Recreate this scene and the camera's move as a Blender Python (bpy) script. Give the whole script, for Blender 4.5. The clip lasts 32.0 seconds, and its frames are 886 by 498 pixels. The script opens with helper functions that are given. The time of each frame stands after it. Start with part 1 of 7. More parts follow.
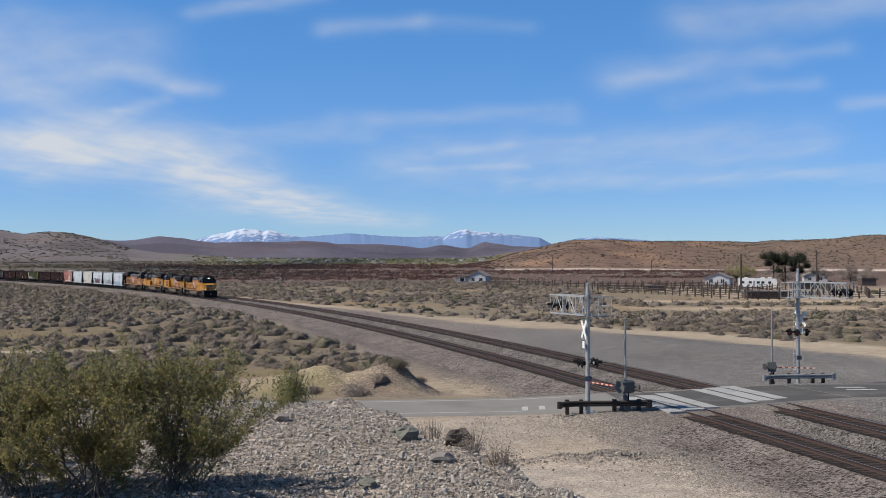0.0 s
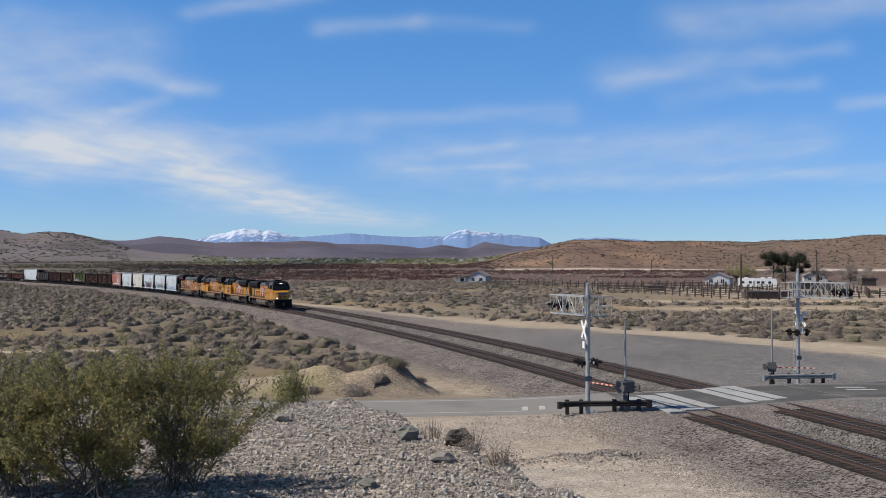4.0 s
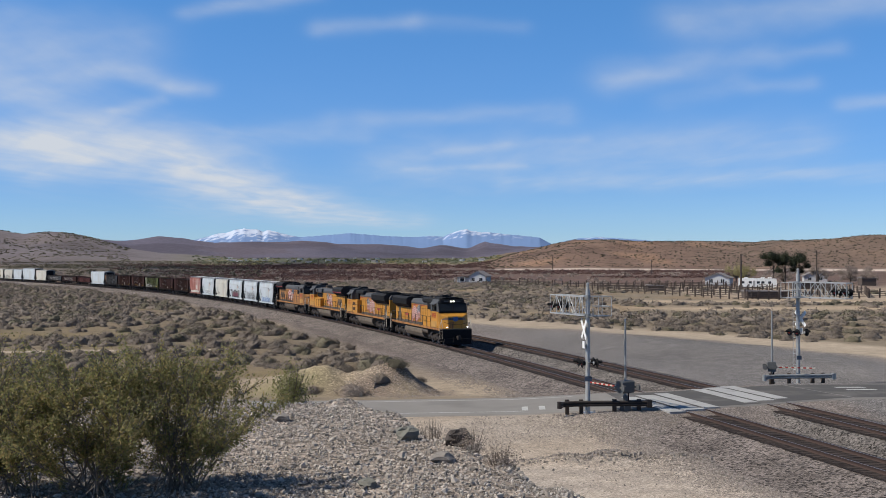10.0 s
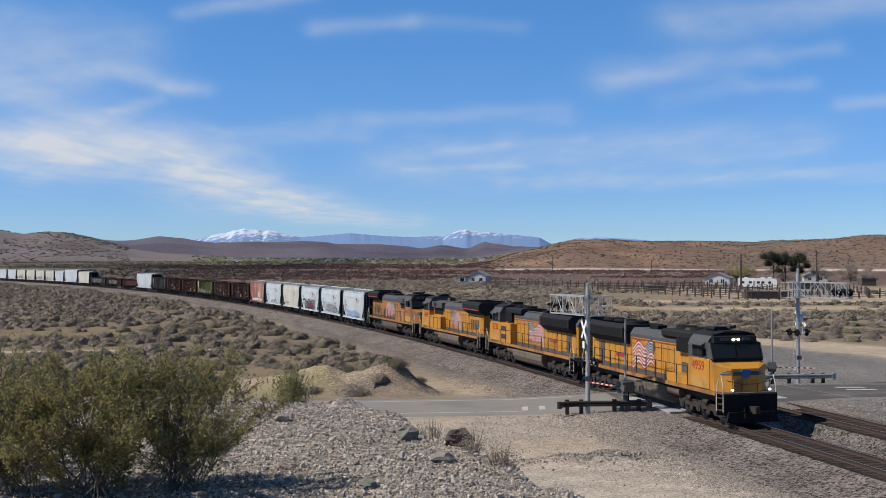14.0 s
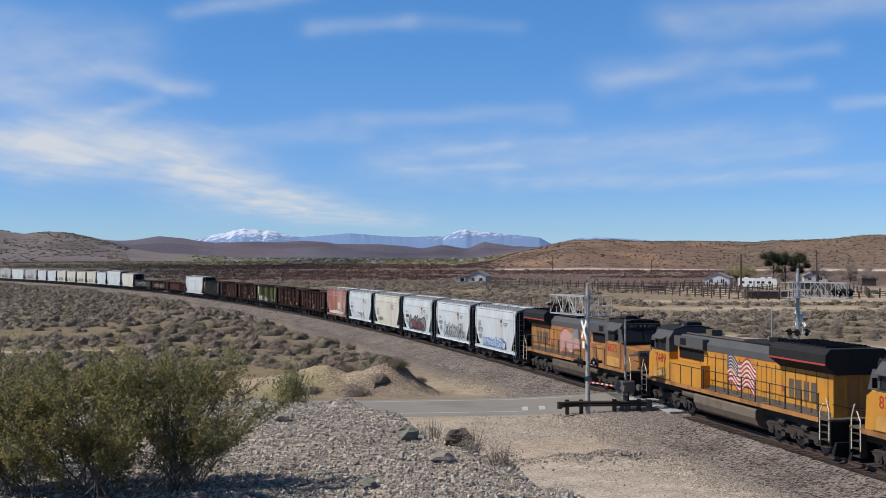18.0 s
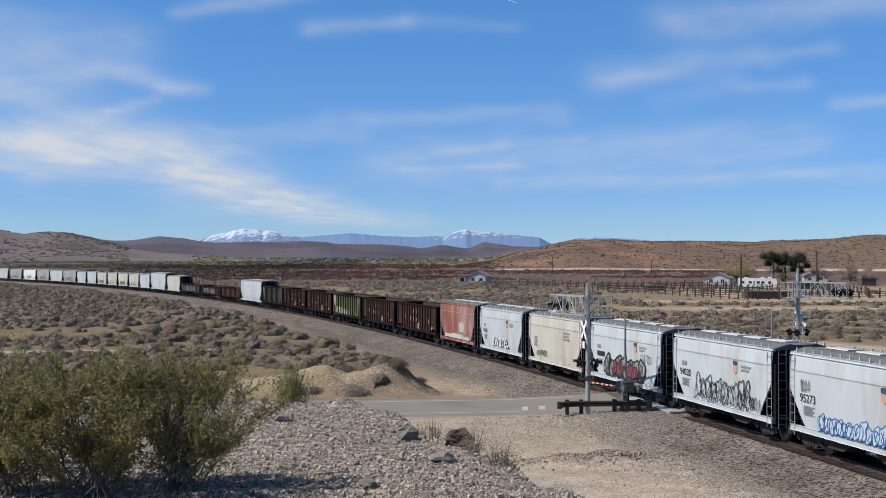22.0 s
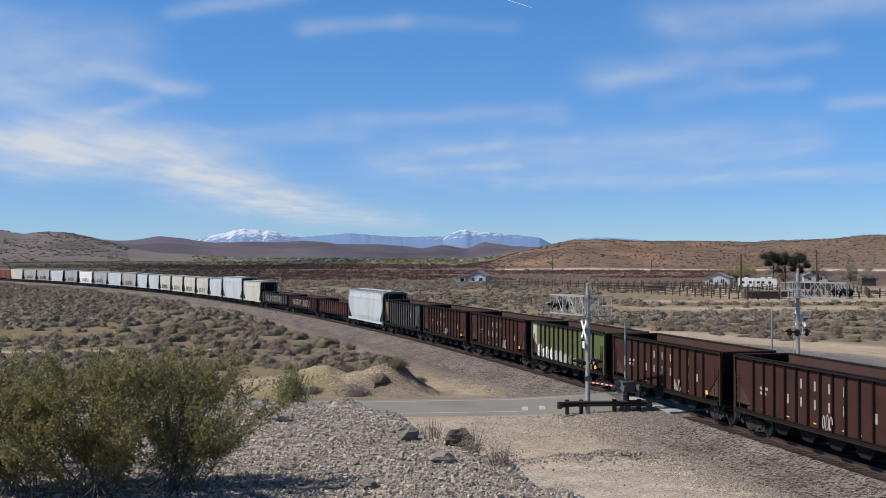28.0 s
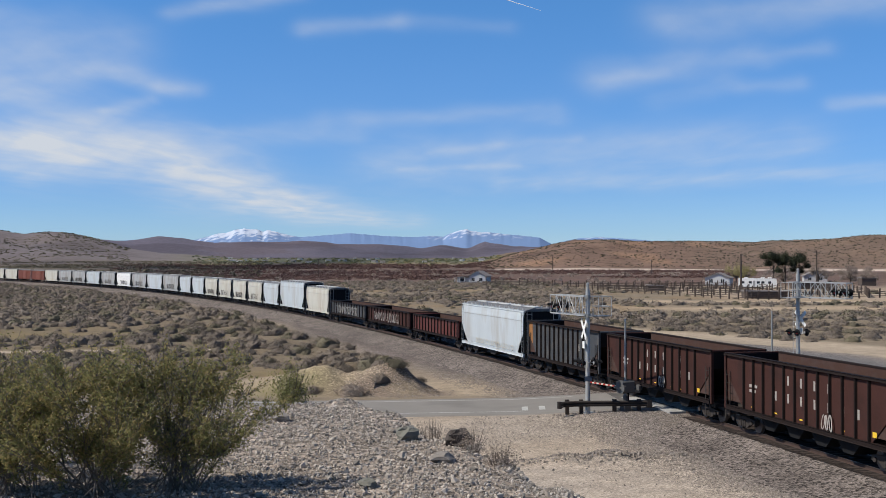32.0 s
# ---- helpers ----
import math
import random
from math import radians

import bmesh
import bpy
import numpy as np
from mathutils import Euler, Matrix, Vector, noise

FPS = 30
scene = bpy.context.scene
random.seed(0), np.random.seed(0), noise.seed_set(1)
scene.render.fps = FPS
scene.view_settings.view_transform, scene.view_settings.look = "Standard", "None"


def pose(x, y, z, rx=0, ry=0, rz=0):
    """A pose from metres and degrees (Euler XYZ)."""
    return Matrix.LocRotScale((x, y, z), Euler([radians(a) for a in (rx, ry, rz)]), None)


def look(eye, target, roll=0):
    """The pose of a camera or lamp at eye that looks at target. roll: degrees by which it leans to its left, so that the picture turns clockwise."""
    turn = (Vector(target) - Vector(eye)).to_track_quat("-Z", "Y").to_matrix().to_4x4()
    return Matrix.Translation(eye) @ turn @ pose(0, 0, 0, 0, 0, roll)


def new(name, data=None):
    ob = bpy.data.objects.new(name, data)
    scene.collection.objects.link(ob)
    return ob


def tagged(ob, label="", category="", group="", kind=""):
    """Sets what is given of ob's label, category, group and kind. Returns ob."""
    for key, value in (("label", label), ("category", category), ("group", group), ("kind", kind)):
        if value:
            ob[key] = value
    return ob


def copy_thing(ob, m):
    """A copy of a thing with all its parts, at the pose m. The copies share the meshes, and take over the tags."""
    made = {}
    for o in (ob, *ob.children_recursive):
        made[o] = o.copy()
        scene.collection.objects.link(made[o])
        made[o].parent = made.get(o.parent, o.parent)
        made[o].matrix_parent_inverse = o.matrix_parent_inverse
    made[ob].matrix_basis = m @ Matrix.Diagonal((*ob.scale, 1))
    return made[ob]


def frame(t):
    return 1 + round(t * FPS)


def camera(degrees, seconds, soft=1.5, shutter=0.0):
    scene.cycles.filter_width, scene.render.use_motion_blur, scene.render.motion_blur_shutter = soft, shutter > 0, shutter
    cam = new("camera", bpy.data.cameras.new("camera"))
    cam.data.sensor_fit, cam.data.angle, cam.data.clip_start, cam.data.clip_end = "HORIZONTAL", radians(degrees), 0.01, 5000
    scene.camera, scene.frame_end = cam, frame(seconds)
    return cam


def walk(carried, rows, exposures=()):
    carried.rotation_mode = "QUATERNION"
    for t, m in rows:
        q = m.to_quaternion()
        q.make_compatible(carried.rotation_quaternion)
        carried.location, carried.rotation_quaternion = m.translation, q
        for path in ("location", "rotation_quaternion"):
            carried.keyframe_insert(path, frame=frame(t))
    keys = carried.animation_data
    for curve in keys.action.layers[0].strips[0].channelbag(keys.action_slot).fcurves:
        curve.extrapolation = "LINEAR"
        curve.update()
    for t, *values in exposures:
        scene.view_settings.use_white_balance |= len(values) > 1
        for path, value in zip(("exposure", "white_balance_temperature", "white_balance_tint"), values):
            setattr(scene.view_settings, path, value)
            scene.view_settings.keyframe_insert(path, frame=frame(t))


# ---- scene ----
# Camera on a stony knoll, 8.5 m above the rails, standing still.
cam = camera(42.81, 32.0, soft=0.8)
EYE = pose(0, 0, 8.49, 90.502, 0, 0)
walk(cam, [(0.0, EYE), (32.0, EYE)])

# Light: afternoon sun from the side, thin high cloud.
SUN_ELEV, SUN_AZ = 48.0, 259.0          # degrees; azimuth clockwise from +y
world = bpy.data.worlds.new("world")
scene.world = world
world.use_nodes = True
wn = world.node_tree.nodes
sky = wn.new("ShaderNodeTexSky")
sky.sky_type = "NISHITA"
sky.sun_disc = False
sky.sun_elevation = radians(SUN_ELEV)
sky.sun_rotation = radians(SUN_AZ)
sky.altitude = 1800
sky.air_density, sky.dust_density, sky.ozone_density = 1.0, 0.2, 1.5
wn["Background"].inputs["Strength"].default_value = 0.080
# clear dry air: a deeper blue than the plain model gives, strongest above the horizon
geo = wn.new("ShaderNodeTexCoord")
sepz = wn.new("ShaderNodeSeparateXYZ")
world.node_tree.links.new(geo.outputs["Generated"], sepz.inputs[0])
tint = wn.new("ShaderNodeValToRGB")
for pos, col in ((0.0, (0.70, 0.97, 1.46, 1)), (0.06, (0.57, 0.90, 1.45, 1)), (0.22, (0.63, 1.18, 1.69, 1)), (0.5, (0.72, 0.86, 1.0, 1))):
    el = tint.color_ramp.elements.new(pos)
    el.color = col
tint.color_ramp.elements.remove(tint.color_ramp.elements[-1])
world.node_tree.links.new(sepz.outputs["Z"], tint.inputs[0])
deep = wn.new("ShaderNodeMix")
deep.data_type, deep.blend_type = "RGBA", "MULTIPLY"
deep.inputs["Factor"].default_value = 1.0
world.node_tree.links.new(sky.outputs[0], deep.inputs["A"])
world.node_tree.links.new(tint.outputs[0], deep.inputs["B"])
world.node_tree.links.new(deep.outputs["Result"], wn["Background"].inputs["Color"])
sun = new("sun", bpy.data.lights.new("sun", "SUN"))
sun.data.energy = 5.0
sun.data.angle = radians(0.53)
sun.data.color = (1.0, 0.94, 0.85)
to_sun = Vector((math.sin(radians(SUN_AZ)) * math.cos(radians(SUN_ELEV)), math.cos(radians(SUN_AZ)) * math.cos(radians(SUN_ELEV)), math.sin(radians(SUN_ELEV))))
sun.matrix_world = look(to_sun * 300, (0, 0, 0))
scene.view_settings.exposure = 0.0


# ---------------------------------------------------------------- materials
def mat(name, color, rough=0.8, metal=0.0, vary=0.12, scale=6.0, fine=60.0, bump=0.0, dirt=None, dirt_amt=0.0, dirt_scale=1.5, rnd=0.0, emit=0.0, spec=0.3, stretch=None):
    """Base colour with grain at two scales, optional dirt patches, bump, and a shift from piece to piece."""
    m = bpy.data.materials.new(name)
    m.use_nodes = True
    n, l = m.node_tree.nodes, m.node_tree.links
    b = n["Principled BSDF"]
    b.inputs["Roughness"].default_value = rough
    b.inputs["Metallic"].default_value = metal
    b.inputs["Specular IOR Level"].default_value = spec
    tc = n.new("ShaderNodeTexCoord")
    src = tc.outputs["Object"]
    if stretch:
        mp = n.new("ShaderNodeMapping")
        mp.inputs["Scale"].default_value = stretch
        l.new(src, mp.inputs[0])
        src = mp.outputs[0]

    def noise_tex(sc, det=5):
        t = n.new("ShaderNodeTexNoise")
        t.inputs["Scale"].default_value = sc
        t.inputs["Detail"].default_value = det
        l.new(src, t.inputs["Vector"])
        return t.outputs["Fac"]

    def math_node(op, a, c):
        t = n.new("ShaderNodeMath")
        t.operation = op
        for i, v in enumerate((a, c)):
            if isinstance(v, (int, float)):
                t.inputs[i].default_value = v
            else:
                l.new(v, t.inputs[i])
        return t.outputs[0]

    n1, n2 = noise_tex(scale), noise_tex(fine, 3)
    f = math_node("ADD", math_node("MULTIPLY", n1, 0.6), math_node("MULTIPLY", n2, 0.4))
    val = math_node("ADD", math_node("MULTIPLY", math_node("SUBTRACT", f, 0.5), 2.6 * vary), 1.0)
    if rnd:
        oi = n.new("ShaderNodeObjectInfo")
        gi = n.new("ShaderNodeNewGeometry")
        rr = math_node("ADD", oi.outputs["Random"], gi.outputs["Random Per Island"])
        val = math_node("ADD", val, math_node("MULTIPLY", math_node("SUBTRACT", math_node("MULTIPLY", rr, 0.5), 0.5), 2 * rnd))
    mix = n.new("ShaderNodeMix")
    mix.data_type = "RGBA"
    mix.blend_type = "MULTIPLY"
    mix.inputs["Factor"].default_value = 1.0
    mix.inputs["A"].default_value = (*color, 1)
    l.new(val, mix.inputs["B"])
    out = mix.outputs["Result"]
    if dirt:
        dn = noise_tex(dirt_scale, 8)
        rp = n.new("ShaderNodeValToRGB")
        rp.color_ramp.elements[0].position = 0.62 - 0.3 * dirt_amt
        rp.color_ramp.elements[1].position = 0.78 - 0.2 * dirt_amt
        l.new(dn, rp.inputs[0])
        m2 = n.new("ShaderNodeMix")
        m2.data_type = "RGBA"
        l.new(math_node("MULTIPLY", rp.outputs[0], min(1.0, 0.5 + dirt_amt / 2)), m2.inputs["Factor"])
        l.new(out, m2.inputs["A"])
        m2.inputs["B"].default_value = (*dirt, 1)
        out = m2.outputs["Result"]
    l.new(out, b.inputs["Base Color"])
    if bump:
        bp = n.new("ShaderNodeBump")
        bp.inputs["Strength"].default_value = min(1.0, bump)
        bp.inputs["Distance"].default_value = 0.02
        l.new(f, bp.inputs["Height"])
        l.new(bp.outputs[0], b.inputs["Normal"])
    if emit:
        b.inputs["Emission Color"].default_value = (*color, 1)
        b.inputs["Emission Strength"].default_value = emit
    return m


M = {
    "yellow": mat("locomotive_yellow", (0.47, 0.215, 0.03), 0.5, vary=0.2, scale=1.2, fine=14, dirt=(0.19, 0.095, 0.03), dirt_amt=0.3, dirt_scale=1.1, stretch=(1, 1, 0.35)),
    "yellow_pale": mat("sun_bleached_yellow", (0.45, 0.25, 0.07), 0.6, vary=0.2, scale=1.5, fine=14, dirt=(0.22, 0.11, 0.04), dirt_amt=0.35),
    "yellow_dirty": mat("grimy_locomotive_yellow", (0.36, 0.165, 0.05), 0.7, vary=0.26, scale=1.0, fine=12, dirt=(0.13, 0.065, 0.035), dirt_amt=0.62, dirt_scale=1.1, stretch=(1, 1, 0.35)),
    "roof_grey": mat("dark_grey_roof", (0.02, 0.02, 0.021), 0.75, vary=0.4, scale=1.2, fine=16, spec=0.15),
    "cab_grey": mat("cab_grey", (0.075, 0.076, 0.08), 0.7, vary=0.3, scale=1.5, fine=20, spec=0.2),
    "black": mat("sooty_black", (0.013, 0.013, 0.014), 0.8, vary=0.4, scale=3, fine=30, spec=0.12),
    "underframe": mat("brake_dust_grey", (0.088, 0.07, 0.056), 0.85, vary=0.35, scale=2.5, fine=30, dirt=(0.15, 0.11, 0.08), dirt_amt=0.4),
    "tank": mat("dusty_fuel_tank", (0.14, 0.112, 0.085), 0.85, vary=0.3, scale=1.2, fine=20, dirt=(0.05, 0.042, 0.036), dirt_amt=0.35),
    "truck": mat("truck_frame_grime", (0.04, 0.033, 0.029), 0.85, vary=0.35, scale=3, fine=30),
    "steel": mat("worn_wheel_steel", (0.16, 0.14, 0.13), 0.45, metal=0.7, vary=0.2, scale=4),
    "white": mat("white_paint", (0.75, 0.75, 0.73), 0.5, vary=0.12, scale=2, dirt=(0.3, 0.25, 0.2), dirt_amt=0.15),
    "rail_white": mat("white_handrail", (0.58, 0.52, 0.42), 0.5, vary=0.1),
    "flag_blue": mat("faded_blue", (0.05, 0.07, 0.105), 0.6, vary=0.2, scale=3, dirt=(0.15, 0.12, 0.07), dirt_amt=0.15),
    "flag_red": mat("faded_red", (0.32, 0.045, 0.045), 0.55, vary=0.15, scale=3, dirt=(0.26, 0.14, 0.06), dirt_amt=0.15),
    "flag_white": mat("faded_white", (0.56, 0.50, 0.44), 0.6, vary=0.12, scale=3, dirt=(0.32, 0.22, 0.12), dirt_amt=0.2),
    "glass": mat("cab_glass", (0.016, 0.019, 0.022), 0.08, vary=0.0, spec=0.3),
    "lamp": mat("lit_headlight", (1.0, 0.95, 0.82), 0.3, vary=0.0, emit=3.0),
    "hop_white": mat("pale_grey_hopper_paint", (0.47, 0.515, 0.54), 0.55, vary=0.12, scale=1.0, fine=10, dirt=(0.34, 0.31, 0.27), dirt_amt=0.32, dirt_scale=0.7, rnd=0.04, stretch=(1, 1, 0.25)),
    "hop_cream": mat("cream_hopper_paint", (0.50, 0.49, 0.43), 0.6, vary=0.12, scale=1.0, fine=10, dirt=(0.36, 0.29, 0.22), dirt_amt=0.35, dirt_scale=0.7, rnd=0.05, stretch=(1, 1, 0.25)),
    "hop_grey": mat("grey_hopper_paint", (0.35, 0.36, 0.36), 0.6, vary=0.15, scale=1.0, fine=10, dirt=(0.22, 0.19, 0.16), dirt_amt=0.45, dirt_scale=0.7, rnd=0.05, stretch=(1, 1, 0.25)),
    "hop_pink": mat("faded_oxide_red_paint", (0.24, 0.085, 0.065), 0.75, vary=0.25, scale=1.0, fine=10, dirt=(0.44, 0.33, 0.29), dirt_amt=0.42, dirt_scale=0.6, stretch=(1, 1, 0.3)),
    "hop_roof": mat("grey_hopper_roof", (0.15, 0.153, 0.155), 0.7, vary=0.25, scale=1.2, fine=12, dirt=(0.12, 0.11, 0.1), dirt_amt=0.4),
    "hatch": mat("pale_hatch_cover", (0.52, 0.52, 0.505), 0.6, vary=0.15, scale=2),
    "brown": mat("dark_brown_car_paint", (0.05, 0.022, 0.018), 0.7, spec=0.12, vary=0.35, scale=1.0, fine=12, dirt=(0.03, 0.018, 0.016), dirt_amt=0.35, dirt_scale=0.8, rnd=0.08),
    # rib shade is put into this near-black; chords, sills and end sheets share it
    "brown_rib": mat("shaded_rib_paint", (0.016, 0.011, 0.010), 0.8, spec=0.12, vary=0.35, scale=1.0, fine=12),
    "brown_in": mat("rusty_car_lining", (0.06, 0.031, 0.023), 0.9, vary=0.3, scale=1.0, fine=10, dirt=(0.07, 0.045, 0.04), dirt_amt=0.5),
    "green": mat("faded_green_car_paint", (0.085, 0.105, 0.035), 0.65, vary=0.2, scale=1.2, fine=12, dirt=(0.12, 0.115, 0.07), dirt_amt=0.4),
    "bluegrey": mat("dark_blue_grey_car_paint", (0.05, 0.054, 0.06), 0.65, vary=0.2, scale=1.2, fine=12, dirt=(0.1, 0.09, 0.08), dirt_amt=0.4),
    "gon_red": mat("maroon_gondola_paint", (0.10, 0.028, 0.024), 0.65, vary=0.2, scale=1.2, fine=12, dirt=(0.1, 0.06, 0.05), dirt_amt=0.4),
    "boxcar": mat("oxide_brown_boxcar_paint", (0.19, 0.062, 0.042), 0.65, vary=0.2, scale=1.2, fine=12, dirt=(0.1, 0.06, 0.05), dirt_amt=0.3),
    "ink": mat("black_lettering", (0.03, 0.03, 0.032), 0.6, vary=0.2),
    "num_red": mat("red_numerals", (0.33, 0.03, 0.02), 0.5, vary=0.15),
    "letter": mat("pale_lettering", (0.34, 0.315, 0.29), 0.7, vary=0.6, scale=5),
    "plate_yellow": mat("yellow_marking", (0.75, 0.5, 0.04), 0.6, vary=0.15),
    "spray_blue": mat("spray_paint_blue", (0.06, 0.12, 0.30), 0.5, vary=0.3, scale=3),
    "spray_pale": mat("spray_paint_pale_blue", (0.42, 0.52, 0.60), 0.5, vary=0.2, scale=3),
    "spray_grey": mat("spray_paint_silver", (0.27, 0.27, 0.26), 0.5, vary=0.3, scale=3),
    "emblem_orange": mat("faded_orange_red", (0.50, 0.30, 0.24), 0.6, vary=0.15),
    "spray_pink": mat("spray_paint_pink", (0.25, 0.06, 0.085), 0.5, vary=0.2),
    "galv": mat("galvanised_steel", (0.40, 0.405, 0.40), 0.5, metal=0.3, vary=0.12, scale=5, fine=40),
    "gate_grey": mat("dark_gate_paint", (0.10, 0.10, 0.098), 0.6, vary=0.2, scale=5),
    "galv_dark": mat("weathered_grey_metal", (0.27, 0.28, 0.28), 0.55, metal=0.2, vary=0.2, scale=5),
    "timber": mat("dark_creosoted_timber", (0.055, 0.042, 0.033), 0.9, vary=0.35, scale=4, fine=40, bump=0.6),
    "tie": mat("weathered_tie_timber", (0.05, 0.038, 0.032), 0.95, vary=0.35, scale=3, fine=40, rnd=0.5),
    "rail": mat("rusty_rail_side", (0.058, 0.037, 0.03), 0.75, vary=0.25, scale=3),
    "railtop": mat("worn_rail_head", (0.20, 0.17, 0.155), 0.4, metal=0.6, vary=0.1),
    "concrete": mat("pale_concrete_panel", (0.34, 0.335, 0.32), 0.85, vary=0.16, scale=3, fine=40, dirt=(0.2, 0.19, 0.18), dirt_amt=0.25, rnd=0.08),
    "asphalt": mat("worn_asphalt", (0.215, 0.20, 0.18), 0.92, vary=0.16, scale=0.5, fine=30, dirt=(0.13, 0.12, 0.11), dirt_amt=0.4, dirt_scale=0.25),
    "asphalt_dark": mat("dark_asphalt", (0.078, 0.073, 0.067), 0.92, vary=0.2, scale=0.6, fine=30, dirt=(0.17, 0.155, 0.14), dirt_amt=0.35, dirt_scale=0.3),
    "road_paint": mat("worn_road_paint", (0.40, 0.395, 0.37), 0.8, vary=0.45, scale=3),
    "bark": mat("grey_bark", (0.10, 0.085, 0.072), 0.95, vary=0.3, scale=8, bump=0.6),
    "rock": mat("grey_stone", (0.43, 0.383, 0.332), 0.95, vary=0.2, scale=5, fine=40, rnd=0.85),
    "rock_lot": mat("dull_brown_stone", (0.25, 0.215, 0.185), 0.95, vary=0.2, scale=5, fine=40, rnd=0.7),
    "rock_grey": mat("dull_grey_rock", (0.23, 0.205, 0.18), 0.95, vary=0.3, scale=8, fine=40, bump=0.6),
    "rock_dark": mat("dark_brown_stone", (0.075, 0.062, 0.055), 0.9, vary=0.3, scale=8, fine=40, bump=0.6),
    "twig": mat("grey_twigs", (0.155, 0.13, 0.108), 0.95, vary=0.3, scale=8),
    "rock_green": mat("green_grey_stone", (0.16, 0.155, 0.13), 0.9, vary=0.3, scale=8, fine=40, bump=0.6),
    "house_white": mat("white_siding", (0.50, 0.50, 0.50), 0.8, vary=0.12),
    "house_roof": mat("grey_shingle_roof", (0.21, 0.19, 0.18), 0.9, vary=0.2, scale=2),
    "dark_window": mat("dark_window_glass", (0.03, 0.035, 0.04), 0.15, vary=0.0, spec=0.5),
    "fence": mat("dark_fence_timber", (0.095, 0.074, 0.062), 0.9, vary=0.3, scale=2),
}


# ---------------------------------------------------------------- mesh building
class Build:
    """Collects faces of one mesh."""

    def __init__(self):
        self.v, self.f = [], []

    def add(self, vs, fs):
        o = len(self.v)
        self.v.extend(vs)
        self.f.extend([[i + o for i in f] for f in fs])
        return self

    def box(self, x0, y0, z0, x1, y1, z1):
        if x1 < x0: x0, x1 = x1, x0
        if y1 < y0: y0, y1 = y1, y0
        if z1 < z0: z0, z1 = z1, z0
        vs = [(x, y, z) for z in (z0, z1) for y in (y0, y1) for x in (x0, x1)]
        return self.add(vs, [(0, 2, 3, 1), (4, 5, 7, 6), (0, 1, 5, 4), (2, 6, 7, 3), (0, 4, 6, 2), (1, 3, 7, 5)])

    def prism(self, prof, axis, a0, a1, taper=None):
        """A polygon pushed along an axis. prof: (u, v): x -> (y, z), y -> (x, z), z -> (x, y)."""
        if a1 < a0: a0, a1 = a1, a0
        k = len(prof)
        put = {"x": lambda a, u, w: (a, u, w), "y": lambda a, u, w: (u, a, w), "z": lambda a, u, w: (u, w, a)}[axis]
        p2 = taper or prof
        area = sum(prof[i][0] * prof[(i + 1) % k][1] - prof[(i + 1) % k][0] * prof[i][1] for i in range(k))
        flip = (area > 0) == (axis == "y")
        vs = [put(a0, *p) for p in prof] + [put(a1, *p) for p in p2]
        fs = [list(range(k))[::-1], list(range(k, 2 * k))] + [[i, (i + 1) % k, k + (i + 1) % k, k + i] for i in range(k)]
        if flip:
            fs = [f[::-1] for f in fs]
        return self.add(vs, fs)

    def round_box(self, x0, y0, z0, x1, y1, z1, c, axis="x"):
        """A box whose four long edges along the axis are chamfered."""
        if axis == "x": u0, u1, w0, w1, a0, a1 = y0, y1, z0, z1, x0, x1
        elif axis == "y": u0, u1, w0, w1, a0, a1 = x0, x1, z0, z1, y0, y1
        else: u0, u1, w0, w1, a0, a1 = x0, x1, y0, y1, z0, z1
        pr = [(u0 + c, w0), (u1 - c, w0), (u1, w0 + c), (u1, w1 - c), (u1 - c, w1), (u0 + c, w1), (u0, w1 - c), (u0, w0 + c)]
        return self.prism(pr, axis, a0, a1)

    def cyl(self, p0, p1, r, n=8, r2=None):
        p0, p1 = Vector(p0), Vector(p1)
        d = (p1 - p0).normalized()
        a = d.orthogonal().normalized()
        b = d.cross(a)
        r2 = r if r2 is None else r2
        vs = []
        for p, rr in ((p0, r), (p1, r2)):
            for i in range(n):
                t = 2 * math.pi * i / n
                vs.append(tuple(p + (a * math.cos(t) + b * math.sin(t)) * rr))
        return self.add(vs, [list(range(n))[::-1], list(range(n, 2 * n))] + [[i, (i + 1) % n, n + (i + 1) % n, n + i] for i in range(n)])

    def tube(self, pts, r, n=6):
        for a, b in zip(pts, pts[1:]):
            self.cyl(a, b, r, n)
        return self

    def blob(self, c, rx, ry, rz, seed=0, rough=0.15, rings=5, seg=9):
        """An uneven stone-like lump."""
        rng = random.Random(seed)
        vs = [(c[0], c[1], c[2] - rz)]
        for i in range(1, rings):
            ph = math.pi * i / rings
            for j in range(seg):
                th = 2 * math.pi * (j + 0.5 * (i % 2)) / seg
                k = 1 + rng.uniform(-rough, rough)
                vs.append((c[0] + rx * k * math.sin(ph) * math.cos(th), c[1] + ry * k * math.sin(ph) * math.sin(th), c[2] - rz * k * math.cos(ph)))
        vs.append((c[0], c[1], c[2] + rz))
        fs = [[0, 1 + (j + 1) % seg, 1 + j] for j in range(seg)]
        for i in range(rings - 2):
            o = 1 + i * seg
            fs += [[o + j, o + (j + 1) % seg, o + seg + (j + 1) % seg, o + seg + j] for j in range(seg)]
        o = 1 + (rings - 2) * seg
        fs += [[o + j, o + (j + 1) % seg, len(vs) - 1] for j in range(seg)]
        return self.add(vs, fs)

    def mesh(self, name, material, smooth=False):
        me = bpy.data.meshes.new(name)
        me.from_pydata(self.v, [], self.f)
        me.materials.append(material)
        if smooth:
            me.polygons.foreach_set("use_smooth", [True] * len(me.polygons))
        return me


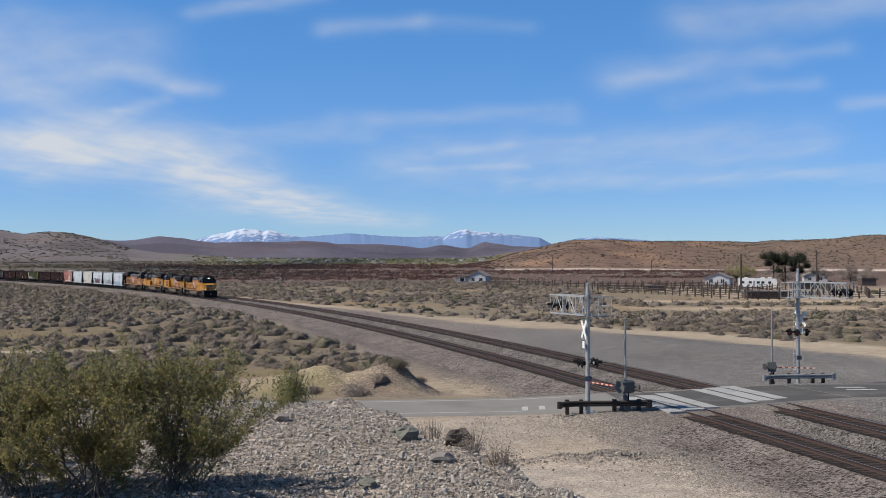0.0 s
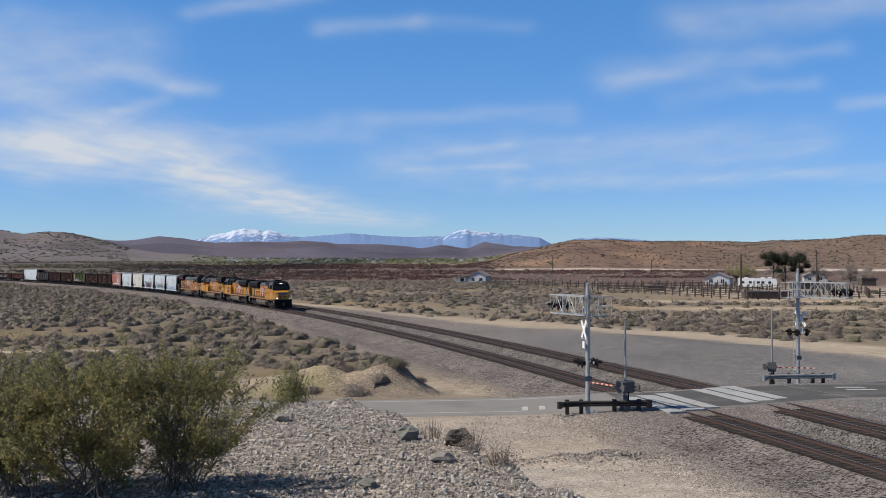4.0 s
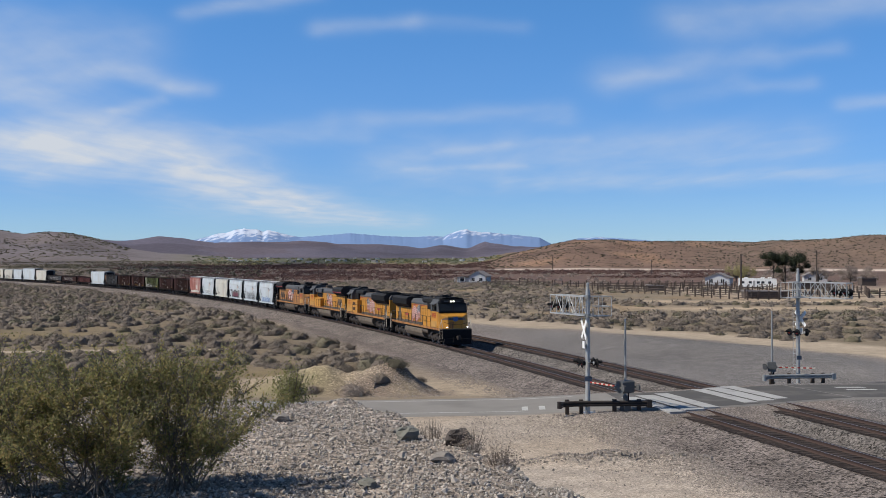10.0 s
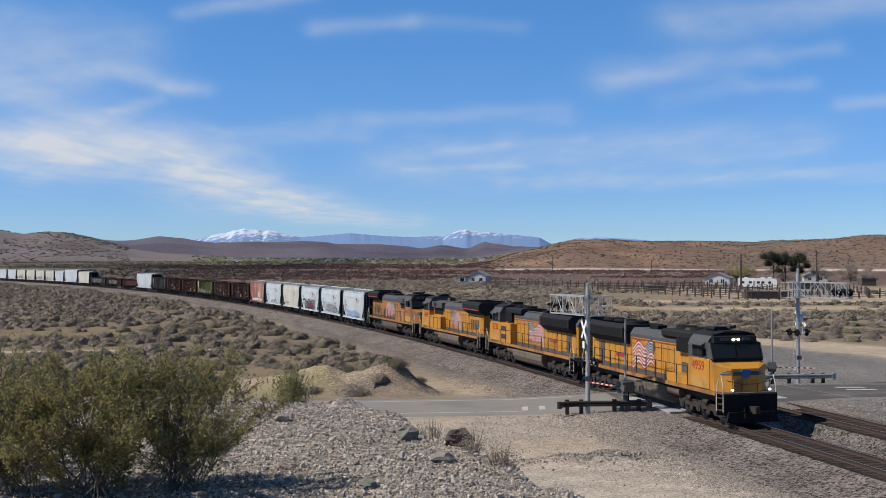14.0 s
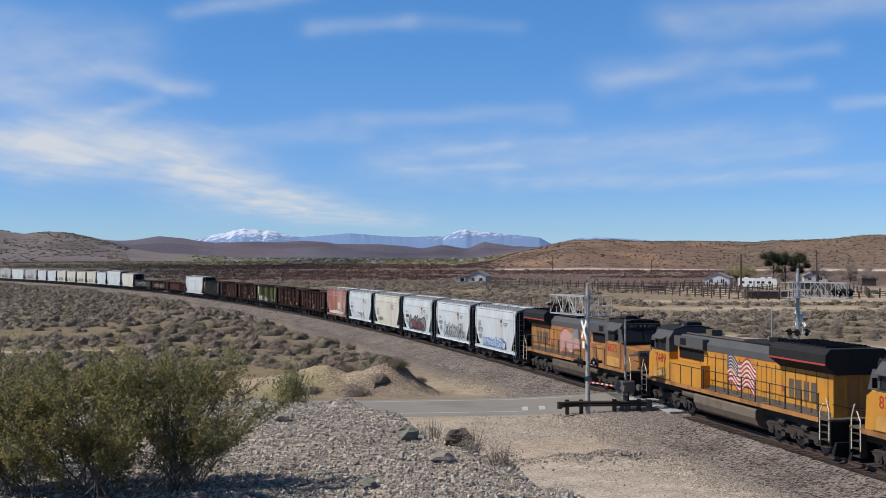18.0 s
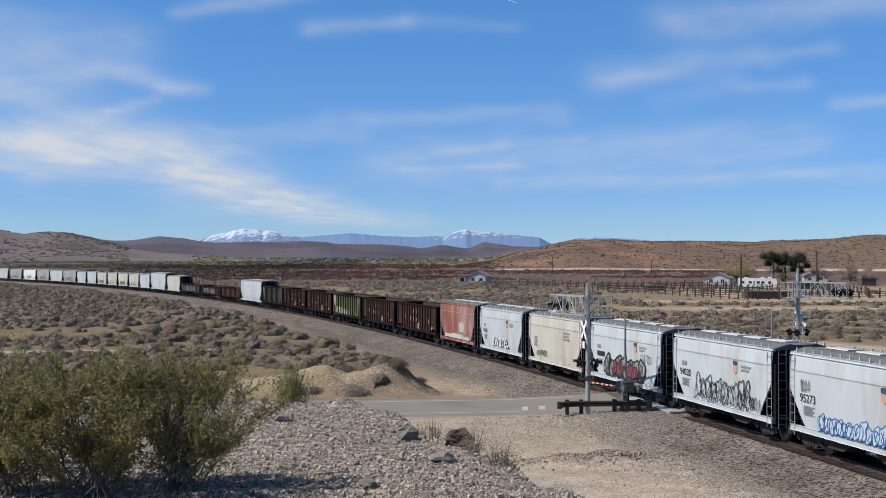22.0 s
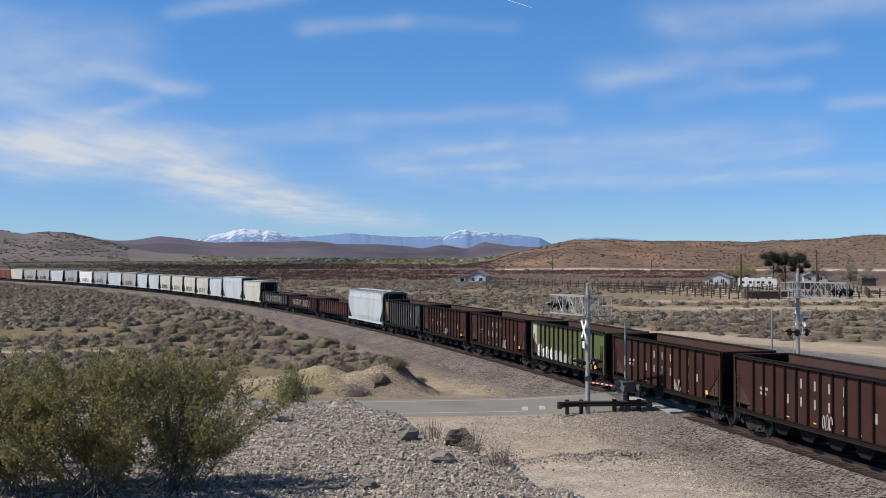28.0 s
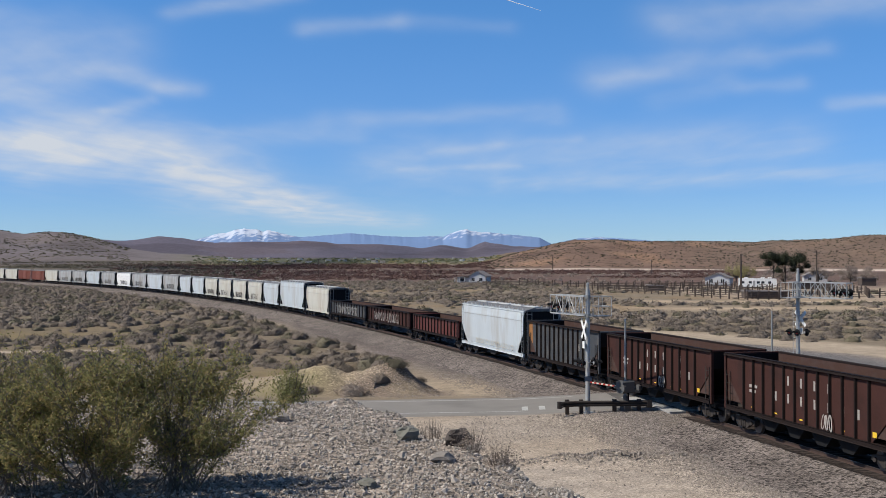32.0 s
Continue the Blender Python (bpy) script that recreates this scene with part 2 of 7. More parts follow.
def part(name, b, material, parent=None, label="", m=None, smooth=False):
    """Links a Build (or a ready mesh) as one object under a thing or a part."""
    me = b.mesh(name, material, smooth) if isinstance(b, Build) else b
    ob = new(name, me)
    if parent is not None:
        ob.parent = parent
    if m is not None:
        ob.matrix_local = m
    if label:
        ob["label"] = label
    return ob


def thing(name, label, category, m=None, group="", kind=""):
    ob = new(name)
    ob.empty_display_size = 0.3
    if m is not None:
        ob.matrix_world = m
    return tagged(ob, label, category, group, kind)


def mesh_np(name, verts, faces, material, smooth=False, attr=None):
    """A mesh straight from arrays; faces is an (n, k) array."""
    me = bpy.data.meshes.new(name)
    nf, k = faces.shape
    me.vertices.add(len(verts))
    me.vertices.foreach_set("co", verts.astype(np.float32).ravel())
    me.loops.add(nf * k)
    me.loops.foreach_set("vertex_index", faces.astype(np.int32).ravel())
    me.polygons.add(nf)
    me.polygons.foreach_set("loop_start", np.arange(0, nf * k, k, dtype=np.int32))
    me.polygons.foreach_set("use_smooth", np.full(nf, smooth))
    me.update(calc_edges=True)
    me.materials.append(material)
    for an, val in (attr or {}).items():
        if val.ndim == 2:
            a = me.attributes.new(an, "FLOAT_COLOR", "POINT")
            a.data.foreach_set("color", np.c_[val, np.ones(len(val))].astype(np.float32).ravel())
        else:
            a = me.attributes.new(an, "FLOAT", "POINT")
            a.data.foreach_set("value", val.astype(np.float32))
    return me


# ---------------------------------------------------------------- the line of the railway
KNOT_S = [-700.0, -480.0, -400.0, -320.0, -250.0, -190.0, -130.0, -90.0, -60.0, 20.0]
KNOT_K = [0.000846, 0.000881, 0.000915, 0.000917, 0.000922, 0.000971, 0.001116, 0.001208, 0.000744, 0.0]
LINE_S = np.arange(-1100.0, 260.5, 1.0)
kk = np.interp(LINE_S, KNOT_S, KNOT_K)
hd = np.concatenate([[0], np.cumsum((kk[1:] + kk[:-1]) / 2)])
i0 = int(np.argmin(abs(LINE_S)))
hd = hd - hd[i0] + 2.9753342
LX = np.concatenate([[0], np.cumsum((np.sin(hd[1:]) + np.sin(hd[:-1])) / 2)])
LY = np.concatenate([[0], np.cumsum((np.cos(hd[1:]) + np.cos(hd[:-1])) / 2)])
LX, LY = LX - LX[i0] + 34.4265, LY - LY[i0] - 39.2948
SECOND = -6.04          # offset of the far track (positive: towards the camera)


def line(s, off=0.0):
    """Place and heading on the near track at s metres, off metres to the camera's side."""
    t = np.interp(s, LINE_S, hd)
    return np.interp(s, LINE_S, LX) + off * np.cos(t), np.interp(s, LINE_S, LY) - off * np.sin(t), t


def sweep(profile, s0, s1, step, off=0.0):
    """Rails and ballast: a profile (offset, height) swept along the line, as vertices and quads."""
    ss = np.linspace(s0, s1, max(2, int((s1 - s0) / step) + 1))
    vs = []
    for o, z in profile:
        x, y, _ = line(ss, off + o)
        vs.append(np.stack([x, y, np.full(len(ss), z)], 1))
    vs = np.stack(vs, 1)
    n, k = vs.shape[:2]
    idx = np.arange(n * k).reshape(n, k)
    q = np.stack([idx[:-1, :-1], idx[1:, :-1], idx[1:, 1:], idx[:-1, 1:]], -1).reshape(-1, 4)
    return vs.reshape(-1, 3), q


def dist_to_line(x, y):
    """Signed distance to the near track (positive on the camera's side) for arrays."""
    x, y = np.asarray(x, float), np.asarray(y, float)
    out = np.empty(x.shape)
    fx, fy, fo = x.ravel(), y.ravel(), out.ravel()
    sx, sy, st = LX[::6], LY[::6], hd[::6]
    for a in range(0, len(fx), 20000):
        dx, dy = fx[a:a + 20000, None] - sx, fy[a:a + 20000, None] - sy
        j = np.argmin(dx * dx + dy * dy, 1)
        r = np.arange(len(j))
        fo[a:a + 20000] = dx[r, j] * np.cos(st[j]) - dy[r, j] * np.sin(st[j])
        far = dx[r, j] ** 2 + dy[r, j] ** 2
        fo[a:a + 20000] = np.where(far > 40 ** 2, np.sign(fo[a:a + 20000]) * np.sqrt(far), fo[a:a + 20000])
    return fo.reshape(x.shape)


# ---------------------------------------------------------------- the road
ROAD_X = [-400.0, -60.0, -20.0, 2.0, 9.0, 14.2, 18.9, 24.0, 30.0, 60.0, 140.0, 500.0]
ROAD_Y = [84.0, 70.0, 68.3, 68.0, 67.6, 67.9, 70.6, 72.8, 74.2, 80.0, 96.0, 150.0]
ROAD_HALF = 3.7


def road_y(x):
    return sum(np.interp(x + d, ROAD_X, ROAD_Y) for d in (-3.0, -1.5, 0, 1.5, 3.0)) / 5


def road_z(x):
    return np.interp(x, [-40, -6, 4, 10, 24, 31, 50], [-0.62, -0.5, -0.3, 0.012, 0.012, -0.16, -0.55])


# ---------------------------------------------------------------- the ground
def fbm(x, y, sc, oct=4, seed=0.0):
    """Smooth uneven noise from sums of turned sines, about -1 to 1."""
    z = np.zeros_like(x)
    a, tot = 1.0, 0.0
    for i in range(oct):
        an = 1.3 + 2.1 * i + seed
        u, w = x * math.cos(an) + y * math.sin(an), -x * math.sin(an) + y * math.cos(an)
        k = sc * 1.9 ** i
        z += a * (np.sin(u * k + seed * 3 + 1.7 * np.sin(w * k * 0.63 + i)) * np.cos(w * k * 0.81 + 2.3 * i + 1.1 * np.sin(u * k * 0.57)))
        tot += a
        a *= 0.55
    return z / tot


def smooth(a, b, x):
    t = np.clip((x - a) / (b - a), 0, 1)
    return t * t * (3 - 2 * t)


def knoll_edge(th):
    return np.interp(th, [-180, -90, -45, -30, -21.4, -9.5, -5.3, -2.4, -0.7, 1.9, 4.2, 6.2, 12, 22, 60, 120, 180],
                     [10, 14, 17, 18, 18, 16.8, 16.3, 15.0, 12.9, 11.3, 10.5, 9.7, 7.0, 5.3, 5, 7, 10])


def ground(x, y):
    x, y = np.asarray(x, float), np.asarray(y, float)
    r = np.hypot(x, y)
    th = np.degrees(np.arctan2(x, y))
    n = dist_to_line(x, y)
    away = smooth(9, 30, np.abs(n + 3))
    z = -0.85 + 0.28 * away * fbm(x, y, 0.05, 4, 0.7) + 0.10 * away * fbm(x, y, 0.35, 3, 2.0)
    z = z - 0.5 * smooth(14, 60, n) * smooth(75, 110, y) - 0.35 * smooth(200, 900, r)
    # sandy bank behind the far track
    z = z + 0.55 * np.exp(-((n + 27 + 3 * fbm(x, y, 0.03, 2, 4.0)) / 5.5) ** 2) * smooth(-2, 20, x)
    # spoil heaps beside the road
    cone = np.hypot((x + 3.5) / 3.3, (y - 78.4) / 3.0) * (1 + 0.16 * fbm(x, y, 0.8, 3, 1.2))
    z = z + 2.15 * np.clip(1.04 - cone, 0, 0.9) * (1 + 0.16 * fbm(x, y, 2.2, 3, 5.0))
    for cx, cy, rx, ry, h in ((-7.4, 79.3, 2.6, 2.4, 1.25), (-10.2, 80.5, 2.4, 2.2, 0.9), (-12.5, 82, 5.0, 4, 0.6), (-22, 86, 8, 5, 0.5)):
        z = z + h * np.exp(-((x - cx) / rx) ** 2 - ((y - cy) / ry) ** 2) * (1 + 0.30 * fbm(x, y, 0.9, 4, 5.0))
    # road bed
    ry_, rz_ = road_y(x), road_z(x)
    near = 1 - smooth(ROAD_HALF + 0.8, ROAD_HALF + 7, np.abs(y - ry_))
    near = near * (np.abs(x) < 300)
    z = z * (1 - near) + (rz_ - 0.07) * near
    # low berm of stones in front of the crossing
    z = z + 0.42 * np.exp(-((x - 8.2) / 4.2) ** 2 - ((y - 52.2 - 0.12 * (x - 8)) / 0.9) ** 2) * (1 + 0.5 * fbm(x, y, 1.6, 3, 3.0))
    # the knoll under the camera
    e = knoll_edge(th) * (1 + 0.03 * np.sin(th * 0.9) + 0.02 * np.sin(th * 2.3))
    top = 6.82 - 0.02 * r + 0.05 * fbm(x, y, 0.9, 4, 1.0)
    fall = top - 0.62 * np.maximum(0, r - e) - 0.10 * smooth(-1.0, 0.6, r - e)
    z = np.where(fall > z, fall, z)
    # the long hill to the east and its foot
    ridge = np.interp(np.degrees(np.arctan2(x, y)), [1.0, 2.4, 3.3, 4.75, 5.74, 6.45, 7.6, 9.0, 11.75, 14.7, 17.1, 19.2, 21.4, 30, 50, 80], [0, 5, 14, 22, 28.5, 32, 32.6, 32.6, 30.6, 29.2, 31.2, 34, 37, 48, 52, 0])
    z = z + ridge * smooth(1080, 1420, r + 30 * fbm(x, y, 0.012, 3, 2.0)) * (1 + 0.07 * fbm(x, y, 0.02, 4, 6.0) - 0.16 * np.abs(fbm(x, y, 0.022, 3, 2.2)) + 0.04)
    # hills to the west and the far middle hills
    far1 = np.interp(th, [-80, -50, -30, -24, -21.4, -20.4, -19.1, -18.2, -17.1, -15.6, -14, -10], [40, 90, 80, 72, 65, 58, 64, 63, 50, 27, 15, 0])
    z = z + far1 * smooth(2250, 3000, r + 160 * fbm(x, y, 0.0028, 4, 3.0)) * (1 + 0.16 * fbm(x, y, 0.004, 4, 8.0) - 0.30 * np.abs(fbm(x, y, 0.0065, 3, 2.5)) + 0.05)
    z = z + 11.0 * smooth(1450, 3200, r) * (1 - smooth(2, 6, np.abs(th + 10) - 12))
    far2 = np.interp(th, [-24, -19, -17.1, -15.6, -14.1, -12.8, -11.4, -9.84, -7.8, -7.1, -5.3, -3.3, -1.83, -1.1, -0.4, 0, 1.32, 1.75, 2.12, 2.46, 3.18, 3.6, 4.5, 8],
                     [18, 25, 20, 38, 66, 62, 53, 64, 64, 67, 57, 53, 46, 39, 49, 53, 37, 51, 60, 53, 39, 30, 24, 10])
    z = z + far2 * smooth(3300, 4300, r) * (1 + 0.04 * fbm(x, y, 0.006, 4, 5.0) - 0.18 * np.abs(fbm(x, y, 0.008, 3, 1.5)) + 0.03)
    far3 = np.interp(th, [-180, -100, -80, 50, 80, 100, 180], [70, 90, 40, 30, 60, 80, 70])
    back = smooth(30, 60, np.abs(th))
    z = z + back * far3 * smooth(1600, 4200, r) * (1 + 0.2 * fbm(x, y, 0.003, 4, 9.0))
    return z


def ground_material():
    m = bpy.data.materials.new("desert_ground")
    m.use_nodes = True
    n, l = m.node_tree.nodes, m.node_tree.links
    b = n["Principled BSDF"]
    b.inputs["Roughness"].default_value = 0.96
    b.inputs["Specular IOR Level"].default_value = 0.15
    at = n.new("ShaderNodeAttribute")
    at.attribute_name = "soil"
    gv = n.new("ShaderNodeAttribute")
    gv.attribute_name = "gravel"
    tc = n.new("ShaderNodeTexCoord")

    def tex(kind, sc, det=6):
        t = n.new(kind)
        t.inputs["Scale"].default_value = sc
        if kind == "ShaderNodeTexNoise":
            t.inputs["Detail"].default_value = det
        l.new(tc.outputs["Object"], t.inputs["Vector"])
        return t

    def mth(op, a, c):
        t = n.new("ShaderNodeMath")
        t.operation = op
        for i, v in enumerate((a, c)):
            if isinstance(v, (int, float)):
                t.inputs[i].default_value = v
            else:
                l.new(v, t.inputs[i])
        return t.outputs[0]

    big, mid, fine = tex("ShaderNodeTexNoise", 0.06), tex("ShaderNodeTexNoise", 0.9), tex("ShaderNodeTexNoise", 9.0, 8)
    peb, cob = tex("ShaderNodeTexVoronoi", 24.0), tex("ShaderNodeTexVoronoi", 12.0)
    f = mth("ADD", mth("ADD", mth("MULTIPLY", big.outputs["Fac"], 0.5), mth("MULTIPLY", mid.outputs["Fac"], 0.5)), mth("MULTIPLY", fine.outputs["Fac"], 0.7))
    val = mth("ADD", mth("MULTIPLY", mth("SUBTRACT", f, 0.85), 1.5), 1.0)
    sep = n.new("ShaderNodeSeparateColor")
    l.new(peb.outputs["Color"], sep.inputs[0])
    sep2 = n.new("ShaderNodeSeparateColor")
    l.new(cob.outputs["Color"], sep2.inputs[0])
    two = mth("ADD", mth("MULTIPLY", sep.outputs[0], 0.62), mth("MULTIPLY", mth("POWER", sep2.outputs[0], 2.2), 0.6))
    pv = mth("ADD", mth("MULTIPLY", mth("SUBTRACT", two, 0.5), mth("MULTIPLY", gv.outputs["Fac"], 1.5)), 1.0)
    mix = n.new("ShaderNodeMix")
    mix.data_type, mix.blend_type = "RGBA", "MULTIPLY"
    mix.inputs["Factor"].default_value = 1.0
    l.new(at.outputs["Color"], mix.inputs["A"])
    l.new(mth("MULTIPLY", val, pv), mix.inputs["B"])
    l.new(mix.outputs["Result"], b.inputs["Base Color"])
    bp = n.new("ShaderNodeBump")
    bp.inputs["Strength"].default_value = 0.38
    bp.inputs["Distance"].default_value = 0.04
    l.new(mth("ADD", fine.outputs["Fac"], mth("MULTIPLY", peb.outputs["Distance"], mth("MULTIPLY", gv.outputs["Fac"], 1.5))), bp.inputs["Height"])
    l.new(bp.outputs[0], b.inputs["Normal"])
    return m


def meadow(x, y):
    """The open grassy patches among the scrub."""
    a = np.exp(-((x + 52) / 15) ** 2 - ((y - 146) / 13) ** 2) + 0.9 * np.exp(-((x + 46) / 20) ** 2 - ((y - 118) / 7) ** 2) + 0.8 * np.exp(-((x + 14) / 7) ** 2 - ((y - 92) / 6) ** 2)
    return np.clip(1.35 * a * (1 + 0.9 * fbm(x, y, 0.12, 3, 1.7)) - 0.42, 0, 1)


def gravel_edge(x):
    """Far edge of the gravel lot beyond the tracks, as offset from the near track."""
    return np.interp(x, [-60, -30, 0, 9, 21, 27, 32, 41, 80], [-11, -14, -18, -21.6, -25.9, -31, -34, -36.5, -38])


def scrub_edge(x):
    """Where the scrub begins beyond the sandy strip."""
    return np.interp(x, [-60, -30, 0, 10, 18, 25, 31, 40, 80], [-12, -14.5, -20.5, -25, -30, -34.5, -38.5, -43, -50])


def soil_colour(x, y, z):
    """Base colour of the soil, zone by zone, with haze tinting the far hills, and how stony it is."""
    r, th = np.hypot(x, y), np.degrees(np.arctan2(x, y))
    n = dist_to_line(x, y)
    sand, grit, knoll = np.array([0.36, 0.292, 0.215]), np.array([0.18, 0.153, 0.136]), np.array([0.22, 0.184, 0.152])
    field, pale = np.array([0.205, 0.165, 0.115]), np.array([0.55, 0.45, 0.37])
    hill, hill_w_hazed, hill_far_hazed = np.array([0.2, 0.13, 0.096]), np.array([0.158, 0.136, 0.138]), np.array([0.115, 0.103, 0.132])
    c = np.broadcast_to(field, (len(x), 3)).copy()
    g = np.zeros(len(x))

    def lay(col, w):
        nonlocal c
        c = c * (1 - w[:, None]) + col * w[:, None]

    lay(np.array([0.24, 0.165, 0.09]), 0.6 * smooth(0.1, 0.5, fbm(x, y, 0.07, 3, 3.3)))
    lay(np.array([0.155, 0.124, 0.085]), 0.6 * (n > 8) * (r < 400))
    lay(np.array([0.185, 0.142, 0.075]), meadow(x, y))
    lay(np.array([0.40, 0.33, 0.25]), np.exp(-((y - 117 - 0.05 * (x + 40)) / 1.1) ** 2) * smooth(-16, -24, x) * (n > 10))
    lay(np.array([0.17, 0.155, 0.07]), 0.5 * smooth(0.2, 0.6, fbm(x, y, 0.05, 3, 7.7)) * (n > 20))
    # open sandy and gritty ground about the tracks and the road
    ge, se = gravel_edge(x), scrub_edge(x)
    wob = 1.2 * fbm(x, y, 0.11, 3, 4.0)
    w = smooth(-3.5, 0.5, n - se + wob) * (1 - smooth(7, 10, n + 2.5 * fbm(x, y, 0.08, 3, 1.0)))
    lay(sand, w * 0.9 * (1 - 0.55 * smooth(2, 6, n)))
    w2 = smooth(-1.5, 1.5, n - ge + 1.5 * fbm(x, y, 0.13, 3, 2.0)) * (1 - smooth(5.5, 10, n + 2 * fbm(x, y, 0.12, 3, 9.0)))
    lay(grit, w2 * 0.95)
    lay(np.array([0.155, 0.147, 0.141]), smooth(0, 3, n - ge) * (1 - smooth(-12, -9, n)) * 0.8 * smooth(0, 14, x))
    here = 1 - smooth(63, 73, y)
    lay(np.array([0.215, 0.186, 0.166]), w2 * smooth(2.0, 4.0, n) * 0.85 * here)
    lay(np.array([0.122, 0.1, 0.09]), w2 * smooth(0.5, 2.0, n) * (1 - smooth(5.0, 8.0, n + fbm(x, y, 0.25, 3, 8.0))) * 0.8 * (1 - here))
    lay(np.array([0.35, 0.28, 0.20]), 0.9 * smooth(3.5, 6.5, n + 1.2 * fbm(x, y, 0.2, 3, 3.0)) * np.exp(-(np.maximum(0, np.abs(x - 0.5) - 2.5) / 3.0) ** 2 - ((y - 82) / 9.0) ** 2))
    g = np.maximum(g, w2)
    heap = np.exp(-((x + 4.5) / 5.0) ** 2 - ((y - 79) / 4.0) ** 2)
    lay(np.array([0.31, 0.245, 0.17]), np.clip(np.exp(-((x + 9) / 6.0) ** 2 - ((y - 80) / 5.0) ** 2) * 1.5, 0, 1) * 0.85)
    lay(np.array([0.19, 0.165, 0.08]), np.clip(np.exp(-((x + 10.5) / 3.0) ** 2 - ((y - 78) / 2.0) ** 2) * 1.5, 0, 1) * 0.6)
    lay(np.array([0.185, 0.145, 0.112]), np.clip(np.exp(-((x + 2.9) / 2.9) ** 2 - ((y - 78.0) / 3.0) ** 2) * 2.4, 0, 1) * smooth(-0.9, 0.1, fbm(x, y, 0.9, 3, 6.0)))
    g = np.maximum(g, np.clip(heap * 1.5, 0, 1))
    lot = (1 - smooth(60, 72, y)) * smooth(-12, -4, x) * smooth(4, 9, n)
    lay(np.array([0.365, 0.30, 0.235]), lot * 0.9)
    lay(np.array([0.315, 0.27, 0.225]), lot * 0.75 * smooth(-0.1, 0.5, fbm(x, y, 0.3, 3, 2.7) + 0.9 * smooth(54, 47, y)))
    for o in (0.0, 1.9, 5.0, 6.8):
        rut = np.exp(-((y - 50.5 + o + 0.30 * (x - 4) - 0.9 * np.sin(x * 0.21 + o)) / 0.32) ** 2) * lot * smooth(0, 3, x)
        lay(np.array([0.42, 0.35, 0.28]), np.clip(rut, 0, 1) * 0.8)
    g = np.maximum(g, lot * 0.5)
    lane = np.exp(-((y - 240 - 0.08 * x) / 8) ** 2) * smooth(35, 50, x) + 0.8 * np.exp(-((y - 212 - 0.05 * x) / 7) ** 2) * smooth(25, 45, x)
    lay(np.array([0.44, 0.34, 0.235]), np.clip(lane, 0, 1) * 0.9)
    yard = smooth(55, 75, x) * smooth(250, 265, y) * (1 - smooth(420, 450, y))
    lay(np.array([0.36, 0.285, 0.21]), yard * 0.8)
    kn = smooth(0.5, 1.6, z) * (r < 45)
    lay(knoll, kn)
    g = np.maximum(g, kn)
    # red winter thickets on the flat, pale wash under the hill
    band = smooth(340, 470, r) * (1 - smooth(1500, 1900, r)) * smooth(-20, -12, th) * (1 - smooth(20, 28, th))
    lay(np.array([0.13, 0.085, 0.067]), band)
    wash = smooth(955, 985, r + 25 * fbm(x, y, 0.01, 3, 1.0)) * (1 - smooth(1075, 1100, r + 25 * fbm(x, y, 0.013, 3, 5.0))) * smooth(2.0, 3.5, th) * (1 - smooth(26, 30, th))
    lay(np.array([0.115, 0.092, 0.075]), smooth(330, 520, r) * (1 - smooth(-17, -11, th)) * 0.85 * (n < -25))
    lay(pale, wash)
    up = smooth(1085, 1140, r) * smooth(1.0, 3.5, th) * (1 - smooth(60, 80, th))
    lay(hill, up)
    lay(np.array([0.125, 0.078, 0.056]), up * 0.6 * smooth(0.0, 0.35, fbm(x, y, 0.05, 4, 4.4)))
    lay(np.array([0.33, 0.20, 0.125]), up * 0.6 * smooth(0.15, 0.45, fbm(x, y, 0.035, 3, 9.4)))
    lay(np.array([0.19, 0.135, 0.10]), up * smooth(10, 17, th + 3 * fbm(x, y, 0.01, 3, 2.0)) * 0.75)
    town = smooth(1900, 2200, r) * (1 - smooth(3000, 3400, r)) * (1 - smooth(2, 4, th)) * smooth(-20, -10, th)
    lay(np.array([0.12, 0.12, 0.075]), town)
    # western and far hills: purple-blue air haze is mixed into their colours
    lay(hill_w_hazed, smooth(2150, 2450, r) * (1 - smooth(-15, -10, th)))
    lay(np.array([0.115, 0.092, 0.08]), smooth(1500, 1900, r) * (1 - smooth(2100, 2400, r)) * (1 - smooth(-15, -10, th)))
    lay(np.array([0.155, 0.118, 0.094]), smooth(2200, 2400, r) * (1 - smooth(2600, 2900, r)) * np.exp(-((th + 18.9) / 2.0) ** 2) * smooth(-0.3, 0.3, fbm(x, y, 0.005, 3, 6.6)))
    west = smooth(1500, 1800, r) * (1 - smooth(-8, -3, th))
    lay(np.array([0.085, 0.072, 0.075]), west * 0.55 * smooth(0.0, 0.25, fbm(x, y, 0.006, 4, 3.1)))
    lay(hill_far_hazed, smooth(3200, 3500, r))
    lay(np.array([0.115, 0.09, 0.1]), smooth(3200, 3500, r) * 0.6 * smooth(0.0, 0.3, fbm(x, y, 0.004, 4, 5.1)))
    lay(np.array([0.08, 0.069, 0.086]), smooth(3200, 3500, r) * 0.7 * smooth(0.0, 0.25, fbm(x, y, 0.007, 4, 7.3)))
    return c, g


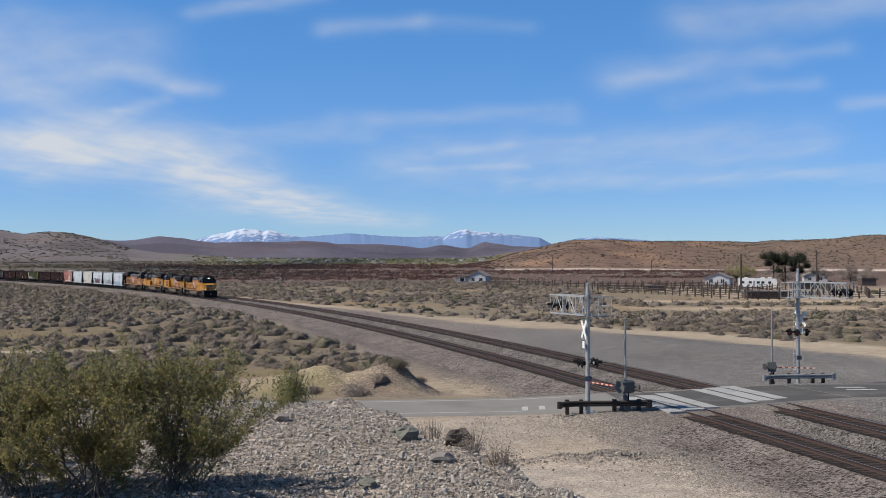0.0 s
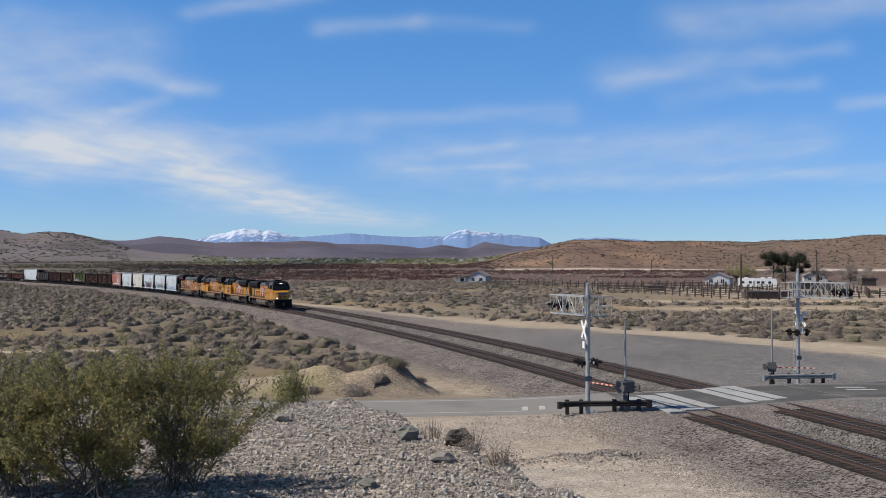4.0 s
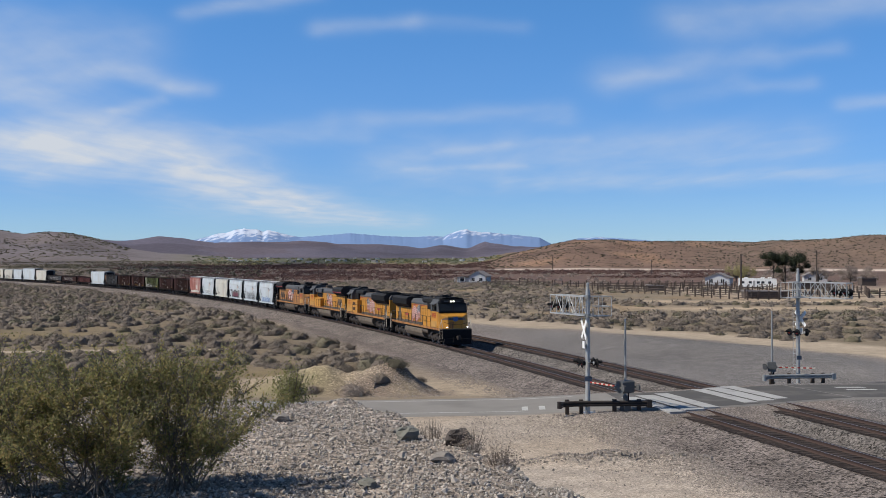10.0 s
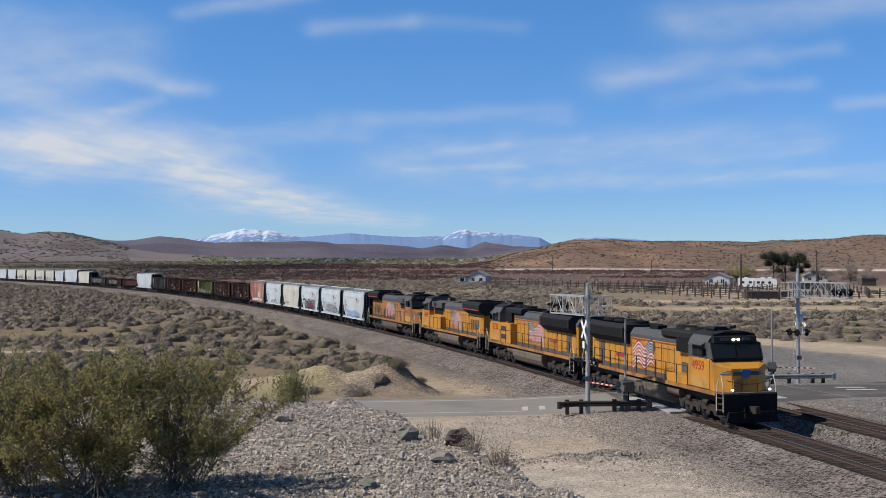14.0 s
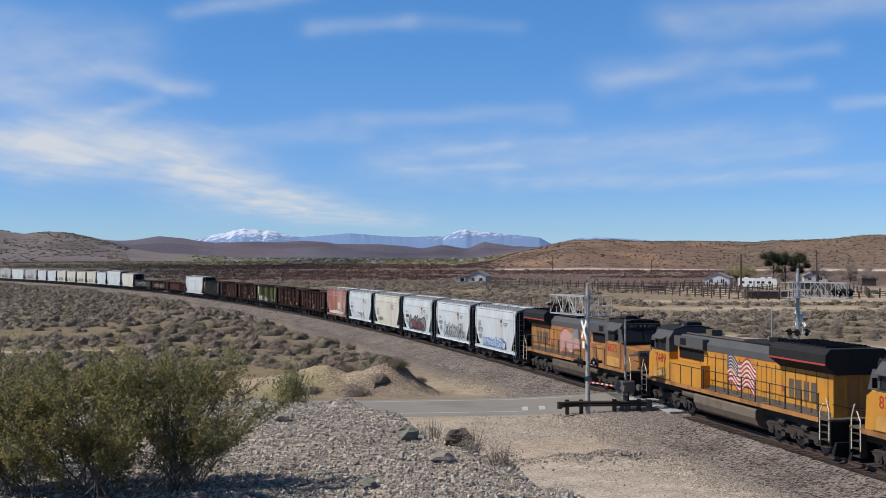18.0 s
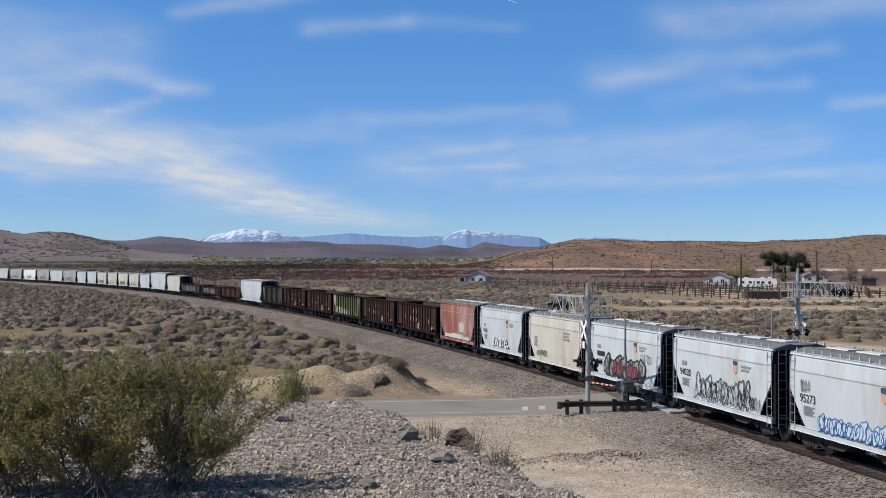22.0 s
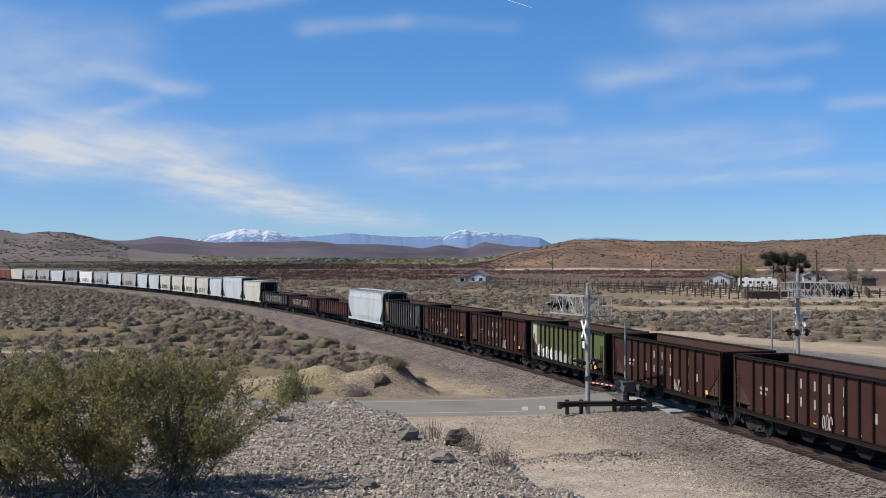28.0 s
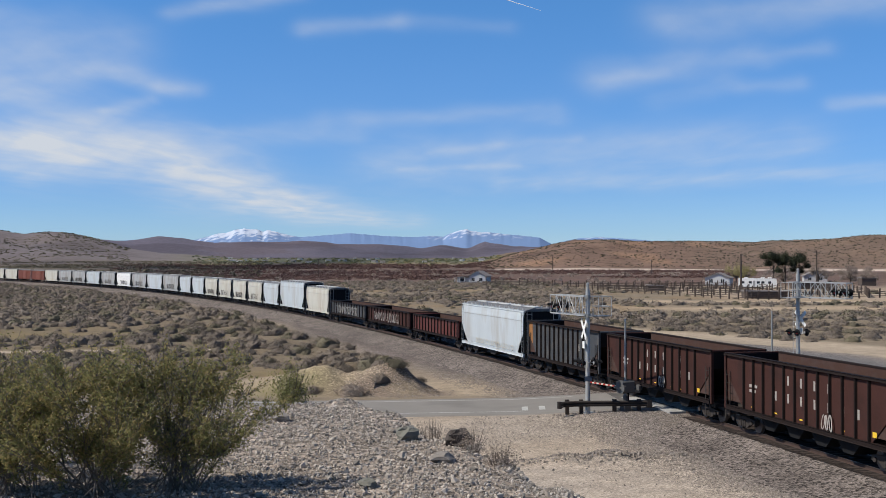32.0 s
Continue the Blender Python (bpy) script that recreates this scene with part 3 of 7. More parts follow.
def build_ground():
    rad = np.concatenate([np.arange(0, 24, 0.3), np.arange(24, 140, 0.6), np.geomspace(140, 4900, 210)])
    ang = np.radians(np.concatenate([np.arange(-180, -30, 3.0), np.arange(-30, 30, 0.22), np.arange(30, 180, 3.0)]))
    R, A = np.meshgrid(rad, ang, indexing="ij")
    x, y = (R * np.sin(A)).ravel(), (R * np.cos(A)).ravel()
    z = ground(x, y)
    nr, na = R.shape
    idx = np.arange(nr * na).reshape(nr, na)
    nxt = np.roll(idx, -1, axis=1)
    q = np.stack([idx[:-1], idx[1:], nxt[1:], nxt[:-1]], -1).reshape(-1, 4)[:, ::-1]
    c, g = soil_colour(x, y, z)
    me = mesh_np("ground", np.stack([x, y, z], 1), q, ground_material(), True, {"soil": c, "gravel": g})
    return tagged(new("ground", me), "dry sandy desert ground with gravel, knoll and low hills", "ground", kind="structure")


build_ground()


# ---------------------------------------------------------------- tracks, road and crossing
def stone_material(name, color, scale, spread=0.55, bump=0.8, big=0.25):
    """Crushed stone: every cell its own tone, with relief."""
    m = bpy.data.materials.new(name)
    m.use_nodes = True
    n, l = m.node_tree.nodes, m.node_tree.links
    b = n["Principled BSDF"]
    b.inputs["Roughness"].default_value = 0.95
    b.inputs["Specular IOR Level"].default_value = 0.15
    tc = n.new("ShaderNodeTexCoord")
    v = n.new("ShaderNodeTexVoronoi")
    v.inputs["Scale"].default_value = scale
    l.new(tc.outputs["Object"], v.inputs["Vector"])
    ns = n.new("ShaderNodeTexNoise")
    ns.inputs["Scale"].default_value = 0.35
    ns.inputs["Detail"].default_value = 6
    l.new(tc.outputs["Object"], ns.inputs["Vector"])
    sp = n.new("ShaderNodeSeparateColor")
    l.new(v.outputs["Color"], sp.inputs[0])
    mr = n.new("ShaderNodeMapRange")
    mr.inputs["To Min"].default_value, mr.inputs["To Max"].default_value = 1 - spread, 1 + spread
    l.new(sp.outputs[0], mr.inputs["Value"])
    m2 = n.new("ShaderNodeMapRange")
    m2.inputs["From Min"].default_value, m2.inputs["From Max"].default_value = 0.3, 0.7
    m2.inputs["To Min"].default_value, m2.inputs["To Max"].default_value = 1 - big, 1 + big
    l.new(ns.outputs["Fac"], m2.inputs["Value"])
    mu = n.new("ShaderNodeMath")
    mu.operation = "MULTIPLY"
    l.new(mr.outputs[0], mu.inputs[0])
    l.new(m2.outputs[0], mu.inputs[1])
    mx = n.new("ShaderNodeMix")
    mx.data_type, mx.blend_type = "RGBA", "MULTIPLY"
    mx.inputs["Factor"].default_value = 1.0
    mx.inputs["A"].default_value = (*color, 1)
    l.new(mu.outputs[0], mx.inputs["B"])
    l.new(mx.outputs["Result"], b.inputs["Base Color"])
    bp = n.new("ShaderNodeBump")
    bp.inputs["Strength"].default_value, bp.inputs["Distance"].default_value = bump, 0.05
    l.new(v.outputs["Distance"], bp.inputs["Height"])
    l.new(bp.outputs[0], b.inputs["Normal"])
    return m


M["ballast"] = stone_material("brown_grey_ballast", (0.15, 0.127, 0.113), 10.0, 0.85, 1.0)
M["ballast_dark"] = stone_material("oil_stained_ballast", (0.03, 0.023, 0.02), 9.0)
M["ballast_grey"] = stone_material("grey_ballast", (0.12, 0.107, 0.097), 10.0, 0.85, 1.0)


def build_tracks():
    tie_mesh = Build().box(-0.115, -1.3, -0.34, 0.115, 1.3, -0.165).mesh("tie", M["tie"])
    far_v, far_f = [], []
    cube = np.array([(x, y, z) for z in (-0.34, -0.165) for y in (-1.3, 1.3) for x in (-0.115, 0.115)])
    quads = np.array([(0, 2, 3, 1), (4, 5, 7, 6), (0, 1, 5, 4), (2, 6, 7, 3), (0, 4, 6, 2), (1, 3, 7, 5)])
    rng = random.Random(5)
    for k, off in enumerate((0.0, SECOND)):
        inner = -2.9 if k == 0 else -3.9
        outer = 4.1 if k == 0 else 2.9
        prof = [(inner - 1.2, -1.0), (inner - 0.4, -0.8), (inner, -0.62), (-1.75, -0.26), (-1.4, -0.2), (0.0, -0.21), (1.4, -0.2), (1.75, -0.26), (outer - 0.6, -0.62), (outer + 0.4, -0.8), (outer + 1.6, -1.0)]
        v, q = sweep(prof, -1050, 240, 1.0, off)
        v[:, 2] += np.random.uniform(-0.025, 0.025, len(v))
        bed = tagged(new("ballast_bed", mesh_np("ballast_bed", v, q[:, ::-1], M["ballast"] if k == 0 else M["ballast_grey"], True)), "crushed-stone ballast bed with wooden ties", "ballast", kind="structure")
        v, q = sweep([(-1.5, -0.185), (-1.36, -0.172), (0, -0.18), (1.36, -0.172), (1.5, -0.185)], -1050, 240, 1.0, off)
        v[:, 2] += np.random.uniform(-0.006, 0.006, len(v))
        part("oiled_ballast", mesh_np("oiled_ballast", v, q[:, ::-1], M["ballast_dark"], True), M["ballast_dark"], bed, "dark oil-stained ballast between the rails")
        for o in (-0.755, 0.755):
            v, q = sweep([(-0.075, -0.165), (-0.07, -0.15), (-0.012, -0.13), (-0.012, -0.045), (-0.036, -0.03), (-0.036, -0.002), (0.036, -0.002), (0.036, -0.03), (0.012, -0.045), (0.012, -0.13), (0.07, -0.15), (0.075, -0.165)], -1050, 240, 2.0, off + o)
            r = part("rail", mesh_np("rail", v, q[:, ::-1], M["rail"]), M["rail"], bed, "rusty steel rail")
            v, q = sweep([(-0.034, 0.0), (0.034, 0.0)], -1050, 240, 2.0, off + o)
            part("rail_head", mesh_np("rail_head", v, q[:, ::-1], M["railtop"]), M["railtop"], bed, "shiny worn rail head")
        s = -640.0
        while s < 60:
            x, y, t = line(s, off)
            a = math.atan2(math.cos(t), math.sin(t)) + rng.uniform(-0.012, 0.012)
            if -112 < s < -33:
                part("tie", tie_mesh, M["tie"], bed, m=Matrix.Translation((float(x), float(y), rng.uniform(-0.012, 0.006))) @ Matrix.Rotation(a, 4, "Z"))
            else:
                c, sn = math.cos(a), math.sin(a)
                p = cube.copy()
                far_f.append(quads + 8 * len(far_v))
                far_v.append(np.stack([x + p[:, 0] * c - p[:, 1] * sn, y + p[:, 0] * sn + p[:, 1] * c, p[:, 2]], 1))
            s += 0.53 + rng.uniform(-0.015, 0.015)
    tagged(new("railway_ties", mesh_np("railway_ties", np.concatenate(far_v), np.concatenate(far_f), M["tie"])), "rows of weathered dark wooden railway ties", "railway ties", kind="stuff")


def road_strip(name, x0, x1, o0, o1, dz, material, step=1.0, thick=0.0):
    xs = np.arange(x0, x1 + 0.01, step)
    yc, zc = road_y(xs), road_z(xs)
    dy = np.gradient(yc, xs)
    nx, ny = -dy / np.hypot(1, dy), 1 / np.hypot(1, dy)
    rows = [np.stack([xs + nx * o, yc + ny * o, zc + dz], 1) for o in (o0, o1)]
    if thick:
        rows = [rows[0] + (0, -0.3, -thick)] + rows + [rows[1] + (0, 0.3, -thick)]
    v = np.stack(rows, 1)
    n, k = v.shape[:2]
    idx = np.arange(n * k).reshape(n, k)
    q = np.stack([idx[:-1, :-1], idx[1:, :-1], idx[1:, 1:], idx[:-1, 1:]], -1).reshape(-1, 4)
    return mesh_np(name, v.reshape(-1, 3), q, material)


def build_road():
    road = tagged(new("road", road_strip("road", -140, 180, -ROAD_HALF, ROAD_HALF, 0, M["asphalt"], 1.0, 0.2)), "worn grey asphalt road across the tracks", "road", kind="structure")
    part("edge_line", road_strip("edge_line", -60, 5.5, -2.85, -2.7, 0.006, M["road_paint"]), M["road_paint"], road, "worn white edge line")
    part("edge_line", road_strip("edge_line", -60, 8.0, 2.7, 2.85, 0.006, M["road_paint"]), M["road_paint"], road, "worn white edge line")
    part("tyre_band", road_strip("tyre_band", -60, 9.0, 0.9, 1.5, 0.004, M["asphalt"]), M["asphalt"], road)
    for x in (5.0, 6.0):
        part("road_marking", road_strip("road_marking", x - 0.3, x + 0.3, -2.5, -0.9, 0.007, M["road_paint"], 0.35), M["road_paint"], road, "worn white road marking")
    for o in (0.3, 1.6):
        part("road_marking", road_strip("road_marking", 26.5, 28.7, o, o + 0.5, 0.01, M["road_paint"], 0.35), M["road_paint"], road, "worn white road marking")
    part("asphalt_patch", road_strip("asphalt_patch", 10.6, 60, -3.6, 3.6, 0.005, M["asphalt_dark"]), M["asphalt_dark"], road, "darker asphalt about the rails")
    # concrete panels between and beside the rails, cut on the skew
    for off in (0.0, SECOND):
        for o0, o1 in ((0.9, 1.85), (-0.62, 0.62), (-1.85, -0.9)):
            sc = -108.4 + 0.447 * (off + (o0 + o1) / 2)
            for k in range(3):
                s0, s1 = sc - 3.45 + 2.3 * k + 0.02, sc - 3.45 + 2.3 * (k + 1) - 0.02
                b = Build()
                cs = [line(s0, off + o0)[:2], line(s1, off + o0)[:2], line(s1, off + o1)[:2], line(s0, off + o1)[:2]]
                cs = [(float(a), float(c)) for a, c in cs]
                b.prism(cs, "z", -0.15, 0.022)
                part("crossing_panel", b, M["concrete"], road, "pale concrete crossing panel")


build_tracks()
build_road()
# ---------------------------------------------------------------- the train
# local axes of a vehicle: x forward, y to the left, z up from the rail head
CACHE = {}


def cached(key, make, material, smooth=False):
    """One mesh for alike parts."""
    k = (key, material.name)
    if k not in CACHE:
        CACHE[k] = make().mesh(key, material, smooth)
    return CACHE[k]


def text_mesh(s, size, material):
    key = ("text", s, size, material.name)
    if key not in CACHE:
        cu = bpy.data.curves.new("lettering", "FONT")
        cu.body, cu.size, cu.align_x, cu.extrude = s, size, "CENTER", 0.002
        ob = bpy.data.objects.new("lettering", cu)
        scene.collection.objects.link(ob)
        bpy.context.view_layer.update()
        me = bpy.data.meshes.new_from_object(ob.evaluated_get(bpy.context.evaluated_depsgraph_get()))
        bpy.data.objects.remove(ob)
        me.materials.clear()
        me.materials.append(material)
        CACHE[key] = me
    return CACHE[key]


def side_text(s, size, x, y, z, material, parent, name="lettering", both=True):
    me = text_mesh(s, size, material)
    part(name, me, material, parent, m=pose(x, -y, z, 90, 0, 0))
    if both:
        part(name, me, material, parent, m=pose(x, y, z, 90, 0, 180))


def wheelset_build(r):
    def make():
        b = Build()
        for s in (-1, 1):
            b.cyl((0, s * 0.69, 0), (0, s * 0.83, 0), r, 20)
            b.cyl((0, s * 0.67, 0), (0, s * 0.70, 0), r + 0.028, 20)
            b.cyl((0, s * 0.83, 0), (0, s * 0.90, 0), 0.14, 10)
            for k in range(4):
                a = math.pi * k / 2
                b.box(math.cos(a) * r * 0.62 - 0.05, s * 0.825, math.sin(a) * r * 0.62 - 0.05, math.cos(a) * r * 0.62 + 0.05, s * 0.845, math.sin(a) * r * 0.62 + 0.05)
        return b.cyl((0, -0.95, 0), (0, 0.95, 0), 0.09, 8)
    return make


WHEELSETS = []


def bogie(parent, x, axles, spacing, r, heavy, spin):
    """A truck: side frames, journal boxes, springs and bolster, with its wheelsets."""
    half = spacing * (axles - 1) / 2

    def make():
        b = Build()
        for s in (-1, 1):
            y0, y1 = s * 0.98, s * 1.16
            if heavy:
                b.prism([(-half - 0.55, r + 0.12), (-half - 0.4, r + 0.32), (half + 0.4, r + 0.32), (half + 0.55, r + 0.12), (half + 0.3, r - 0.02), (-half - 0.3, r - 0.02)], "y", y0, y1)
                for i in range(axles):
                    xa = -half + i * spacing
                    b.round_box(xa - 0.2, y0, r - 0.2, xa + 0.2, y1 + s * 0.06, r + 0.18, 0.06, "y")
                    b.cyl((xa, y1, r), (xa, y1 + s * 0.09, r), 0.13, 10)
                    for e in (-0.33, 0.33):
                        b.cyl((xa + e, (y0 + y1) / 2, r - 0.16), (xa + e, (y0 + y1) / 2, r + 0.05), 0.10, 8)
                for i in range(axles - 1):
                    xa = -half + (i + 0.5) * spacing
                    b.box(xa - 0.18, y0, r - 0.22, xa + 0.18, y1, r + 0.1)
                    b.cyl((xa - 0.3, y1 + s * 0.05, r + 0.42), (xa + 0.2, y1 + s * 0.05, r + 0.42), 0.12, 8)
                b.tube([(-half - 0.9, y1, r + 0.05), (-half - 0.55, y1, r + 0.2), (0, y1, r + 0.38), (half + 0.6, y1, r + 0.2)], 0.025, 5)
            else:
                b.prism([(-half - 0.28, r - 0.06), (-half - 0.28, r + 0.16), (-0.35, r + 0.24), (0.35, r + 0.24), (half + 0.28, r + 0.16), (half + 0.28, r - 0.06), (half - 0.15, r - 0.02), (0.42, r - 0.26), (-0.42, r - 0.26), (-half + 0.15, r - 0.02)], "y", y0, y1)
                for i in range(axles):
                    xa = -half + i * spacing
                    b.cyl((xa, y1, r), (xa, y1 + s * 0.07, r), 0.11, 10)
                for e in (-0.2, 0, 0.2):
                    b.cyl((e, y1 - s * 0.02, r - 0.2), (e, y1 - s * 0.02, r + 0.1), 0.085, 8)
        b.box(-0.22, -1.1, r, 0.22, 1.1, r + 0.3)
        return b

    bo = part("bogie", cached("bogie_%d_%g" % (axles, spacing), make, M["truck"]), M["truck"], parent, "grimy cast steel truck with wheels", m=pose(x, 0, 0))
    for i in range(axles):
        xa = -half + i * spacing
        w = part("wheelset", cached("wheelset_%g" % r, wheelset_build(r), M["steel"]), M["steel"], bo, m=pose(xa, 0, r))
        if spin:
            WHEELSETS.append((w, xa, r, spin))
    return bo


def coupler(parent, x, s):
    def make():
        return Build().box(-0.55, -0.09, 0.72, 0.1, 0.09, 0.98).round_box(0.1, -0.16, 0.66, 0.42, 0.16, 1.02, 0.06, "z").box(-0.6, -0.25, 0.62, -0.35, 0.25, 1.1)
    part("coupler", cached("coupler", make, M["truck"]), M["truck"], parent, m=pose(x, 0, 0, 0, 0, 0 if s > 0 else 180))


def flag(parent, x0, x1, z0, z1, y, mirror):
    """The waving flag painted on a hood side: white field, red stripes, blue canton."""
    w, h = x1 - x0, z1 - z0

    def wave(u):
        return 0.11 * h * math.sin(u * 11.0) - 0.12 * h * u

    def strip(u0, u1, v0, v1, yy, n=12):
        b = Build()
        vs = []
        for i in range(n + 1):
            u = u0 + (u1 - u0) * i / n
            for v in (v0, v1):
                vs.append(((x0 + w * u) if not mirror else (x1 - w * u), yy, z0 + h * (0.14 + 0.82 * v) + wave(u)))
        b.add(vs, [[2 * i, 2 * i + 2, 2 * i + 3, 2 * i + 1] for i in range(n)])
        return b
    s = -1 if y < 0 else 1
    base = part("flag_emblem", strip(0, 1, 0, 1, y + s * 0.006), M["flag_white"], parent, "faded waving flag painted on the hood")
    reds = Build()
    for i in range(0, 13, 2):
        t = strip(0, 1, i / 13, (i + 1) / 13, y + s * 0.011, 20)
        reds.add(t.v, t.f)
    part("stripe_field", reds, M["flag_red"], base)
    part("canton", strip(0, 0.38, 0.5, 1.0, y + s * 0.017), M["flag_blue"], base)
    st = Build()
    for i in range(4):
        t = strip(0.05, 0.37, 0.53 + i * 0.115, 0.565 + i * 0.115, y + s * 0.022, 5)
        st.add(t.v, t.f)
    part("star_field", st, M["flag_white"], base)


def handrails(ob, x0, x1, y, n, zd=1.66):
    """Side handrail: a long rail and its posts, on both sides."""
    for s in (-1, 1):
        part("handrail", Build().tube([(x0, s * y, zd + 1.02), (x1, s * y, zd + 1.02)], 0.022, 6), M["truck"], ob)
        for i in range(n):
            x = x0 + (x1 - x0) * i / (n - 1)
            part("stanchion", cached("stanchion", lambda: Build().cyl((0, 0, 0), (0, 0, 1.03), 0.032, 6).box(-0.05, -0.03, -0.1, 0.05, 0.03, 0.04), M["truck"]), M["truck"], ob, m=pose(x, s * y, zd))


def end_steps(ob, x, s):
    """Corner steps and pale end handrails at one end of a locomotive."""
    for sy in (-1, 1):
        b = Build()
        for k in range(4):
            b.box(x - s * 0.75, sy * 1.5, 0.42 + 0.31 * k, x - s * 0.2, sy * 1.2, 0.46 + 0.31 * k)
        b.box(x - s * 0.78, sy * 1.5, 0.4, x - s * 0.74, sy * 1.2, 1.6)
        part("step_well", b, M["truck"], ob)
        part("grab_rail", Build().tube([(x - s * 0.12, sy * 1.48, 0.7), (x - s * 0.12, sy * 1.48, 2.0), (x - s * 0.35, sy * 1.48, 2.55)], 0.028, 6), M["rail_white"], ob, "white painted grab rail")
        part("grab_rail", Build().tube([(x - s * 0.8, sy * 1.5, 0.7), (x - s * 0.8, sy * 1.5, 1.9), (x - s * 0.55, sy * 1.5, 2.3)], 0.028, 6), M["rail_white"], ob, "white painted grab rail")
    part("end_handrail", Build().tube([(x - s * 0.1, -1.3, 2.3), (x - s * 0.1, -0.45, 2.1), (x - s * 0.1, 0.45, 2.1), (x - s * 0.1, 1.3, 2.3)], 0.02, 6).cyl((x - s * 0.1, -0.45, 1.6), (x - s * 0.1, -0.45, 2.1), 0.02, 6).cyl((x - s * 0.1, 0.45, 1.6), (x - s * 0.1, 0.45, 2.1), 0.02, 6), M["truck"], ob)


def fan(ob, x, y, z, r, mt):
    f = part("roof_fan", cached("roof_fan_%g" % r, lambda: Build().cyl((0, 0, 0), (0, 0, 0.16), r, 18).cyl((0, 0, 0.16), (0, 0, 0.18), r * 0.25, 8), mt), mt, ob, m=pose(x, y, z))
    part("fan_guard", cached("fan_guard_%g" % r, lambda: (lambda b: [b.box(-r * 0.95, -0.02 + k * r * 0.3, 0, r * 0.95, 0.02 + k * r * 0.3, 0.02) for k in range(-2, 3)] and b)(Build()), M["black"]), M["black"], f, m=pose(0, 0, 0.165))


def locomotive(kind, number, L, dirty, spin, label, emblem):
    ob = thing("locomotive", label, "locomotive", group="freight train")
    Y = M["yellow_dirty"] if dirty else M["yellow"]
    G, D = M["cab_grey"], M["roof_grey"]
    e = L / 2 - 0.75
    # frame, sills, tank, trucks
    part("underframe", Build().box(-e, -1.05, 1.05, e, 1.05, 1.58), M["truck"], ob)
    part("walkway", Build().box(-e, -1.52, 1.58, e, 1.52, 1.66), M["underframe"], ob)
    for s in (-1, 1):
        part("side_sill", Build().box(-e + 0.85, s * 1.535, 1.45, e - 0.85, s * 1.49, 1.66), M["yellow_dirty"], ob)
    for x in (-6.55, 6.55):
        bogie(ob, x, 3, 1.95, 0.53, True, spin)
    part("fuel_tank", Build().prism([(-0.95, 0.3), (0.95, 0.3), (1.3, 0.5), (1.48, 0.85), (1.48, 1.22), (1.36, 1.32), (-1.36, 1.32), (-1.48, 1.22), (-1.48, 0.85), (-1.3, 0.5)], "x", -3.6, 3.0), M["underframe"] if dirty else M["tank"], ob, "dusty fuel tank")
    for s in (-1, 1):
        part("air_reservoir", Build().cyl((3.0, s * 1.2, 1.12), (4.6, s * 1.2, 1.12), 0.22, 10), M["underframe"], ob)
    for s in (-1, 1):
        part("pilot", Build().box(s * e - 0.04, -1.5, 0.55, s * e + 0.04, 1.5, 1.58), M["black"], ob)
        part("plow", Build().prism([(-1.45, 0.18), (1.45, 0.18), (1.3, 0.72), (-1.3, 0.72)], "x", s * e, s * (e + 0.22)), M["black"], ob)
        coupler(ob, s * (e + 0.32), s)
        end_steps(ob, s * (e + 0.02), s)
        for sy in (-1, 1):
            part("air_hose", Build().tube([(s * (e + 0.06), sy * 0.4, 0.9), (s * (e + 0.25), sy * 0.45, 0.55), (s * (e + 0.35), sy * 0.5, 0.4)], 0.03, 6), M["black"], ob)
    # cab and nose
    c0, c1 = e - 3.95, e - 1.55
    emd = kind == "emd"
    zc = 3.28
    part("cab_lower", Build().round_box(c0, -1.5, 1.66, c1, 1.5, zc, 0.05), Y, ob)
    cab = part("cab", Build().prism([(-1.5, zc), (1.5, zc), (1.5, 4.05), (1.2, 4.48), (0.55, 4.64), (-0.55, 4.64), (-1.2, 4.48), (-1.5, 4.05)], "x", c0, c1 - 0.3, None), G, ob, "dark grey upper cab with windows")
    # brow and raked windscreen
    part("cab_brow", Build().prism([(c1 - 0.3, 4.1), (c1 + 0.02, 4.1), (c1 - 0.02, 4.42), (c1 - 0.3, 4.6)], "y", -1.22, 1.22), D, cab, "dark brow over the windscreen")
    part("cab_front", Build().prism([(c1 - 0.3, zc - 0.1), (c1 + 0.3, zc - 0.1), (c1 + 0.3, zc), (c1 - 0.04, 4.12), (c1 - 0.3, 4.12)], "y", -1.42, 1.42), M["black"], cab)
    part("cab_roof", Build().prism([(1.24, 4.47), (0.55, 4.645), (-0.55, 4.645), (-1.24, 4.47), (-1.2, 4.54), (-0.55, 4.70), (0.55, 4.70), (1.2, 4.54)], "x", c0 - 0.05, c1 - 0.1), D, cab)
    for s in (-1, 1):
        part("side_window", Build().box(c0 + 0.5, s * 1.512, 3.4, c0 + 1.1, s * 1.49, 4.0), M["glass"], cab)
        part("side_window", Build().box(c0 + 1.17, s * 1.512, 3.4, c0 + 1.8, s * 1.49, 4.0), M["glass"], cab)
        part("window_frame", Build().box(c0 + 0.43, s * 1.508, 4.0, c0 + 1.87, s * 1.5, 4.04).box(c0 + 0.43, s * 1.508, 3.33, c0 + 1.87, s * 1.5, 3.39), M["black"], cab)
        part("awning", Build().prism([(s * 1.46, 4.12), (s * 1.46, 4.07), (s * 1.74, 3.95), (s * 1.74, 3.99)], "x", c0 + 0.4, c0 + 1.95), G, cab)
        part("mirror", Build().box(c1 - 0.42, s * 1.52, 3.4, c1 - 0.37, s * 1.72, 3.8), M["black"], cab)
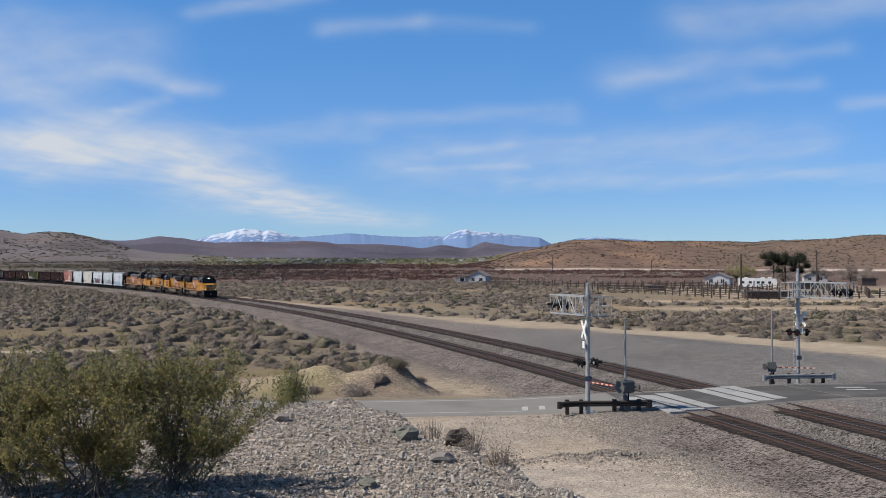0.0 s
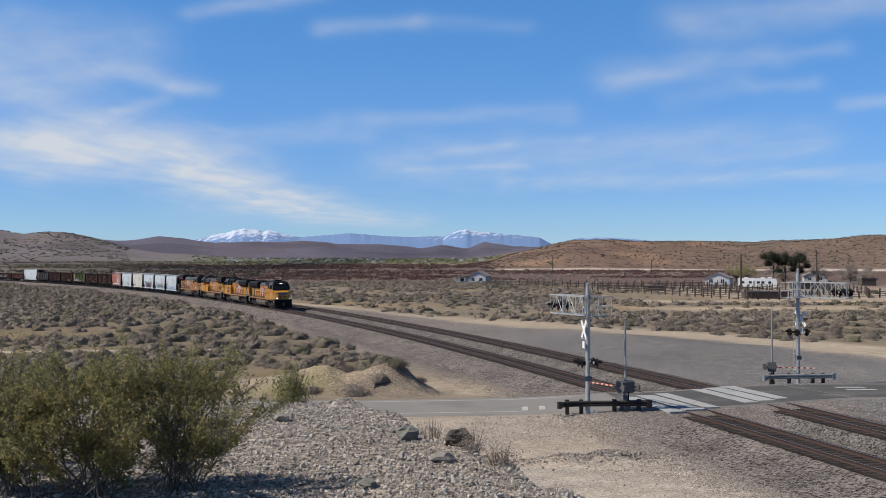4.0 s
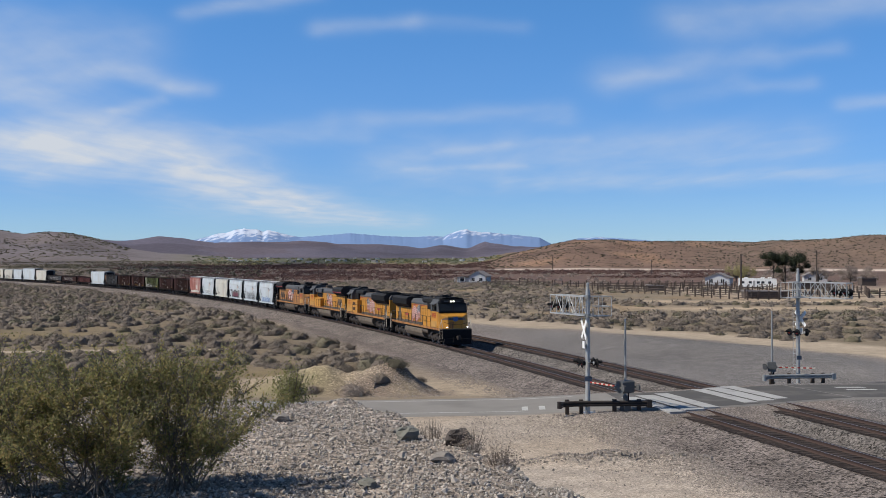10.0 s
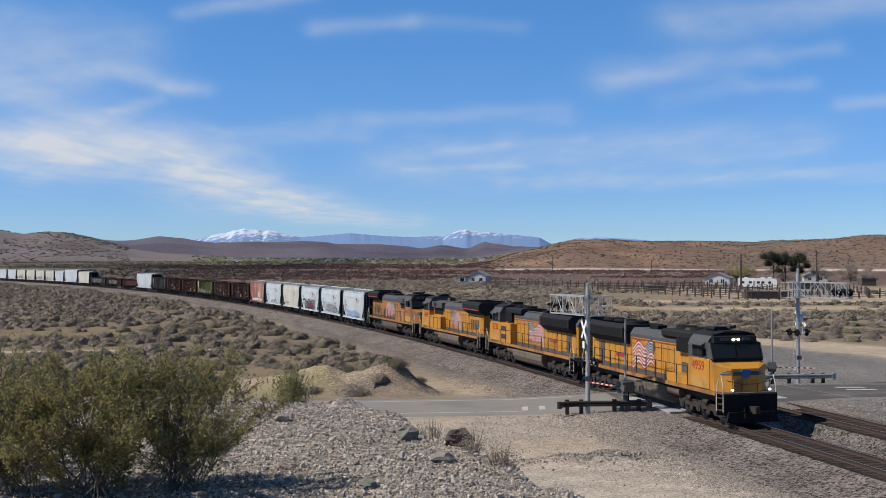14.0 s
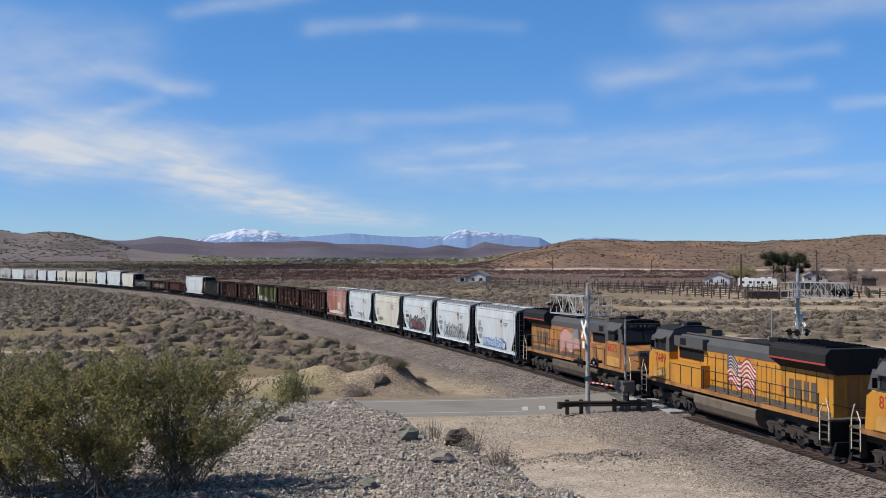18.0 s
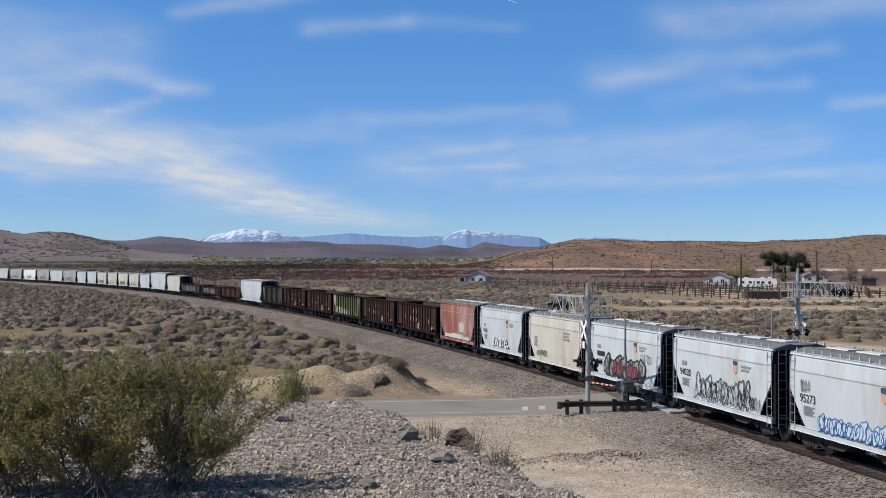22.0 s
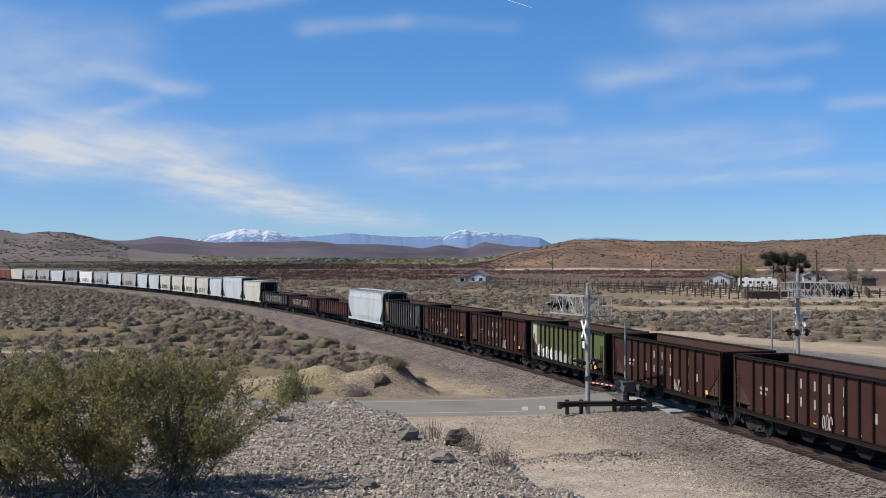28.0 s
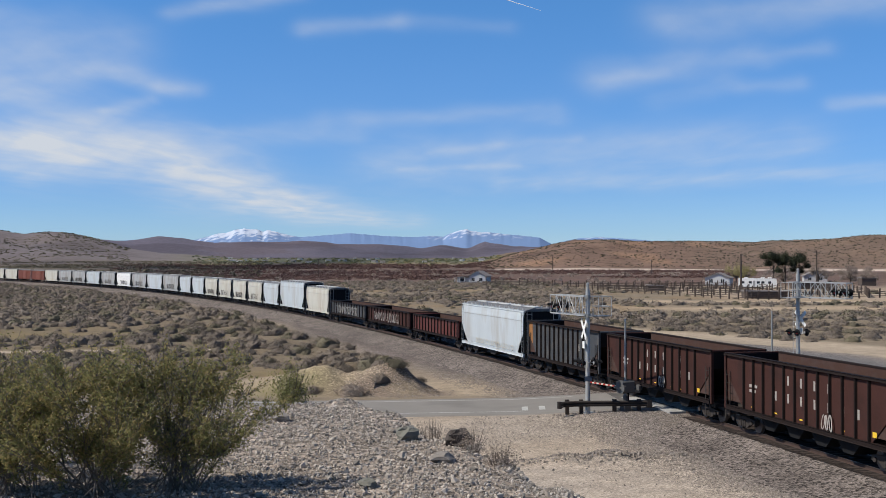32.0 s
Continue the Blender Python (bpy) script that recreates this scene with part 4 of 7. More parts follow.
        part("corner_post", Build().prism([(c1 - 0.3, zc), (c1 + 0.3, zc), (c1 - 0.04, 4.12), (c1 - 0.3, 4.12)], "y", s * 1.42, s * 1.47), G, cab)
        k = 0.34 / 0.84
        q = [(c1 + 0.312, s * 0.08, zc + 0.05), (c1 + 0.312, s * 1.34, zc + 0.05), (c1 + 0.315 - k * 0.72, s * 1.28, zc + 0.76), (c1 + 0.315 - k * 0.72, s * 0.08, zc + 0.76)]
        part("windscreen", Build().add(q + [(x - 0.03, y, z) for x, y, z in q], [[0, 1, 2, 3], [7, 6, 5, 4], [0, 4, 5, 1], [1, 5, 6, 2], [2, 6, 7, 3], [3, 7, 4, 0]]), M["glass"], cab, "raked dark windscreen pane")
    for y in (-0.62, 0.62):
        part("number_board", Build().box(c1 - 0.05, y - 0.23, 4.22, c1 + 0.04, y + 0.23, 4.36), M["cab_grey"], cab)
    for y in (-0.14, 0.14):
        part("headlight", Build().cyl((c1 + 0.0, y, 4.28), (c1 + 0.1, y, 4.28), 0.075, 12), M["lamp"] if spin == "lead" else M["cab_grey"], ob, "lit headlight" if spin == "lead" else "")
    # nose with angled corners and a sloping top
    nz = 3.26
    foot = [(c1 - 0.05, -1.47), (e - 1.05, -1.47), (e - 0.42, -0.78), (e - 0.42, 0.78), (e - 1.05, 1.47), (c1 - 0.05, 1.47)]
    brow = [nz, 3.02, 2.84, 2.84, 3.02, nz]
    vs = [(x, y, 1.66) for x, y in foot] + [(x - (0.12 if 0 < i < 5 else 0), y, z) for i, ((x, y), z) in enumerate(zip(foot, brow))]
    part("nose", Build().add(vs, [[5, 4, 3, 2, 1, 0], [6, 7, 8], [6, 8, 9, 11], [9, 10, 11]] + [[i, (i + 1) % 6, 6 + (i + 1) % 6, 6 + i] for i in range(6)]), Y, ob, "yellow short nose with angled corners")
    wing = Build().box(e - 0.5, -0.74, 2.50, e - 0.435, 0.74, 2.72)
    part("nose_emblem", wing, M["flag_blue"], ob, "faded blue winged emblem shape on the nose")
    part("emblem_shield", Build().prism([(-0.26, 2.72), (-0.22, 2.45), (0, 2.34), (0.22, 2.45), (0.26, 2.72), (0.2, 2.8), (-0.2, 2.8)], "x", e - 0.5, e - 0.42), M["spray_blue"], ob)
    for s in (-1, 1):
        for k in range(3):
            z = 2.52 + 0.085 * k
            a0, a1 = (e - 0.52, s * 0.80), (e - 0.90 - 0.05 * k, s * 1.22)
            part("wing_stripe", Build().add([(a0[0] + 0.01, a0[1], z), (a1[0] + 0.01, a1[1] + s * 0.02, z), (a1[0] + 0.01, a1[1] + s * 0.02, z + 0.05), (a0[0] + 0.01, a0[1], z + 0.05), (a0[0] - 0.1, a0[1], z), (a1[0] - 0.1, a1[1], z), (a1[0] - 0.1, a1[1], z + 0.05), (a0[0] - 0.1, a0[1], z + 0.05)], [[0, 1, 2, 3], [7, 6, 5, 4], [0, 4, 5, 1], [1, 5, 6, 2], [2, 6, 7, 3], [3, 7, 4, 0]]), M["flag_blue"], ob)
    part("nose_door", Build().box(e - 0.46, -0.72, 1.7, e - 0.405, -0.2, 2.3), M["yellow_dirty"], ob)
    for s in (-1, 1):
        part("ditch_light", Build().cyl((e + 0.02, s * 1.05, 1.83), (e + 0.12, s * 1.05, 1.83), 0.06, 10), M["lamp"] if spin == "lead" else M["cab_grey"], ob)
    part("roof_unit", Build().round_box(c0 + 0.5, -0.75, 4.68, c0 + 1.5, 0.2, 4.88, 0.06), M["roof_grey"], ob)
    part("horn", Build().cyl((c0 + 1.75, -0.1, 4.88), (c0 + 2.15, -0.1, 4.88), 0.05, 8, 0.1).cyl((c0 + 1.75, 0.1, 4.92), (c0 + 2.15, 0.1, 4.92), 0.05, 8, 0.1).cyl((c0 + 1.75, 0.0, 4.7), (c0 + 1.75, 0.0, 4.9), 0.03, 6), M["truck"], ob)
    part("antenna", Build().cyl((c0 + 0.3, 0.5, 4.68), (c0 + 0.3, 0.5, 4.82), 0.14, 12, 0.08), M["cab_grey"], ob)
    side_text(number, 0.72, c0 + 1.15, 1.513, 2.62, M["num_red"], ob, "road_number")
    for s in (-1, 1):
        part("cab_panel", Build().box(c0 + 0.3, s * 1.504, 1.72, c0 + 2.1, s * 1.5, 2.3), M["yellow_pale"], ob, "paler repainted cab panel")
    # long hood
    h0, h1 = -e + 0.55, c0
    if emd:
        part("hood", Build().prism([(-0.95, 1.66), (0.95, 1.66), (0.95, 3.72), (-0.95, 3.72)], "x", h0, h1), Y, ob, "yellow engine hood")
        part("hood_roof", Build().prism([(-0.97, 3.72), (0.97, 3.72), (0.97, 3.9), (0.7, 4.26), (-0.7, 4.26), (-0.97, 3.9)], "x", h0 + 0.05, h1 - 0.02), G, ob, "grey rounded hood roof")
        part("radiator_housing", Build().prism([(-1.0, 3.2), (-1.5, 3.62), (-1.5, 4.2), (-1.2, 4.42), (1.2, 4.42), (1.5, 4.2), (1.5, 3.62), (1.0, 3.2)], "x", h0 + 0.5, h0 + 6.3), D, ob, "flared dark radiator housing")
        for s in (-1, 1):
            part("radiator_grille", Build().box(h0 + 0.8, s * 1.515, 3.68, h0 + 6.0, s * 1.5, 4.14), M["black"], ob)
            part("intake_grille", Build().box(h1 - 2.1, s * 1.2, 3.35, h1 - 0.5, s * 0.96, 4.1), M["black"], ob)
            part("lower_grille", Build().box(h1 - 1.9, s * 0.975, 2.2, h1 - 0.7, s * 0.955, 2.75), M["underframe"], ob)
            part("equipment_box", Build().box(h1 - 2.7, s * 1.495, 1.66, h1 - 0.02, s * 0.96, 3.25 if number == "8733" else 2.1), Y, ob)
            if number == "8733":
                for z in (1.95, 2.6):
                    part("box_grille", Build().box(h1 - 1.65, s * 1.505, z, h1 - 0.3, s * 1.49, z + 0.38), M["brown_in"], ob, "rusty brown louvred grille")
            for k in range(9):
                part("hood_panel", Build().box(h0 + 4.2 + 0.86 * k, s * 0.965, 1.8, h0 + 4.98 + 0.86 * k, s * 0.948, 3.05), Y, ob)
            for k, xd in enumerate((h0 + 1.4, h0 + 3.2)):
                part("hood_door", Build().box(xd, s * 0.972, 1.8, xd + 0.7, s * 0.953, 3.1), M["underframe"] if k == 0 else Y, ob)
        for k in range(3):
            fan(ob, h0 + 1.5 + 1.85 * k, 0, 4.42, 0.72, D)
        part("brake_hatch", Build().round_box(h1 - 4.2, -1.12, 4.0, h1 - 0.4, 1.12, 4.5, 0.12), D, ob)
        fan(ob, h1 - 3.2, 0, 4.5, 0.6, D)
        fan(ob, h1 - 1.5, 0, 4.5, 0.6, D)
        part("exhaust", Build().box(-1.6, -0.3, 4.26, -0.5, 0.3, 4.5), M["black"], ob)
    else:
        part("hood", Build().prism([(-0.98, 1.66), (0.98, 1.66), (0.98, 3.62), (-0.98, 3.62)], "x", h0, h1), Y, ob, "yellow engine hood")
        part("hood_roof", Build().prism([(-1.0, 3.62), (1.0, 3.62), (1.0, 3.95), (0.72, 4.28), (-0.72, 4.28), (-1.0, 3.95)], "x", h0 + 3.6, h1 - 0.02), G, ob, "grey hood roof")
        part("radiator_housing", Build().prism([(-0.98, 3.5), (-1.55, 3.92), (-1.55, 4.38), (-1.3, 4.62), (1.3, 4.62), (1.55, 4.38), (1.55, 3.92), (0.98, 3.5)], "x", h0 - 0.3, h0 + 4.4), D, ob, "overhanging dark radiator housing")
        for s in (-1, 1):
            part("radiator_stripe", Build().box(h0 - 0.28, s * 1.56, 3.92, h0 + 4.38, s * 1.55, 4.0), M["flag_red"], ob)
            part("intake_grille", Build().box(h1 - 3.2, s * 1.02, 3.0, h1 - 0.3, s * 0.985, 3.55), M["black"], ob)
            part("upper_cabinet", Build().box(h1 - 3.6, s * 1.25, 3.66, h1 - 0.1, s * 0.9, 4.2), G, ob)
            part("cabinet_window", Build().box(h1 - 1.6, s * 1.26, 3.75, h1 - 0.9, s * 1.25, 4.12), M["black"], ob)
            for k in range(5):
                part("hood_panel", Build().box(h0 + 4.2 + 0.95 * k, s * 0.995, 1.8, h0 + 5.06 + 0.95 * k, s * 0.978, 3.3), Y, ob)
            for k in range(4):
                part("hood_louvre", Build().box(h0 + 1.3 + 0.62 * k, s * 1.0, 2.15, h0 + 1.72 + 0.62 * k, s * 0.985, 3.0), M["underframe"], ob)
            part("lower_box", Build().box(h1 - 3.9, s * 1.5, 1.66, h1 - 0.02, s * 0.98, 2.85), Y, ob)
        part("roof_hatch", Build().round_box(h0 + 5.0, -0.6, 4.28, h0 + 8.5, 0.6, 4.45, 0.05), D, ob)
        part("exhaust", Build().box(h0 + 5.8, -0.28, 4.45, h0 + 6.6, 0.28, 4.66), M["black"], ob)
        part("roof_screen", Build().box(h0 + 0.4, -1.1, 4.62, h0 + 3.8, 1.1, 4.66), M["black"], ob)
    f0, f1 = h1 - emblem[0], h1 - emblem[1]
    for s in (-1, 1):
        part("roof_stripe", Build().box(h0 + (6.4 if emd else 4.5), s * 0.99, 3.60, h1, s * 0.975, 3.65), M["flag_red"], ob)
        flag(ob, f0, f1, 1.85, 3.62, s * (0.97 if emd else 0.998), mirror=True)
        part("slogan", Build().box(f0 - 2.6, s * 0.992, 2.35, f0 - 1.2, s * 0.985, 2.6), M["flag_red"], ob)
    for s in (-1, 1):
        seams, hy = Build(), (0.966 if emd else 0.997)
        for k in range(15):
            x = h0 + 0.4 + (h1 - h0 - 3.2) * k / 14
            seams.box(x - 0.018, s * hy, 1.75, x + 0.018, s * (hy + 0.006), 3.5)
        seams.box(h0 + 0.3, s * hy, 3.3, h1 - 2.9, s * (hy + 0.006), 3.33)
        part("door_seams", seams, M["truck"], ob)
        part("grime_band", Build().box(h0 + 0.2, s * hy, 1.665, h1 - 2.9, s * (hy + 0.004), 1.86), M["underframe"], ob)
    ribs = Build()
    for k in range(10):
        x = h0 + 0.5 + 0.42 * k
        ribs.box(x, -1.0, 4.42 if emd else 4.64, x + 0.07, 1.0, 4.5 if emd else 4.72)
    part("roof_ribs", ribs, M["black"], ob)
    part("roof_pipe", Build().tube([(h0 + 6.5, 0.55, 4.34), (h1 - 0.3, 0.55, 4.34)], 0.05, 6).box(h1 - 2.4, -0.5, 4.28, h1 - 1.7, 0.1, 4.62), M["underframe"], ob)
    handrails(ob, -e + 0.9, c0 - 0.1, 1.5, 12)
    part("hood_end", Build().box(h0 - 0.02, -0.3, 1.7, h0, 0.3, 3.4), M["yellow_dirty"], ob)
    return ob


def ladder(ob, x, y, z0, z1, axis="x", w=0.4, paint="galv_dark"):
    """A small ladder of two stiles and rungs."""
    n = max(3, int((z1 - z0) / 0.38))

    def make():
        b = Build()
        for s in (-1, 1):
            b.box(s * w / 2 - 0.02, -0.015, 0, s * w / 2 + 0.02, 0.015, z1 - z0)
        for i in range(n):
            z = (z1 - z0) * (i + 0.5) / n
            b.box(-w / 2, -0.012, z - 0.012, w / 2, 0.012, z + 0.012)
        return b
    return part("ladder", cached("ladder_%g_%g_%s" % (z1 - z0, w, paint), make, M[paint]), M[paint], ob, m=pose(x, y, z0, 0, 0, 0 if axis == "x" else 90))


def covered_hopper(L, paint, bays, H, spin, label, roof="hop_roof"):
    ob = thing("covered_hopper", label, "hopper car", group="freight train")
    P = M[paint]
    e = L / 2 - 0.72
    zt, zs, zb = H - 0.38, 1.5, 1.02
    cut = 1.35 if bays == 2 else 1.7

    def width(z):
        return float(np.interp(z, [0.9, 1.1, 1.6, H - 1.1, H - 0.5, H - 0.38], [1.44, 1.5, 1.55, 1.57, 1.5, 1.42]))

    def side(s):
        def make():
            b = Build()
            zz = [zb, 1.25, 1.6, 2.3, 2.7, 3.0, H - 1.0, H - 0.65, H - 0.5, zt]
            vs, fs = [], []
            for z in zz:
                ins = float(np.interp(z, [zb, 2.7], [cut, 0.12])) if z < 2.7 else 0.12
                for x in (-e + ins, e - ins):
                    vs += [(x, s * width(z), z), (x, s * (width(z) - 0.05), z)]
            for i in range(len(zz) - 1):
                o, p = 4 * i, 4 * i + 4
                fs += [[o, o + 2, p + 2, p], [o + 1, p + 1, p + 3, o + 3], [o, p, p + 1, o + 1], [o + 2, o + 3, p + 3, p + 2]]
            return b.add(vs, fs if s < 0 else [f[::-1] for f in fs])
        return make
    key = "%g_%d_%g" % (round(L, 1), bays, H)
    for s in (-1, 1):
        part("side_sheet", cached("side_sheet_%d_%s" % (s, key), side(s), P), P, ob)
        part("side_sill", cached("side_sill_%d_%s" % (s, key), lambda: Build().round_box(-e + 0.1, s * 1.42, zb - 0.18, e - 0.1, s * 1.56, zb + 0.06, 0.03), P), P, ob)
        part("top_chord", cached("top_chord_%d_%s" % (s, key), lambda: Build().round_box(-e + 0.05, s * 1.36, zt - 0.03, e - 0.05, s * 1.5, zt + 0.1, 0.03), P), P, ob)
    for s in (-1, 1):
        part("seam", cached("hopper_seam_%d_%s" % (s, key), lambda: Build().box(-e + 0.2, s * 1.56, H - 1.12, e - 0.2, s * 1.578, H - 1.09), M["hop_grey"]), M["hop_grey"], ob)
    part("roof", cached("roof_" + key, lambda: Build().prism([(-1.42, zt + 0.02), (1.42, zt + 0.02), (1.42, zt + 0.08), (0.85, zt + 0.24), (-0.85, zt + 0.24), (-1.42, zt + 0.08)], "x", -e, e), M[roof]), M[roof], ob, "grey sloping car roof")
    nh = 4 if bays == 2 else 5
    for i in range(nh):
        x0 = -e + 0.7 + (2 * e - 1.4) * i / nh
        part("roof_hatch", cached("roof_hatch_%s" % key, lambda: Build().round_box(0.3, -0.34, 0, (2 * e - 1.4) / nh - 0.3, 0.34, 0.09, 0.04), M["hatch"]), M["hatch"], ob, m=pose(x0, 0, zt + 0.24))
    for s in (-1, 1):
        part("running_board", cached("running_board_" + key, lambda: Build().box(-e, -0.13, 0, e, 0.13, 0.03), M["hop_roof"]), M["hop_roof"], ob, m=pose(0, s * 0.66, zt + 0.245))
        nb = 15
        for i in range(nb):
            part("roof_bracket", cached("roof_bracket", lambda: Build().prism([(-0.05, 0.0), (0.05, 0.0), (0.04, 0.2), (-0.02, 0.2)], "x", -0.03, 0.03), M["hatch"]), M["hatch"], ob, m=pose(-e + 0.5 + (2 * e - 1) * i / (nb - 1), s * 1.42, zt + 0.08, 0, 0, 180 if s < 0 else 0))
    for s in (-1, 1):
        part("end_slope_sheet", cached("end_slope_" + key, lambda: Build().prism([(0.0, 2.7), (0.0, zt), (-0.05, zt), (-0.05, 2.7), (-cut - 1.3, zb), (-cut - 1.15, zb)], "y", -1.5, 1.5), M["black"]), M["black"], ob, "dark sloping end sheet", m=pose(s * (e - 0.15), 0, 0, 0, 0, 0 if s > 0 else 180))
        part("end_platform", cached("end_platform", lambda: Build().box(-1.2, -1.45, 0.82, 0.3, 1.45, 1.02).box(0.1, -1.45, 1.02, 0.3, -1.3, 3.6).box(0.1, 1.3, 1.02, 0.3, 1.45, 3.6).box(0.12, -1.3, 2.2, 0.2, 1.3, 2.32), M["black"]), M["black"], ob, m=pose(s * (e - 0.25), 0, 0, 0, 0, 0 if s > 0 else 180))
        for sy in (-1, 1):
            ladder(ob, s * (e - 0.32), sy * 1.56, 0.62, zt - 0.1)
            ladder(ob, s * (e + 0.06), sy * 1.1, 0.62, zt, "y")
        bogie(ob, s * (L / 2 - 1.9), 2, 1.78, 0.46, False, spin)
        coupler(ob, s * (L / 2 - 0.42), s)
    part("centre_sill", cached("centre_sill_" + key, lambda: Build().box(-e, -0.3, 0.72, e, 0.3, 1.05), M["truck"]), M["truck"], ob)
    for i in range(bays):
        x = (i - (bays - 1) / 2) * (L - 2 * cut - 3.2) / max(1, bays - 1) * (0.62 if bays == 2 else 0.85)
        part("hopper_bay", cached("hopper_bay_%d" % bays, lambda: Build().prism([(-1.5, zb - 0.1), (1.5, zb - 0.1), (0.5, 0.42), (-0.5, 0.42)], "y", -1.3, 1.3), M["truck"]), M["truck"], ob, m=pose(x, 0, 0))
    part("brake_wheel", Build().cyl((e + 0.05, -0.6, 2.6), (e + 0.1, -0.6, 2.6), 0.28, 12), M["truck"], ob)
    return ob


def open_car(L, paint, H, ribs, spin, label, name="open_hopper", floor=1.1, triangle=None):
    """An open-topped steel car with ribbed sides and a rusty lining."""
    ob = thing(name, label, "gondola" if name == "gondola" else "hopper car", group="freight train")
    P, IN = M[paint], M["brown_in"]
    RB = M["brown_rib"]
    e = L / 2 - 0.72
    hop = name == "open_hopper"
    ins = 1.9 if hop else 0.15
    key = "%s_%g_%g" % (name, round(L, 1), H)
    for s in (-1, 1):
        part("side_sheet", cached("oside_%d_%s" % (s, key), lambda: Build().prism([(-e, H - 0.1), (-e + 0.02, H - 0.9), (-e + ins, floor), (e - ins, floor), (e - 0.02, H - 0.9), (e, H - 0.1)], "y", s * 1.44, s * 1.48), P), P, ob)
        part("lining", cached("olining_%d_%s" % (s, key), lambda: Build().box(-e + 0.05, s * 1.41, floor + 0.3, e - 0.05, s * 1.436, H - 0.1), IN), IN, ob)
        part("top_chord", cached("ochord_%d_%s" % (s, key), lambda: Build().round_box(-e, s * 1.4, H - 0.12, e, s * 1.6, H, 0.03), M["brown_rib"]), M["brown_rib"], ob)
        part("side_sill", cached("osill_%d_%s" % (s, key), lambda: Build().round_box(-e + (0.2 if hop else 0), s * 1.4, floor - 0.12, e - (0.2 if hop else 0), s * 1.6, floor + 0.08, 0.03), M["brown_rib"]), M["brown_rib"], ob)
        for i in range(ribs):
            x = -e + ins + 0.05 + (2 * e - 2 * ins - 0.1) * i / (ribs - 1)
            part("rib", cached("rib_%g_%g_%s" % (H, floor, RB.name), lambda: Build().prism([(-0.065, 0.0), (-0.035, -0.11), (0.035, -0.11), (0.065, 0.0)], "z", floor + 0.06, H - 0.1), RB), RB, ob, m=pose(x, s * 1.48, 0, 0, 0, 0 if s < 0 else 180))
        for s2 in (-1, 1):
            part("corner_post", cached("cpost_%g_%g" % (H, floor), lambda: Build().box(-0.07, -0.07, floor - 0.1, 0.07, 0.07, H - 0.1), P), P, ob, m=pose(s2 * (e - 0.07), s * 1.5, 0))
            ladder(ob, s2 * (e - 0.42), s * 1.57, 0.55, H - 0.9 if hop else H - 0.3, paint="truck")
    for s in (-1, 1):
        if hop:
            b = Build().prism([(0, H - 0.1), (-0.05, H - 0.1), (-0.05, H - 0.95), (-2.7, floor - 0.1), (-2.6, floor - 0.15), (0, H - 1.0)], "y", -1.43, 1.43)
        else:
            b = Build().box(-0.06, -1.43, floor, 0, 1.43, H - 0.1)
        part("end_sheet", b, M["brown_rib"], ob, m=pose(s * (e - 0.02), 0, 0, 0, 0, 0 if s > 0 else 180))
        part("end_chord", Build().round_box(s * e - 0.08, -1.5, H - 0.12, s * e + 0.06, 1.5, H, 0.03, "y"), P, ob)
        part("end_platform", cached("oplat", lambda: Build().box(-1.0, -1.4, 0.8, 0.28, 1.4, 0.98).box(0.1, -0.5, 0.98, 0.2, -0.4, 2.2).box(0.1, 0.4, 0.98, 0.2, 0.5, 2.2), M["black"]), M["black"], ob, m=pose(s * (e - 0.2), 0, 0, 0, 0, 0 if s > 0 else 180))
        bogie(ob, s * (L / 2 - 1.9), 2, 1.78, 0.46, False, spin)
        coupler(ob, s * (L / 2 - 0.42), s)
    part("floor", Build().box(-e + (2.2 if hop else 0.1), -1.42, floor - 0.05, e - (2.2 if hop else 0.1), 1.42, floor + 0.04), IN, ob)
    part("centre_sill", cached("ocs_" + key, lambda: Build().box(-e, -0.3, 0.7, e, 0.3, floor - 0.04), M["truck"]), M["truck"], ob)
    if hop:
        for x in (-L * 0.2, -L * 0.06, L * 0.08, L * 0.21):
            part("hopper_bay", cached("ohb", lambda: Build().prism([(-0.95, floor - 0.12), (0.95, floor - 0.12), (0.35, 0.4), (-0.35, 0.4)], "y", -1.25, 1.25), M["black"]), M["black"], ob, m=pose(x, 0, 0))
        for x in (-L * 0.15, L * 0.15):
            part("cross_brace", Build().box(x - 0.05, -1.42, H - 0.9, x + 0.05, 1.42, H - 0.75).prism([(x - 0.5, floor), (x + 0.5, floor), (x, floor + 0.8)], "y", -1.42, 1.42), IN, ob)
    else:
        for x in (-L * 0.2, 0, L * 0.2):
            part("cross_bearer", Build().box(x - 0.15, -1.4, 0.75, x + 0.15, 1.4, floor - 0.06), M["truck"], ob)
    if triangle:
        for s in (-1, 1):
            part("corner_panel", Build().prism([(-e + 0.15, H - 0.14), (-e + 0.15, H - 1.2), (-e + 0.95, H - 1.75), (-e + 0.95, H - 0.14)], "y", s * 1.482, s * 1.49), M[triangle], ob)
    return ob


